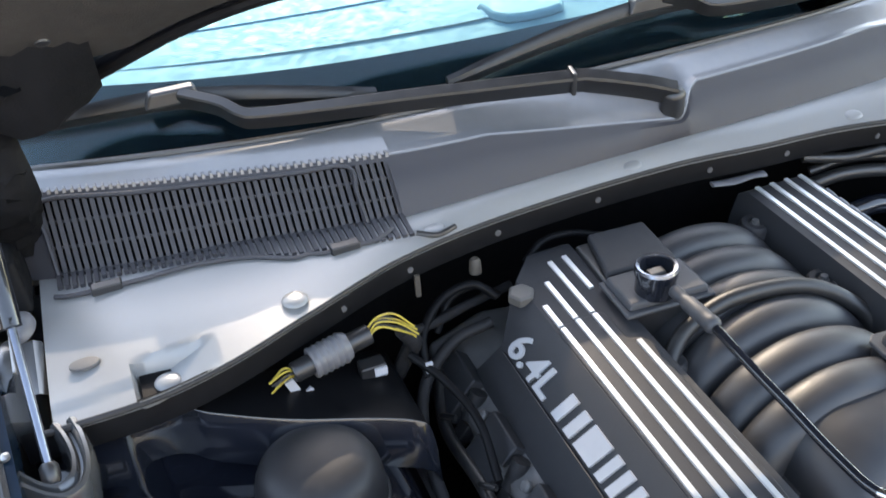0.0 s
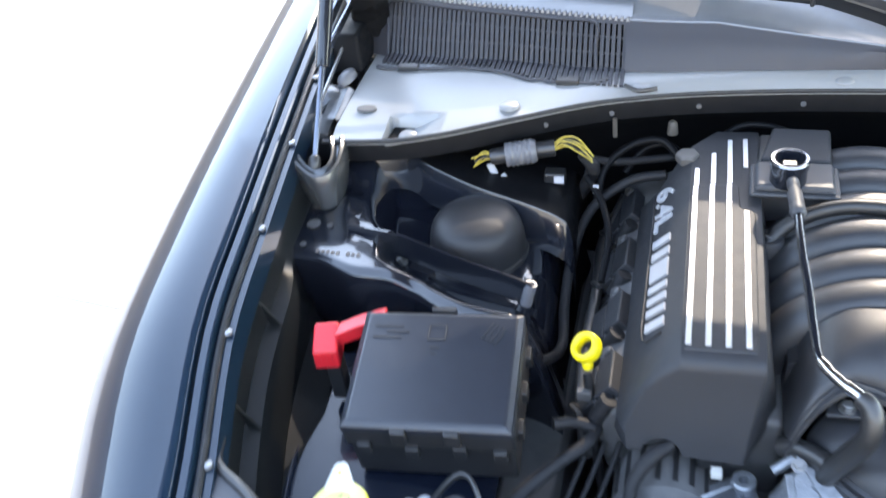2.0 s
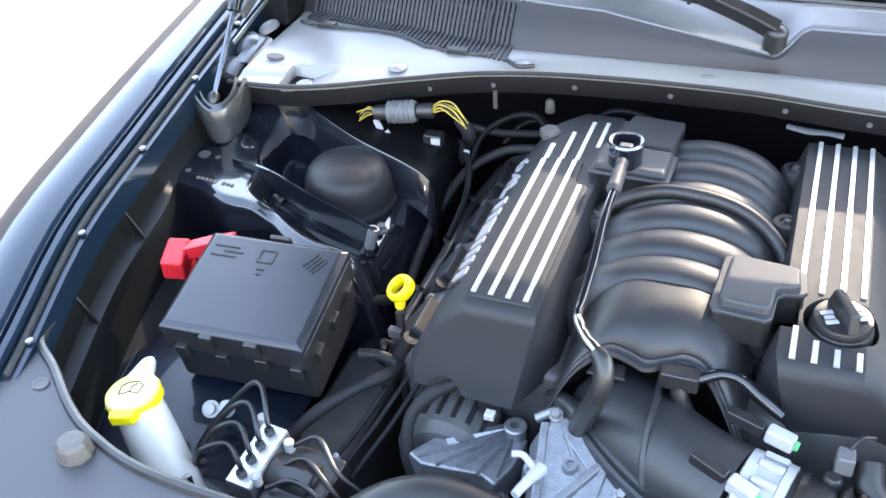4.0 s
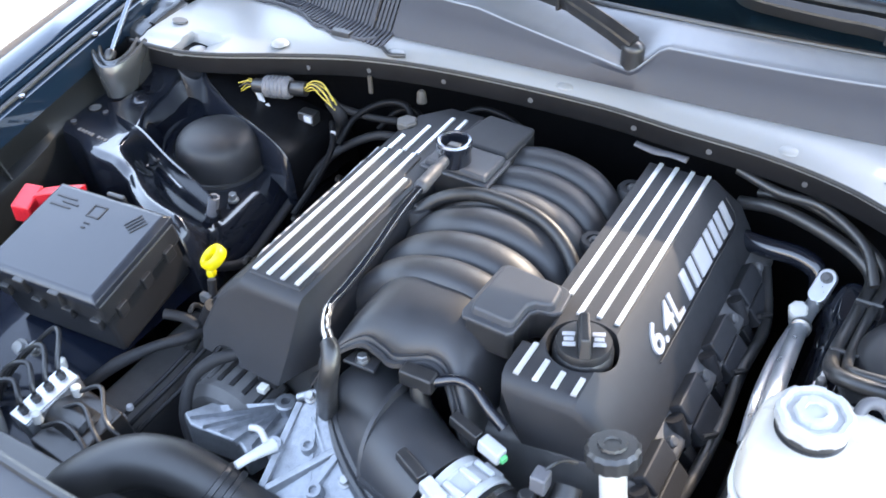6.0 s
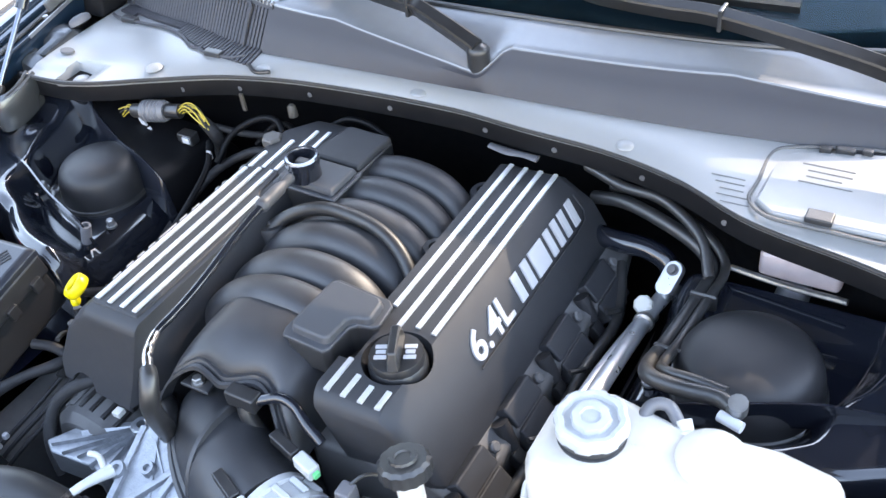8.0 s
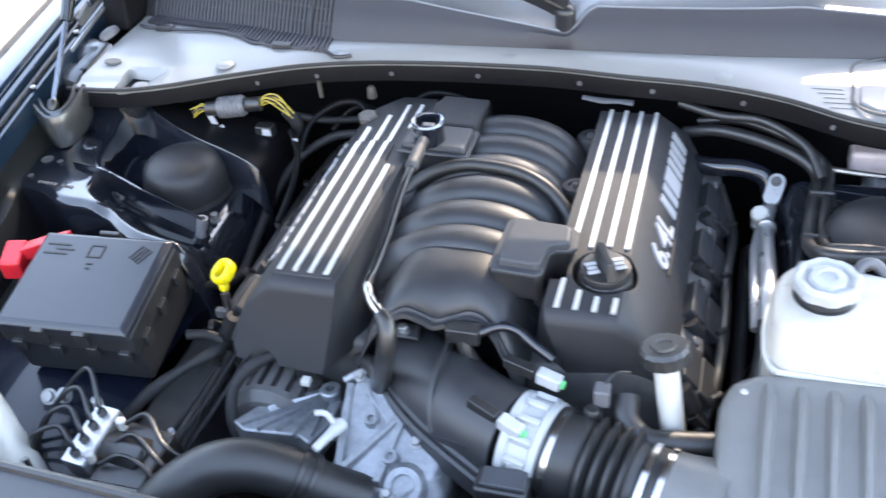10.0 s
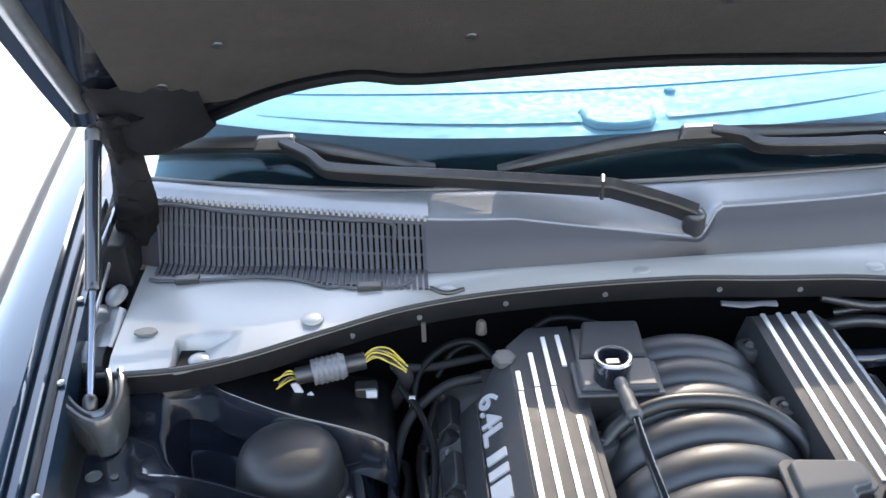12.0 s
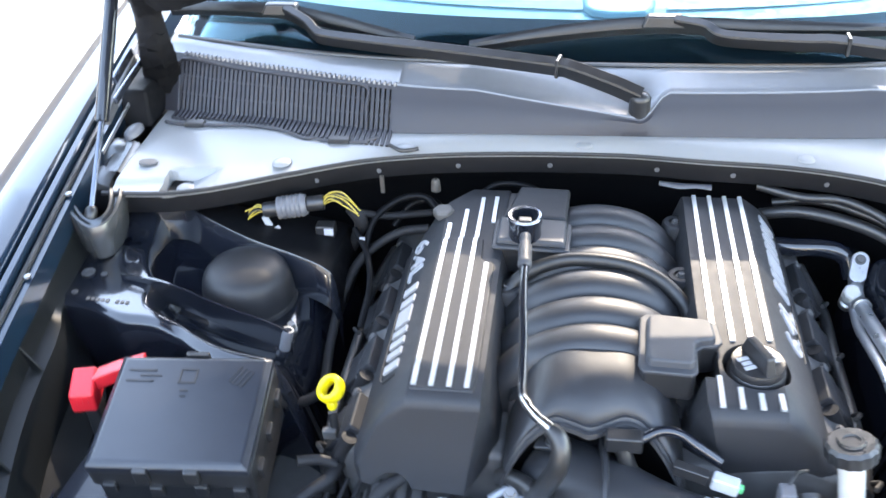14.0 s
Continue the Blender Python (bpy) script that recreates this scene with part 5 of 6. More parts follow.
tb = thing("throttle_body", "cast aluminium throttle body with white plug housings", "throttle body", (0.15, -0.08, 0.78))
ax = along((0.112, -0.052, 0.785), (0.30, -0.098, 0.775))
part("housing", lathe([(0.05, 0), (0.058, 0.003), (0.058, 0.012), (0.054, 0.014), (0.054, 0.038), (0.058, 0.04), (0.058, 0.048), (0.05, 0.05)], 40, ax), PALEP, tb, "pale ribbed plastic ring")
for k in range(14):
    a = 2 * math.pi * k / 14
    part("ring_rib", box((0.0555 * math.cos(a), 0.0555 * math.sin(a), 0.026), (0.008, 0.010, 0.026), ax @ Matrix.Rotation(0, 4, "Z")), PALEP, tb, bevel=0.002)
for k, (a, b) in enumerate((((0.130, -0.002, 0.842), (0.170, -0.013, 0.838)), ((0.102, -0.074, 0.838), (0.140, -0.090, 0.832)))):
    a, b = Vector(a), Vector(b)
    m = along(a, b)
    part("plug_housing", box((0, 0, 0.018), (0.016, 0.018, 0.030), m), PALEP, tb, "white plastic plug housing", bevel=0.003)
    part("plug_seal", box((0.0, 0, 0.035), (0.008, 0.008, 0.005), m), GREENP, tb, "green seal", bevel=0.001)
    part("plug_boot", box((0, 0, -0.02), (0.013, 0.015, 0.04), m), PLASTIC, tb, bevel=0.002)
part("control_motor", box((0.118, -0.128, 0.775), (0.06, 0.036, 0.05), Matrix()), PLASTIC, tb, "black control motor", bevel=0.005, seg=3)
part("motor_cap", box((0.12, -0.128, 0.803), (0.05, 0.026, 0.006), Matrix()), LIDP, tb, bevel=0.002)
part("motor_clip", box((0.128, -0.106, 0.80), (0.02, 0.010, 0.02), Matrix()), PALEP, tb, bevel=0.002)

bel = thing("intake_hose", "black ribbed rubber intake hose with clamps", "intake hose", (0.25, -0.09, 0.77))
prof = [(0.049, 0.045), (0.055, 0.05), (0.055, 0.085)]
for k in range(4):
    z0 = 0.092 + 0.0145 * k
    prof += [(0.050, z0), (0.060, z0 + 0.004), (0.061, z0 + 0.008), (0.053, z0 + 0.012)]
prof += [(0.050, 0.156), (0.052, 0.16), (0.052, 0.19), (0.052, 0.215)]
part("bellows", lathe(prof, 40, ax), HOSE, bel, "ribbed black rubber")
for z in (0.055, 0.160, 0.178):
    band = part("clamp", lathe([(0.0545, 0), (0.0565, 0.0005), (0.0565, 0.007), (0.0545, 0.0075)], 40, ax @ Matrix.Translation((0, 0, z))), CHROME, bel, "bright steel band clamp")
    part("screw", box((0, 0, 0), (0.012, 0.010, 0.018), ax @ Matrix.Rotation(radians(-115), 4, "Z") @ Matrix.Translation((0.060, 0, z + 0.004))), STEEL, band, bevel=0.001)

air = thing("air_box", "black ribbed plastic air filter box", "air box", (0.5, -0.08, 0.7))
out = [(0.355, -0.16), (0.338, -0.12), (0.336, -0.02), (0.345, 0.012), (0.375, 0.03), (0.60, 0.045), (0.64, 0.03), (0.655, -0.02), (0.65, -0.20), (0.40, -0.20)]
body = loft([[(x, y, 0.60) for x, y in out], [(0.495 + (x - 0.495) * 1.0, -0.08 + (y + 0.08) * 1.0, 0.85 - 0.30 * max(0, -y - 0.01)) for x, y in out], [(0.495 + (x - 0.495) * 0.97, -0.08 + (y + 0.08) * 0.96, 0.868 - 0.30 * max(0, -y - 0.01)) for x, y in out]])
part("lid", body, AIRP, air, "satin black moulded lid", bevel=0.014, seg=4)
for k in range(8):
    x = 0.385 + 0.033 * k
    part("rib", loft([[(x - 0.007, y, z - 0.004), (x - 0.002, y, z + h), (x + 0.004, y, z + h), (x + 0.009, y, z - 0.004)] for y, z, h in ((0.012, 0.867, 0.0), (-0.01, 0.868, 0.005), (-0.06, 0.853, 0.007), (-0.12, 0.835, 0.006), (-0.17, 0.82, 0.0))]), AIRP, air, "raised rib")
part("inlet", lathe([(0.054, 0.185), (0.056, 0.20), (0.066, 0.245)], 36, ax), AIRP, air)
part("lug", lathe([(0.004, 0), (0.003, 0.002), (0.0001, 0.0025)], 10, Matrix.Translation((0.36, -0.01, 0.868))), LABEL, air)

# ---- coolant reservoir ----
res = thing("coolant_reservoir", "translucent white coolant reservoir with silver cap", "coolant reservoir", (0.5, 0.1, 0.8))
out = [(0.392, 0.035), (0.38, 0.06), (0.38, 0.125), (0.395, 0.152), (0.43, 0.163), (0.50, 0.15), (0.60, 0.16), (0.66, 0.15), (0.67, 0.05), (0.64, 0.028)]
tank = loft([[(x, y, 0.74) for x, y in out], [(x, y, 0.86) for x, y in out], [(x, y, 0.90) for x, y in out], [(0.52 + (x - 0.52) * 0.96, 0.095 + (y - 0.095) * 0.93, 0.925) for x, y in out]])
part("tank", tank, TANK, res, "milky white plastic tank", bevel=0.014, seg=4)
part("neck", lathe([(0.034, 0.905), (0.034, 0.926), (0.0315, 0.927), (0.0315, 0.931), (0.034, 0.932), (0.034, 0.939)], 32, Matrix.Translation((0.434, 0.097, 0))), PLASTIC, res, "dark collar")
part("cap", lathe([(0.031, 0.937), (0.0345, 0.938), (0.0345, 0.949), (0.031, 0.952), (0.026, 0.951), (0.0245, 0.947), (0.019, 0.947), (0.0175, 0.953), (0.010, 0.9535), (0.009, 0.951), (0.0001, 0.951)], 72, Matrix.Translation((0.434, 0.097, 0)), wob=lambda j, n: 0.05 * (1 if j % 9 < 5 else 0)), PALEP, res, "translucent ribbed cap")
part("bump", lathe([(0.035, 0), (0.033, 0.012), (0.02, 0.02), (0.0001, 0.022)], 24, Matrix.Translation((0.545, 0.115, 0.918))), TANK, res)
part("bleed_hose", tube([(0.468, 0.138, 0.918), (0.474, 0.152, 0.928), (0.488, 0.157, 0.928), (0.500, 0.150, 0.920), (0.506, 0.142, 0.912)], 0.0065, 14, 6), GREYP, res, "dark grey bleed hose")
part("bleed_nipple", lathe([(0.010, 0), (0.010, 0.006), (0.0075, 0.007), (0.0075, 0.018)], 16, along((0.516, 0.136, 0.916), (0.506, 0.15, 0.926))), WHITEP, res)
part("seam", tube([(x * 1.0, y - 0.003 if y < 0.1 else y + 0.003, 0.862) for x, y in out + out[:1]], 0.004, 8, 2), WHITEP, res)

# ---- power steering reservoir ----
ps = thing("steering_reservoir", "black capped power steering fluid reservoir", "fluid reservoir", (0.275, 0.0, 0.8))
pm = along((0.288, -0.008, 0.80), (0.272, 0.008, 0.90))
part("tube", lathe([(0.014, -0.03), (0.014, 0.085)], 20, pm), WHITEP, ps, "white plastic neck")
part("cap", lathe([(0.024, 0.085), (0.0275, 0.088), (0.0275, 0.102), (0.024, 0.106), (0.015, 0.1062), (0.014, 0.109), (0.009, 0.109), (0.008, 0.107), (0.0001, 0.107)], 60, pm, wob=lambda j, n: 0.02 * (1 if j % 4 < 2 else -1)), RUBBER, ps, "ribbed black cap")
part("hose", tube([(0.235, -0.005, 0.83), (0.24, -0.03, 0.815), (0.265, -0.045, 0.805), (0.30, -0.038, 0.80), (0.34, -0.03, 0.798)], 0.015, 16, 6), HOSE, ps)
sens = thing("temperature_sensor", "pale grey sensor plug on the intake hose", "sensor", (0.222, -0.045, 0.83))
part("body", lathe([(0.010, 0), (0.010, 0.02), (0.007, 0.024)], 14, Matrix.Translation((0.202, -0.035, 0.81))), PLASTIC, sens)
part("plug", box((0.21, -0.02, 0.842), (0.018, 0.020, 0.024), Matrix()), GREYP, sens, bevel=0.003)
part("wire", tube([(0.212, -0.014, 0.853), (0.222, 0.0, 0.858), (0.236, 0.012, 0.85)], 0.002, 8, 5), RUBBER, sens)

# ---- strut tower caps ----
for s, cx, k in ((-1, -0.50, 0.87), (1, 0.526, 1.08)):
    c = thing("strut_cap", "domed black rubber cap on strut tower", "strut cap", (cx, 0.312, 0.8), group="strut caps")
    cap_at = Matrix.Translation((cx, 0.318, 0.81)) @ Matrix.Diagonal((k, k, 1.0, 1))
    part("dome", lathe([(0.078, -0.01), (0.0772, 0.010), (0.0755, 0.025), (0.0725, 0.038), (0.068, 0.047), (0.0615, 0.0535), (0.053, 0.0575), (0.041, 0.0605), (0.026, 0.0625), (0.012, 0.0633), (0.0001, 0.0635)], 56, cap_at), CAPR, c, "smooth black dome")
    part("skirt", lathe([(0.078, -0.012), (0.082, -0.006), (0.080, 0.001), (0.0765, 0.003)], 56, cap_at), RUBBER, c)
    for a in (200, 320, 80):
        hexbolt((cx + 0.108 * math.cos(radians(a)), 0.312 + 0.10 * math.sin(radians(a)), 0.808), 0.006, 0.014, c, "nut")
stud = thing("body_stud", "grey plastic sleeve on a body stud", "stud", (-0.405, 0.2, 0.82))
sm = along((-0.413, 0.196, 0.818), (-0.404, 0.200, 0.852))
part("sleeve", lathe([(0.0078, 0), (0.0078, 0.034), (0.005, 0.034), (0.005, 0.028)], 18, sm), GREYP, stud)
part("base", lathe([(0.012, -0.006), (0.010, 0.002)], 14, sm), APRON, stud)

# ---- fuse box ----
fb = thing("fuse_box", "black plastic fuse box with embossed lid", "fuse box", (-0.485, 0.02, 0.75))
FBM = Matrix.Translation((-0.487, 0.024, 0.869)) @ Matrix.Rotation(radians(3.5), 4, "Z") @ Matrix.Rotation(radians(10), 4, "X")
part("lower_tray", box((0, 0, -0.075), (0.190, 0.150, 0.075), FBM), PLASTIC, fb, bevel=0.006)
part("body", box((0, 0, -0.030), (0.196, 0.158, 0.036), FBM), PLASTIC, fb, bevel=0.005)
lidm = loft([[FBM @ Vector((x * sx, y * sy, z)) for sx, sy in ((-1, -1), (1, -1), (1, 1), (-1, 1))] for x, y, z in ((0.0965, 0.081, -0.016), (0.0965, 0.081, -0.005), (0.090, 0.075, 0.000), (0.0885, 0.0735, 0.001))])
fb_lid = part("lid", lidm, FUSEP, fb, "satin black embossed lid", bevel=0.0035, seg=3)
for x in (0.0, 0.06):
    part("latch", box((x - 0.03, -0.083, -0.016), (0.018, 0.008, 0.024), FBM), PLASTIC, fb, bevel=0.002)
part("latch", box((0.0, 0.084, -0.006), (0.03, 0.006, 0.014), FBM), PLASTIC, fb, bevel=0.002)
for x, z in ((-0.075, -0.045), (-0.02, -0.05), (0.035, -0.045), (0.08, -0.05)):
    part("clip", box((x, -0.081, z), (0.016, 0.008, 0.018), FBM), PLASTIC, fb, bevel=0.002)
for y in (-0.05, 0.0, 0.05):
    part("clip", box((0.1, y, -0.045), (0.008, 0.018, 0.02), FBM), PLASTIC, fb, bevel=0.002)
for k in range(3):
    part("emboss", box((-0.062 + 0.012 * (k % 2), 0.056 - 0.008 * k, 0.0015), (0.035 - 0.008 * (k % 2), 0.0025, 0.0014), FBM), COVERP, fb_lid, smooth=False)
for dx, dy, sx, sy in ((-0.013, 0.048, 0.0022, 0.02), (0.007, 0.048, 0.0022, 0.02), (-0.003, 0.058, 0.022, 0.0022), (-0.003, 0.038, 0.022, 0.0022), (-0.003, 0.026, 0.010, 0.0022), (-0.003, 0.018, 0.006, 0.0022)):
    part("emboss", box((dx, dy, 0.0015), (sx, sy, 0.0014), FBM), COVERP, fb_lid, smooth=False)
for k in range(4):
    part("emboss", box((0.055 + 0.006 * k, 0.05, 0.0015), (0.0022, 0.026, 0.0014), FBM @ Matrix.Translation((0.06, 0.05, 0)) @ Matrix.Rotation(radians(-28), 4, "Z") @ Matrix.Translation((-0.06, -0.05, 0))), COVERP, fb_lid, smooth=False)
# red jump terminal cover beside it
jt = thing("jump_terminal", "red plastic terminal cover beside the fuse box", "terminal cover", (-0.634, 0.07, 0.82))
jm = Matrix.Translation((-0.636, 0.070, 0.850)) @ Matrix.Rotation(radians(12), 4, "Z")
part("cap", loft([[jm @ Vector(q) for q in r] for r in ([(-0.016, -0.022, -0.025), (0.016, -0.022, -0.025), (0.016, 0.02, -0.025), (-0.016, 0.02, -0.025)], [(-0.016, -0.022, 0.004), (0.016, -0.022, 0.004), (0.016, 0.02, 0.016), (-0.016, 0.02, 0.016)])]), RED, jt, bevel=0.004, seg=3)
part("tail", loft([[Vector(q) + d for d in (Vector((0, -0.011, -0.010)), Vector((0, -0.011, 0.010)), Vector((0, 0.013, 0.010)), Vector((0, 0.013, -0.010)))] for q in ((-0.625, 0.080, 0.852), (-0.60, 0.094, 0.856), (-0.57, 0.108, 0.858))]), RED, jt, bevel=0.002)
for k in range(3):
    part("nub", box((-0.008 + 0.007 * k, -0.0225, -0.006), (0.004, 0.001, 0.008), jm), RED, jt, smooth=False)
part("stalk", box((-0.634, 0.075, 0.79), (0.02, 0.02, 0.07)), PLASTIC, jt, bevel=0.003)
# ---- washer filler ----
wf = thing("washer_filler", "white washer fluid neck with yellow cap", "washer bottle", (-0.53, -0.17, 0.7))
wm_ = along((-0.503, -0.186, 0.735), (-0.55, -0.157, 0.838))
L = (Vector((-0.503, -0.186, 0.735)) - Vector((-0.55, -0.157, 0.838))).length
part("neck", lathe([(0.031, -0.14), (0.031, 0.0), (0.0298, L * 0.6), (0.0275, L - 0.012)], 32, wm_), WHITEP, wf, "milky white neck")
wc_ = along((-0.55, -0.157, 0.838), (-0.565, -0.157, 0.938)) @ Matrix.Rotation(radians(104), 4, "Z") @ Matrix.Translation((0, 0, -L))
part("cap_rim", lathe([(0.030, L - 0.014), (0.0325, L - 0.012), (0.033, L - 0.002), (0.032, L)], 40, wc_), YELLOW, wf, "yellow cap rim")
cap_ = part("cap", lathe([(0.032, L - 0.001), (0.031, L + 0.004), (0.027, L + 0.006), (0.0001, L + 0.0065)], 40, wc_), PALEYELLOW, wf, "pale yellow flip cap")
part("tab", loft([[wc_ @ Vector((x, y, L + z)) for x, y in ((-0.017, 0.024), (0.017, 0.024), (0.011, 0.044), (0.008, 0.054), (0.004, 0.058), (-0.004, 0.058), (-0.008, 0.054), (-0.011, 0.044))] for z in (-0.002, 0.005)]), WHITEP, wf, "pale hinge tab", bevel=0.001)
part("tab_hole", lathe([(0.003, 0), (0.003, 0.001)], 12, wc_ @ Matrix.Translation((0, 0.043, L + 0.0045))), YELLOW, wf)
part("spout", loft([[wc_ @ Vector((x, y, L + z)) for x, y in ((-0.018, -0.028), (0.018, -0.028), (0.014, -0.04), (-0.014, -0.04))] for z in (-0.012, 0.001)]), YELLOW, wf, bevel=0.002)
for pts in (((-0.012, -0.008), (-0.014, 0.006), (-0.006, 0.012), (0.006, 0.012), (0.014, 0.006), (0.012, -0.008), (0, -0.004), (-0.012, -0.008)), ((0, -0.004), (0, 0.004), (0.006, 0.009))):
    part("symbol", tube([wc_ @ Vector((x, y, L + 0.0066)) for x, y in pts], 0.0008, 6, 1, smooth=False), DARKP, cap_)

# ---- brake hydraulic unit ----
ab = thing("brake_hydraulic_unit", "aluminium brake hydraulic block with steel lines", "hydraulic unit", (-0.41, -0.13, 0.7))
am = Matrix.Translation((-0.413, -0.136, 0.748)) @ Matrix.Rotation(radians(-6), 4, "Z") @ Matrix.Rotation(radians(10), 4, "X")
part("block", box((0, 0, -0.02), (0.034, 0.085, 0.06), am), ALU, ab, "bright aluminium block", bevel=0.002)
part("top_plate", box((0, 0, 0.0115), (0.032, 0.083, 0.003), am), SILVER, ab, smooth=False)
part("motor", lathe([(0.028, 0), (0.03, 0.005), (0.03, 0.06), (0.024, 0.065)], 24, am @ Matrix.Translation((0.015, 0, -0.022)) @ Matrix.Rotation(radians(90), 4, "Y")), PLASTIC, ab, "black motor can")
part("control_box", box((0.06, -0.006, -0.03), (0.075, 0.09, 0.055), am), PLASTIC, ab, bevel=0.004)
for k in range(4):
    y = -0.030 + 0.020 * k
    a = am @ Vector((0.0, y, 0.013))
    part("line_nut", lathe([(0.006, 0), (0.006, 0.010), (0.003, 0.012)], 6, am @ Matrix.Translation((0, y, 0.012))), PLASTIC, ab, smooth=False)
    part("brake_line", tube([a, a + Vector((0, 0, 0.022)), a + Vector((-0.022, 0.012 + 0.006 * k, 0.034 + 0.004 * k)), a + Vector((-0.05, -0.005 + 0.01 * k, 0.028)), (-0.488 - 0.006 * k, -0.165 + 0.012 * k, 0.73), (-0.495 - 0.006 * k, -0.19 + 0.01 * k, 0.66)], 0.0034, 8, 6), PLASTIC, ab)
part("brake_line", tube([(-0.475, -0.19, 0.76), (-0.468, -0.195, 0.70), (-0.465, -0.20, 0.62)], 0.0045, 8, 5), CHROME, ab, "bare steel line")
for k in range(3):
    a = am @ Vector((0.03, -0.03 + 0.03 * k, 0.004))
    part("brake_line", tube([a, a + Vector((0.03, 0.01, 0.012)), a + Vector((0.07, 0.0 - 0.012 * k, 0.004)), a + Vector((0.10, -0.02, -0.03))], 0.0032, 8, 6), PLASTIC, ab)
for q in ((-0.43, -0.092, 0.768), (-0.385, -0.112, 0.76), (-0.40, -0.165, 0.755)):
    part("fitting", lathe([(0.0065, -0.01), (0.0065, 0.004), (0.004, 0.006)], 12, Matrix.Translation(q)), WHITEP, ab)
for i, q in enumerate(((-0.50, -0.095, 0.765), (-0.485, -0.085, 0.76))):
    part("mount_nut", lathe([(0.011, 0), (0.011, 0.004), (0.007, 0.004), (0.007, 0.012), (0.004, 0.012)], 16, along(q, Vector(q) + Vector((0.2, -0.6, 0.7)))), STEEL, ab)

# ---- radiator hose and fan shroud ----
rh = thing("radiator_hose", "thick black rubber radiator hose with orange clamp", "hose", (-0.18, -0.17, 0.75))
part("hose", tube([(-0.31, -0.255, 0.70), (-0.268, -0.225, 0.765), (-0.225, -0.185, 0.79), (-0.18, -0.165, 0.795), (-0.135, -0.155, 0.78), (-0.09, -0.15, 0.755), (-0.05, -0.14, 0.73)], 0.031, 24, 6), HOSE, rh)
hm = along((-0.125, -0.153, 0.775), (-0.09, -0.15, 0.755))
for z in (0.0, 0.016):
    part("clamp", lathe([(0.0315, 0), (0.034, 0.001), (0.034, 0.007), (0.0315, 0.008)], 32, hm @ Matrix.Translation((0, 0, z))), PLASTIC, rh)
for z in (0.002, 0.016):
    part("clamp_mark", box((0.034, 0.0, 0.004), (0.004, 0.02, 0.010), hm @ Matrix.Rotation(radians(200), 4, "Z") @ Matrix.Translation((0, 0, z))), mat("orange_plastic", (0.55, 0.12, 0.03), 0.5) if z < 0.01 else bpy.data.materials["orange_plastic"], rh, "faded orange mark", bevel=0.001)
shroud = thing("fan_shroud", "black plastic fan shroud behind the radiator", "fan shroud", (0, -0.24, 0.6))
part("top", box((0, -0.235, 0.765), (0.95, 0.05, 0.03)), PLASTIC, shroud, bevel=0.006)
part("panel", box((0, -0.225, 0.56), (0.95, 0.02, 0.40)), DARK, shroud)
for k in range(6):
    part("grille_rib", box((-0.19 + 0.022 * k, -0.212, 0.74), (0.008, 0.04, 0.04)), PLASTIC, shroud, bevel=0.002)

# ---- front of the engine: cast housings ----
wp = thing("water_pump_housing", "grey cast aluminium water pump housing", "pump housing", (-0.04, -0.07, 0.7))
out = [(-0.118, -0.02), (-0.10, 0.008), (-0.062, 0.012), (-0.03, -0.02), (0.02, -0.06), (0.05, -0.085), (0.045, -0.12), (0.0, -0.15), (-0.06, -0.155), (-0.10, -0.13), (-0.105, -0.08)]
part("casting", loft([[(x, y, 0.60) for x, y in out], [(x, y, 0.755 - 0.25 * max(0, -y - 0.03)) for x, y in out], [(-0.045 + (x + 0.045) * 0.8, -0.06 + (y + 0.06) * 0.8, 0.80 - 0.35 * max(0, -y - 0.0)) for x, y in out]]), ALU, wp, "rough cast aluminium", bevel=0.006, seg=3)
part("boss", lathe([(0.03, 0), (0.028, 0.03), (0.022, 0.036), (0.014, 0.036), (0.013, 0.03)], 24, along((-0.005, -0.105, 0.725), (0.0, -0.16, 0.80))), ALU, wp)
part("rib", loft([[q + Vector((-0.004, 0, -0.01)), q + Vector((-0.002, 0, 0.004)), q + Vector((0.002, 0, 0.004)), q + Vector((0.004, 0, -0.01))] for q in (Vector((-0.09, 0.0, 0.80)), Vector((-0.06, -0.05, 0.783)), Vector((-0.03, -0.11, 0.752)))]), ALU, wp)
part("rib", loft([[q + Vector((-0.004, 0, -0.012)), q + Vector((-0.002, 0, 0.003)), q + Vector((0.002, 0, 0.003)), q + Vector((0.004, 0, -0.012))] for q in (Vector((-0.075, -0.03, 0.792)), Vector((-0.02, -0.075, 0.77)), Vector((0.03, -0.11, 0.748)))]), ALU, wp)
def cast_top(x, y):
    return 0.80 - 0.35 * max(0.0, -y) * 0.97


for x0, y0, x1, y1 in ((-0.10, -0.02, -0.085, -0.12), (-0.02, -0.03, -0.035, -0.13), (-0.08, -0.12, -0.02, -0.04)):
    pts_ = [Vector((x0 + (x1 - x0) * k / 5, y0 + (y1 - y0) * k / 5, 0)) for k in range(6)]
    side_ = (pts_[-1] - pts_[0]).normalized().cross(Vector((0, 0, 1))) * 0.0042
    part("rib", loft([[Vector((q.x, q.y, cast_top(q.x, q.y) - 0.012)) - side_ * 1.5, Vector((q.x, q.y, cast_top(q.x, q.y) + 0.004)) - side_, Vector((q.x, q.y, cast_top(q.x, q.y) + 0.004)) + side_, Vector((q.x, q.y, cast_top(q.x, q.y) - 0.012)) + side_ * 1.5] for q in pts_]), ALU, wp, bevel=0.001)
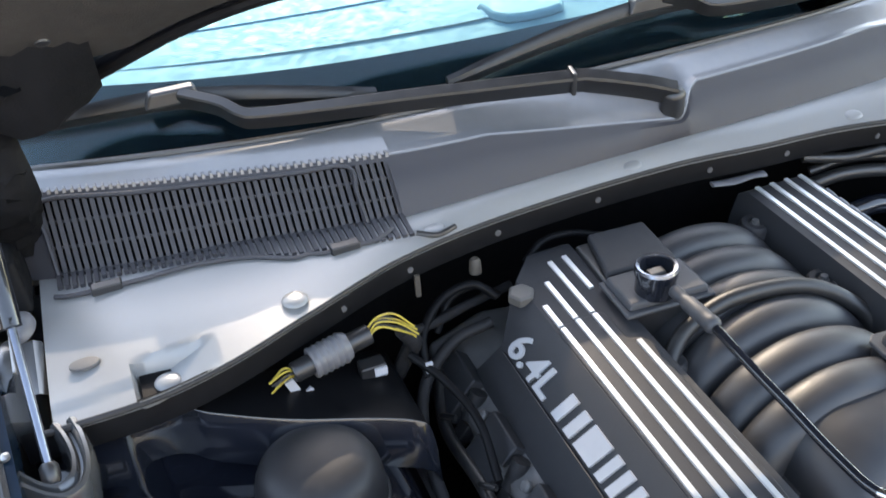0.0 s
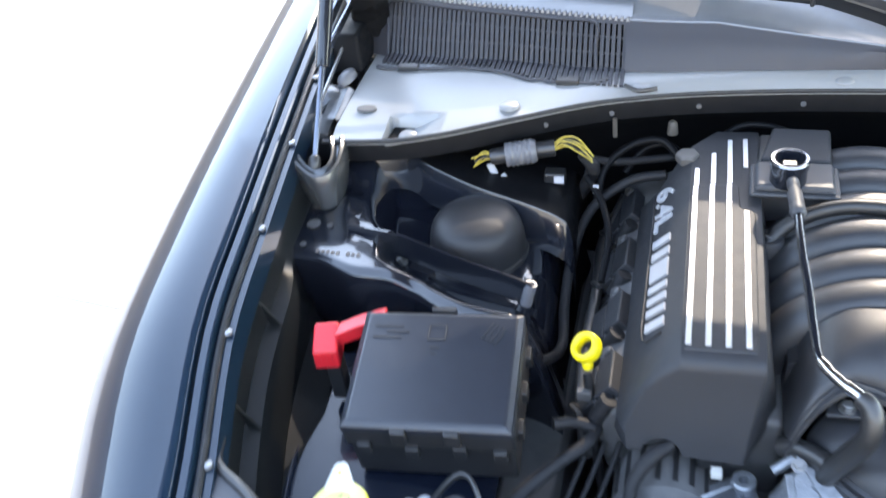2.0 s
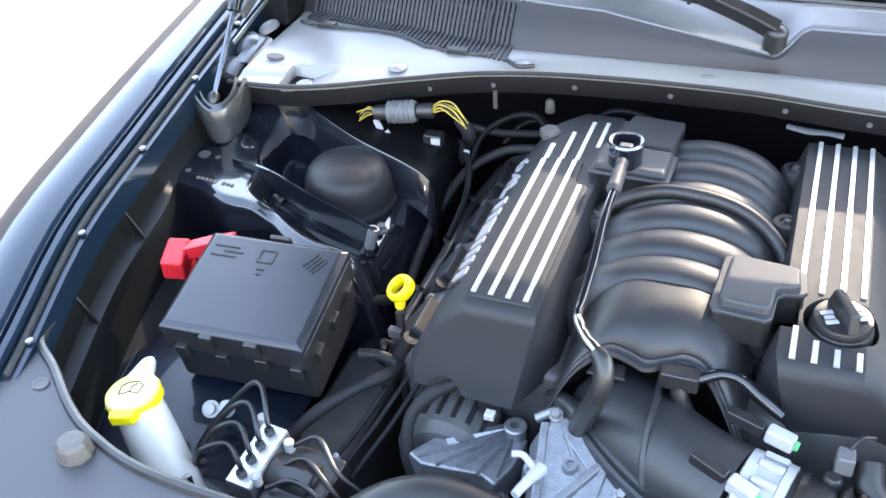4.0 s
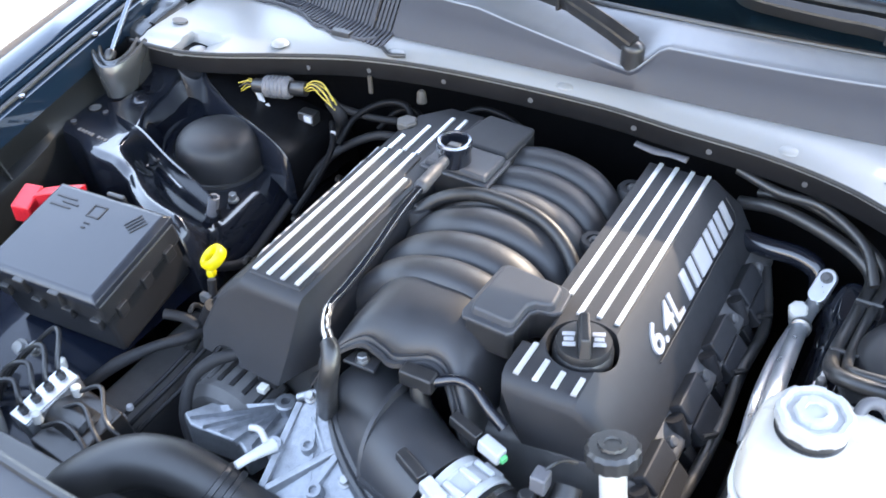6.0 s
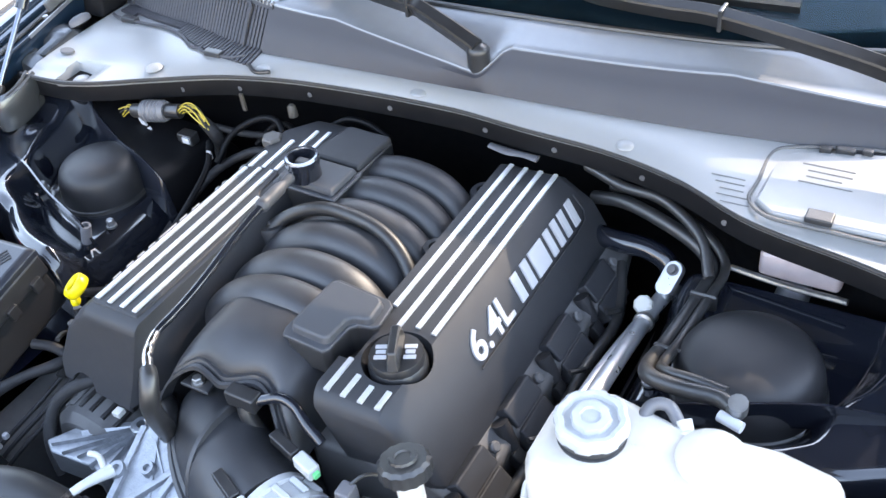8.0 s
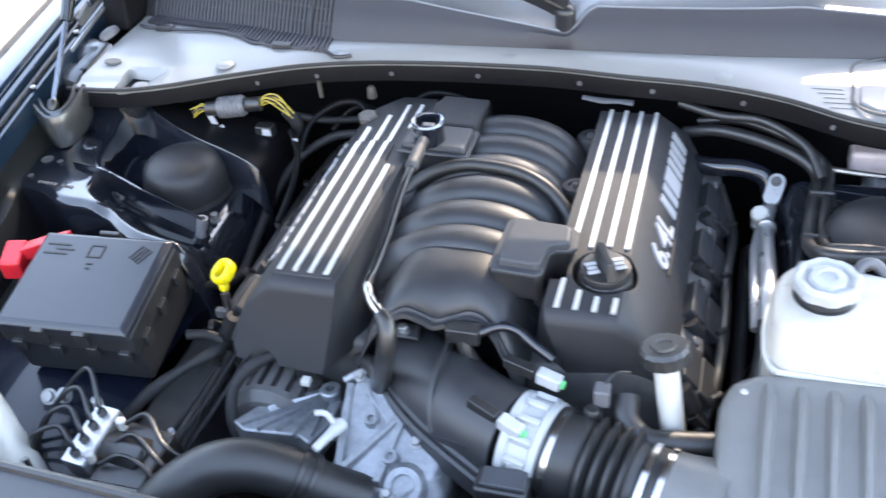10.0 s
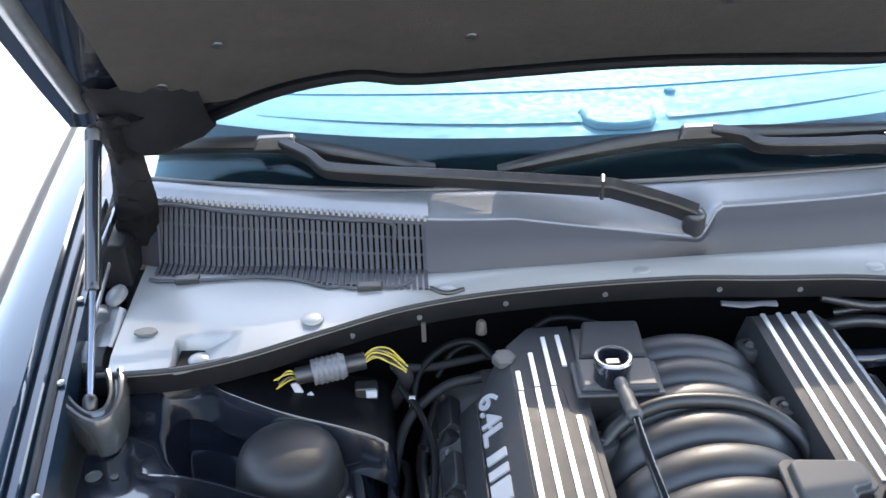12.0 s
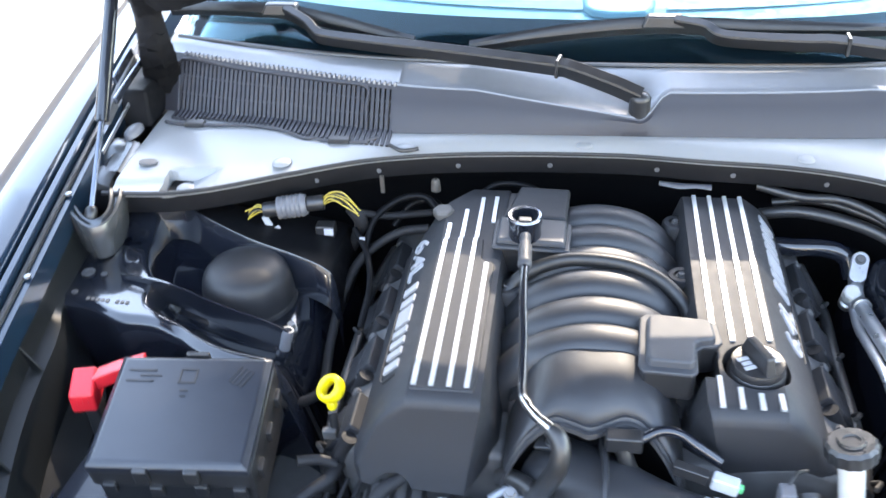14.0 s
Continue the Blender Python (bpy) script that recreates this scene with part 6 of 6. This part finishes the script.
for x, y, rr in ((-0.098, -0.075, 0.011), (-0.06, -0.06, 0.009), (-0.025, -0.10, 0.010), (0.012, -0.07, 0.009)):
    part("boss", lathe([(rr * 1.25, -0.012), (rr, 0.004), (rr * 0.92, 0.009), (rr * 0.5, 0.009), (rr * 0.45, 0.004)], 20, along((x, y, cast_top(x, y)), (x, y - 0.3, cast_top(x, y) + 1.0))), ALU, wp)
part("flange", tube([(-0.115, -0.005, 0.782), (-0.09, 0.006, 0.793), (-0.066, 0.0, 0.796), (-0.045, -0.022, 0.79)], 0.006, 10, 5), ALU, wp)
part("port", lathe([(0.011, 0), (0.011, 0.016), (0.007, 0.016), (0.006, 0.010)], 18, along((-0.061, -0.112, 0.738), (-0.062, -0.14, 0.79))), ALU, wp)
part("spout", tube([(-0.085, -0.088, 0.80), (-0.094, -0.118, 0.806), (-0.10, -0.135, 0.806)], [0.008, 0.0055, 0.005], 14, 4), PALEP, wp, "pale plastic spout")
part("spout_arm", tube([(-0.088, -0.095, 0.80), (-0.105, -0.085, 0.81), (-0.118, -0.088, 0.812)], 0.004, 10, 4), PALEP, wp)
for q in ((-0.09, -0.01, 0.80), (0.0, -0.075, 0.772), (-0.075, -0.13, 0.755), (0.03, -0.10, 0.745), (-0.02, -0.135, 0.745)):
    hexbolt(q, 0.006, 0.009, wp, "bolt", (0, -0.4, 1))
br = thing("alternator_bracket", "grey cast alloy bracket on the engine front", "bracket", (-0.18, -0.03, 0.7))
tri_ = [(-0.155, 0.018), (-0.135, 0.012), (-0.124, -0.005), (-0.130, -0.05), (-0.142, -0.082), (-0.160, -0.072), (-0.185, -0.074), (-0.235, -0.078), (-0.256, -0.066), (-0.235, -0.035)]
part("plate", prism(tri_, 0.70, 0.742, inset=0.02), ALU, br, bevel=0.004)
part("web", loft([[(-0.15, 0.0, 0.742), (-0.145, 0.0, 0.752), (-0.14, 0.0, 0.742)], [(-0.22, -0.035, 0.742), (-0.216, -0.038, 0.748), (-0.212, -0.042, 0.742)]]), ALU, br, smooth=False)
for k in range(5):
    e_ = Vector((-0.238 + 0.024 * k, -0.070 - 0.004 * (k % 2), 0.742))
    h_ = Vector((-0.142, 0.0, 0.742))
    part("web", loft([[h_ + Vector((-0.003, 0, -0.004)), h_ + Vector((0, 0, 0.008)), h_ + Vector((0.003, 0, -0.004))], [e_ + Vector((-0.003, 0, -0.004)), e_ + Vector((0, 0, 0.005)), e_ + Vector((0.003, 0, -0.004))]]), ALU, br, smooth=False)
part("eye", lathe([(0.014, -0.02), (0.014, 0.01), (0.012, 0.012), (0.006, 0.012), (0.006, 0.0)], 22, Matrix.Translation((-0.142, 0.0, 0.745))), ALU, br)
alt = thing("alternator", "dark alternator body below the cover", "alternator", (-0.24, -0.02, 0.65))
part("body", lathe([(0.05, 0), (0.062, 0.01), (0.062, 0.07), (0.05, 0.08)], 28, along((-0.225, 0.045, 0.70), (-0.225, -0.05, 0.70))), DARK, alt, "dark finned body")
for k in range(8):
    a = math.pi * (0.15 + 0.1 * k)
    part("fin", box((0.061 * math.cos(a), 0.061 * math.sin(a), 0.035), (0.006, 0.006, 0.05), along((-0.225, 0.045, 0.70), (-0.225, -0.05, 0.70))), PLASTIC, alt, smooth=False)
part("plug", box((-0.178, 0.018, 0.765), (0.03, 0.018, 0.02), Matrix()), PLASTIC, alt, bevel=0.003)
part("plug_tip", box((-0.172, -0.004, 0.768), (0.012, 0.012, 0.008)), WHITEP, alt, bevel=0.001)
part("cable", tube([(-0.222, 0.012, 0.79), (-0.245, -0.01, 0.785), (-0.262, -0.035, 0.765), (-0.258, -0.06, 0.73), (-0.24, -0.075, 0.69)], [0.0078, 0.0088, 0.0075, 0.0085, 0.008], 12, 6), TAPE, alt, "taped cable")

# sensor plug and lead in front of the manifold
sp_ = thing("sensor_lead", "black sensor plug with wire on manifold front", "sensor", (0.06, 0.0, 0.86))
part("plug", box((0.036, 0.03, 0.859), (0.042, 0.020, 0.022), Matrix()), PLASTIC, sp_, bevel=0.003)
part("lead", tube([(0.055, 0.033, 0.860), (0.078, 0.043, 0.865), (0.10, 0.042, 0.863), (0.122, 0.032, 0.853), (0.145, 0.025, 0.84)], 0.0065, 12, 6), APRON, sp_, "glossy black hose")
part("drop", tube([(0.036, 0.028, 0.85), (0.04, 0.024, 0.835), (0.05, 0.024, 0.81)], 0.010, 12, 5), RUBBER, sp_)

# ---- loom between fuse box and engine, fuel and brake pipes ----
lo = thing("wire_loom", "taped black wiring loom beside the fuse box", "wiring", (-0.35, 0.0, 0.72), group="wiring looms")
part("loom", tube([(-0.42, -0.08, 0.715), (-0.385, -0.045, 0.745), (-0.345, -0.01, 0.765), (-0.315, 0.02, 0.77), (-0.305, 0.06, 0.765)], [0.0075, 0.009, 0.007, 0.0085, 0.007], 12, 6), TAPE, lo)
part("wrap", tube([(-0.355, 0.025, 0.79), (-0.33, 0.035, 0.785), (-0.31, 0.038, 0.775)], 0.007, 12, 5), TAPE, lo)
for k, x in enumerate((-0.335, -0.318, -0.300)):
    p_ = thing("brake_pipe", "thin black pipe running down past the engine", "pipe", (x, -0.05, 0.7), group="thin pipes")
    part("pipe", tube([(x + 0.02, 0.04, 0.75), (x, -0.02, 0.72), (x - 0.03, -0.09, 0.68), (x - 0.04, -0.14, 0.64)], 0.0032, 10, 5), TAPE, p_)
for q in ((-0.352, -0.07, 0.70), (-0.352, -0.085, 0.695)):
    lt = thing("tie_stud", "small pale plastic tie stud", "stud", q, group="tie studs")
    part("stud", lathe([(0.005, 0), (0.004, 0.006), (0.0001, 0.008)], 10, Matrix.Translation(q)), LABEL, lt)

hl = thing("heater_hose", "black heater hose curving past the strut tower", "hose", (-0.36, 0.3, 0.8), group="engine hoses")
part("hose", tube([(-0.25, 0.455, 0.85), (-0.30, 0.452, 0.84), (-0.35, 0.42, 0.815), (-0.372, 0.36, 0.785), (-0.376, 0.28, 0.755), (-0.37, 0.20, 0.745), (-0.385, 0.14, 0.775), (-0.405, 0.115, 0.80)], 0.0072, 12, 6), TAPE, hl)
# thin hoses and wires in the corner behind the cover
for pts, r in ((((-0.235, 0.47, 0.872), (-0.26, 0.485, 0.888), (-0.30, 0.482, 0.882), (-0.335, 0.455, 0.862), (-0.345, 0.42, 0.83)), 0.0055), (((-0.225, 0.485, 0.86), (-0.25, 0.50, 0.872), (-0.285, 0.50, 0.862), (-0.31, 0.48, 0.835)), 0.0045), (((-0.36, 0.43, 0.86), (-0.335, 0.39, 0.845), (-0.32, 0.33, 0.83), (-0.325, 0.27, 0.80)), 0.005), (((-0.18, 0.51, 0.878), (-0.15, 0.522, 0.892), (-0.11, 0.522, 0.892), (-0.07, 0.515, 0.88)), 0.0045)):
    th = thing("vacuum_hose", "thin black vacuum hose near the firewall", "hose", pts[0], group="engine hoses")
    part("hose", tube(pts, r, 10, 6), FLANGE, th)
# ---- grey connector with yellow wires on the firewall ----
cn = thing("wire_connector", "grey ribbed connector with yellow wires on firewall", "connector", (-0.45, 0.42, 0.88))
ca, cb = Vector((-0.472, 0.418, 0.901)), Vector((-0.424, 0.427, 0.905))
cm = along(ca, cb)
part("barrel", lathe([(0.0165, 0), (0.0175, 0.002)] + [(0.0165 + 0.0018 * (k % 2), 0.006 + 0.0034 * k) for k in range(11)] + [(0.015, 0.044)], 24, cm), GREYP, cn, "grey ribbed barrel")
for z0, z1 in ((-0.022, 0.006), (0.040, 0.07)):
    part("sleeve", lathe([(0.010, z0), (0.0115, z0 + 0.003), (0.0115, z1)], 18, cm), PLASTIC, cn)
slack = random.Random(21)
for k in range(9):
    a = 2 * math.pi * k / 9
    o = Vector((0, 0.0068 * math.cos(a), 0.0068 * math.sin(a))) * slack.uniform(0.5, 1.0)
    j = lambda w: Vector((slack.uniform(-w, w), slack.uniform(-w, w), slack.uniform(-w, w)))
    q0 = cm @ Vector((0, 0, 0.068)) + o
    part("wire", tube([q0, q0 + Vector((0.014, 0.006, 0.007)) + o * 0.3 + j(0.002), q0 + Vector((0.034, 0.004, 0.002)) + o * 0.5 + j(0.003), q0 + Vector((0.054, -0.002, -0.014)) + j(0.003)], 0.0011, 6, 5), WIREY if k % 3 else DARKP, cn, "yellow wire" if k % 3 else "black wire")
for k in range(7):
    a = 2 * math.pi * k / 7
    o = Vector((0, 0.005 * math.cos(a), 0.005 * math.sin(a))) * slack.uniform(0.6, 1.0)
    q0 = cm @ Vector((0, 0, -0.02)) + o
    part("wire", tube([q0, q0 + Vector((-0.010, -0.002, 0.003)) + o * 0.4 + j(0.0015), q0 + Vector((-0.026, -0.004, -0.007)) + o * 0.4 + j(0.003)], 0.0011, 6, 5), WIREY if k % 3 else DARKP, cn, "yellow wire" if k % 3 else "black wire")
for q, r in (((-0.495, 0.425, 0.872), 20), ((-0.476, 0.42, 0.858), 35)):
    part("tag", box((0, 0, 0), (0.010, 0.003, 0.018), Matrix.Translation(q) @ Matrix.Rotation(radians(-r), 4, "Y")), LABEL, cn, "white paper tag", smooth=False)
lo2 = thing("wire_loom", "dark loom and plugs below the grey connector", "wiring", (-0.42, 0.44, 0.82), group="wiring looms")
part("loom", tube([(-0.365, 0.435, 0.895), (-0.352, 0.44, 0.87), (-0.36, 0.45, 0.84), (-0.38, 0.455, 0.80)], [0.009, 0.011, 0.010, 0.009], 12, 6), TAPE, lo2)
part("loom", tube([(-0.365, 0.44, 0.885), (-0.32, 0.47, 0.86), (-0.27, 0.495, 0.85), (-0.20, 0.51, 0.85)], 0.006, 10, 6), TAPE, lo2)
part("plug", box((-0.405, 0.43, 0.858), (0.03, 0.02, 0.02)), PLASTIC, lo2, bevel=0.003)
part("plug_tip", box((-0.398, 0.418, 0.861), (0.014, 0.003, 0.010)), LABEL, lo2, smooth=False)
part("plug_tip", box((-0.345, 0.41, 0.852), (0.008, 0.003, 0.014)), LABEL, lo2, smooth=False)
part("clip", box((-0.325, 0.49, 0.905), (0.006, 0.004, 0.03)), RUST, lo2, smooth=False)
part("clip", lathe([(0.008, 0), (0.007, 0.016), (0.004, 0.02)], 12, Matrix.Translation((-0.245, 0.51, 0.885))), RUST, lo2)

# ---- passenger bay's other side: refrigerant lines, hoses, brake reservoir ----
ac = thing("refrigerant_line", "polished aluminium refrigerant line with service ports", "pipe", (0.38, 0.4, 0.75))
part("line", tube([(0.388, 0.462, 0.79), (0.384, 0.44, 0.792), (0.379, 0.40, 0.792), (0.380, 0.33, 0.806), (0.382, 0.26, 0.822), (0.384, 0.20, 0.832), (0.386, 0.15, 0.822)], 0.0105, 18, 6), POLISH, ac, "polished aluminium pipe")
part("line", tube([(0.372, 0.40, 0.785), (0.366, 0.33, 0.795), (0.366, 0.26, 0.812), (0.368, 0.20, 0.822), (0.372, 0.15, 0.812)], 0.0065, 14, 6), POLISH, ac, "thin polished pipe")
part("rubber_end", tube([(0.386, 0.155, 0.822), (0.386, 0.12, 0.806), (0.382, 0.08, 0.78), (0.376, 0.03, 0.74)], 0.0135, 16, 5), RUBBER, ac, "black rubber hose end")
lug_m = Matrix.Translation((0.387, 0.452, 0.812)) @ Matrix.Rotation(radians(-15), 4, "Z") @ Matrix.Rotation(radians(38), 4, "X")
lug_out = [(0.0125 * math.cos(t), 0.0125 * math.sin(t) + (0.012 if math.sin(t) > 0 else -0.012)) for t in (2 * math.pi * (j + 0.5) / 24 for j in range(24))]
lug = part("lug", prism(lug_out, -0.006, 0.006, lug_m), POLISH, ac, "bright aluminium clamp lug", bevel=0.002)
hexbolt(lug_m @ Vector((0, 0.011, 0.006)), 0.0058, 0.006, lug, "bolt", lug_m.to_3x3() @ Vector((0, 0, 1)), DARK)
part("lug_stem", tube([(0.387, 0.444, 0.80), (0.382, 0.425, 0.79), (0.374, 0.412, 0.783)], 0.009, 14, 5), STEEL, ac)
port = part("service_port", lathe([(0.0125, -0.02), (0.0125, -0.008), (0.009, -0.006), (0.009, 0.0), (0.0105, 0.002), (0.0105, 0.008)], 20, along((0.371, 0.413, 0.785), (0.369, 0.400, 0.81))), STEEL, ac, "silver service port")
part("port_cap", lathe([(0.0120, 0.006), (0.0130, 0.008), (0.0130, 0.022), (0.0105, 0.025), (0.0001, 0.0255)], 8, along((0.371, 0.413, 0.785), (0.369, 0.400, 0.81))), WHITEP, port, "pale plastic cap", smooth=False, bevel=0.001)
part("clamp_ring", lathe([(0.0115, 0.0), (0.0135, 0.001), (0.0135, 0.008), (0.0115, 0.009)], 24, along((0.3795, 0.385, 0.795), (0.380, 0.33, 0.806))), STEEL, ac)
part("suction_pipe", tube([(0.255, 0.50, 0.815), (0.30, 0.488, 0.82), (0.345, 0.485, 0.822), (0.375, 0.48, 0.81), (0.385, 0.465, 0.785)], 0.0145, 16, 6), APRON, ac, "gloss black pipe")
hr = thing("brake_booster_hose", "ribbed black hose bending round strut cap", "hose", (0.43, 0.35, 0.82), group="engine hoses")
part("hose", tube([(0.25, 0.53, 0.85), (0.30, 0.515, 0.866), (0.355, 0.495, 0.868), (0.41, 0.476, 0.858), (0.440, 0.452, 0.845), (0.438, 0.40, 0.838), (0.430, 0.32, 0.838), (0.430, 0.26, 0.86), (0.444, 0.227, 0.880), (0.48, 0.219, 0.886), (0.52, 0.217, 0.892), (0.540, 0.205, 0.895)], 0.0092, 14, 6), RUBBER, hr)
part("hose", tube([(0.27, 0.545, 0.862), (0.32, 0.53, 0.877), (0.37, 0.51, 0.878), (0.424, 0.486, 0.866), (0.455, 0.455, 0.852), (0.452, 0.40, 0.845), (0.445, 0.32, 0.845), (0.446, 0.262, 0.866), (0.456, 0.241, 0.880), (0.49, 0.234, 0.888), (0.525, 0.231, 0.888)], 0.0062, 12, 6), RUBBER, hr, "second hose strapped alongside")
for q in ((0.446, 0.40, 0.8405), (0.438, 0.30, 0.842)):
    part("strap", box(q, (0.034, 0.006, 0.024)), PLASTIC, hr, bevel=0.004)
part("fitting", tube([(0.540, 0.207, 0.893), (0.545, 0.196, 0.908), (0.546, 0.19, 0.925)], 0.010, 12, 4), STEEL, hr, "silver end fitting")
part("clamp", tube([(0.53, 0.185, 0.905), (0.555, 0.178, 0.905)], 0.006, 10, smooth=False), LABEL, hr)
for k in range(1):
    w_ = thing("wire_loom", "black loom under the cowl lip", "wiring", (0.33, 0.5, 0.88), group="wiring looms")
    part("loom", tube([(0.24, 0.53 - 0.02 * k, 0.90 - 0.02 * k), (0.30, 0.51 - 0.02 * k, 0.895 - 0.02 * k), (0.36, 0.495 - 0.02 * k, 0.90 - 0.02 * k), (0.42, 0.46 - 0.02 * k, 0.885 - 0.02 * k), (0.445, 0.42, 0.86)], 0.007, 10, 6), RUBBER, w_)
bk = thing("brake_reservoir", "pale translucent brake fluid reservoir under the cowl", "fluid reservoir", (0.53, 0.50, 0.82))
part("tank", box((0.535, 0.515, 0.84), (0.10, 0.05, 0.04)), mat("pinkish_plastic", (0.55, 0.45, 0.45), 0.35, var=0.1), bk, bevel=0.008, seg=3)
part("bracket", tube([(0.46, 0.46, 0.85), (0.53, 0.45, 0.852), (0.6, 0.44, 0.86)], 0.004, 8, 4), STEEL, bk)
part("cylinder", lathe([(0.02, 0), (0.022, 0.1), (0.015, 0.11)], 18, along((0.53, 0.55, 0.80), (0.53, 0.43, 0.79))), ALU, bk)
egr = thing("exhaust_shield", "dull sheet steel heat shield under the cowl flange", "heat shield", (0.1, 0.53, 0.88))
part("shield", tube([(0.095, 0.525, 0.902), (0.125, 0.523, 0.899), (0.15, 0.521, 0.901), (0.172, 0.52, 0.900)], [0.006, 0.008, 0.006, 0.0075], 10, 5, flat=0.45), GREYP, egr)
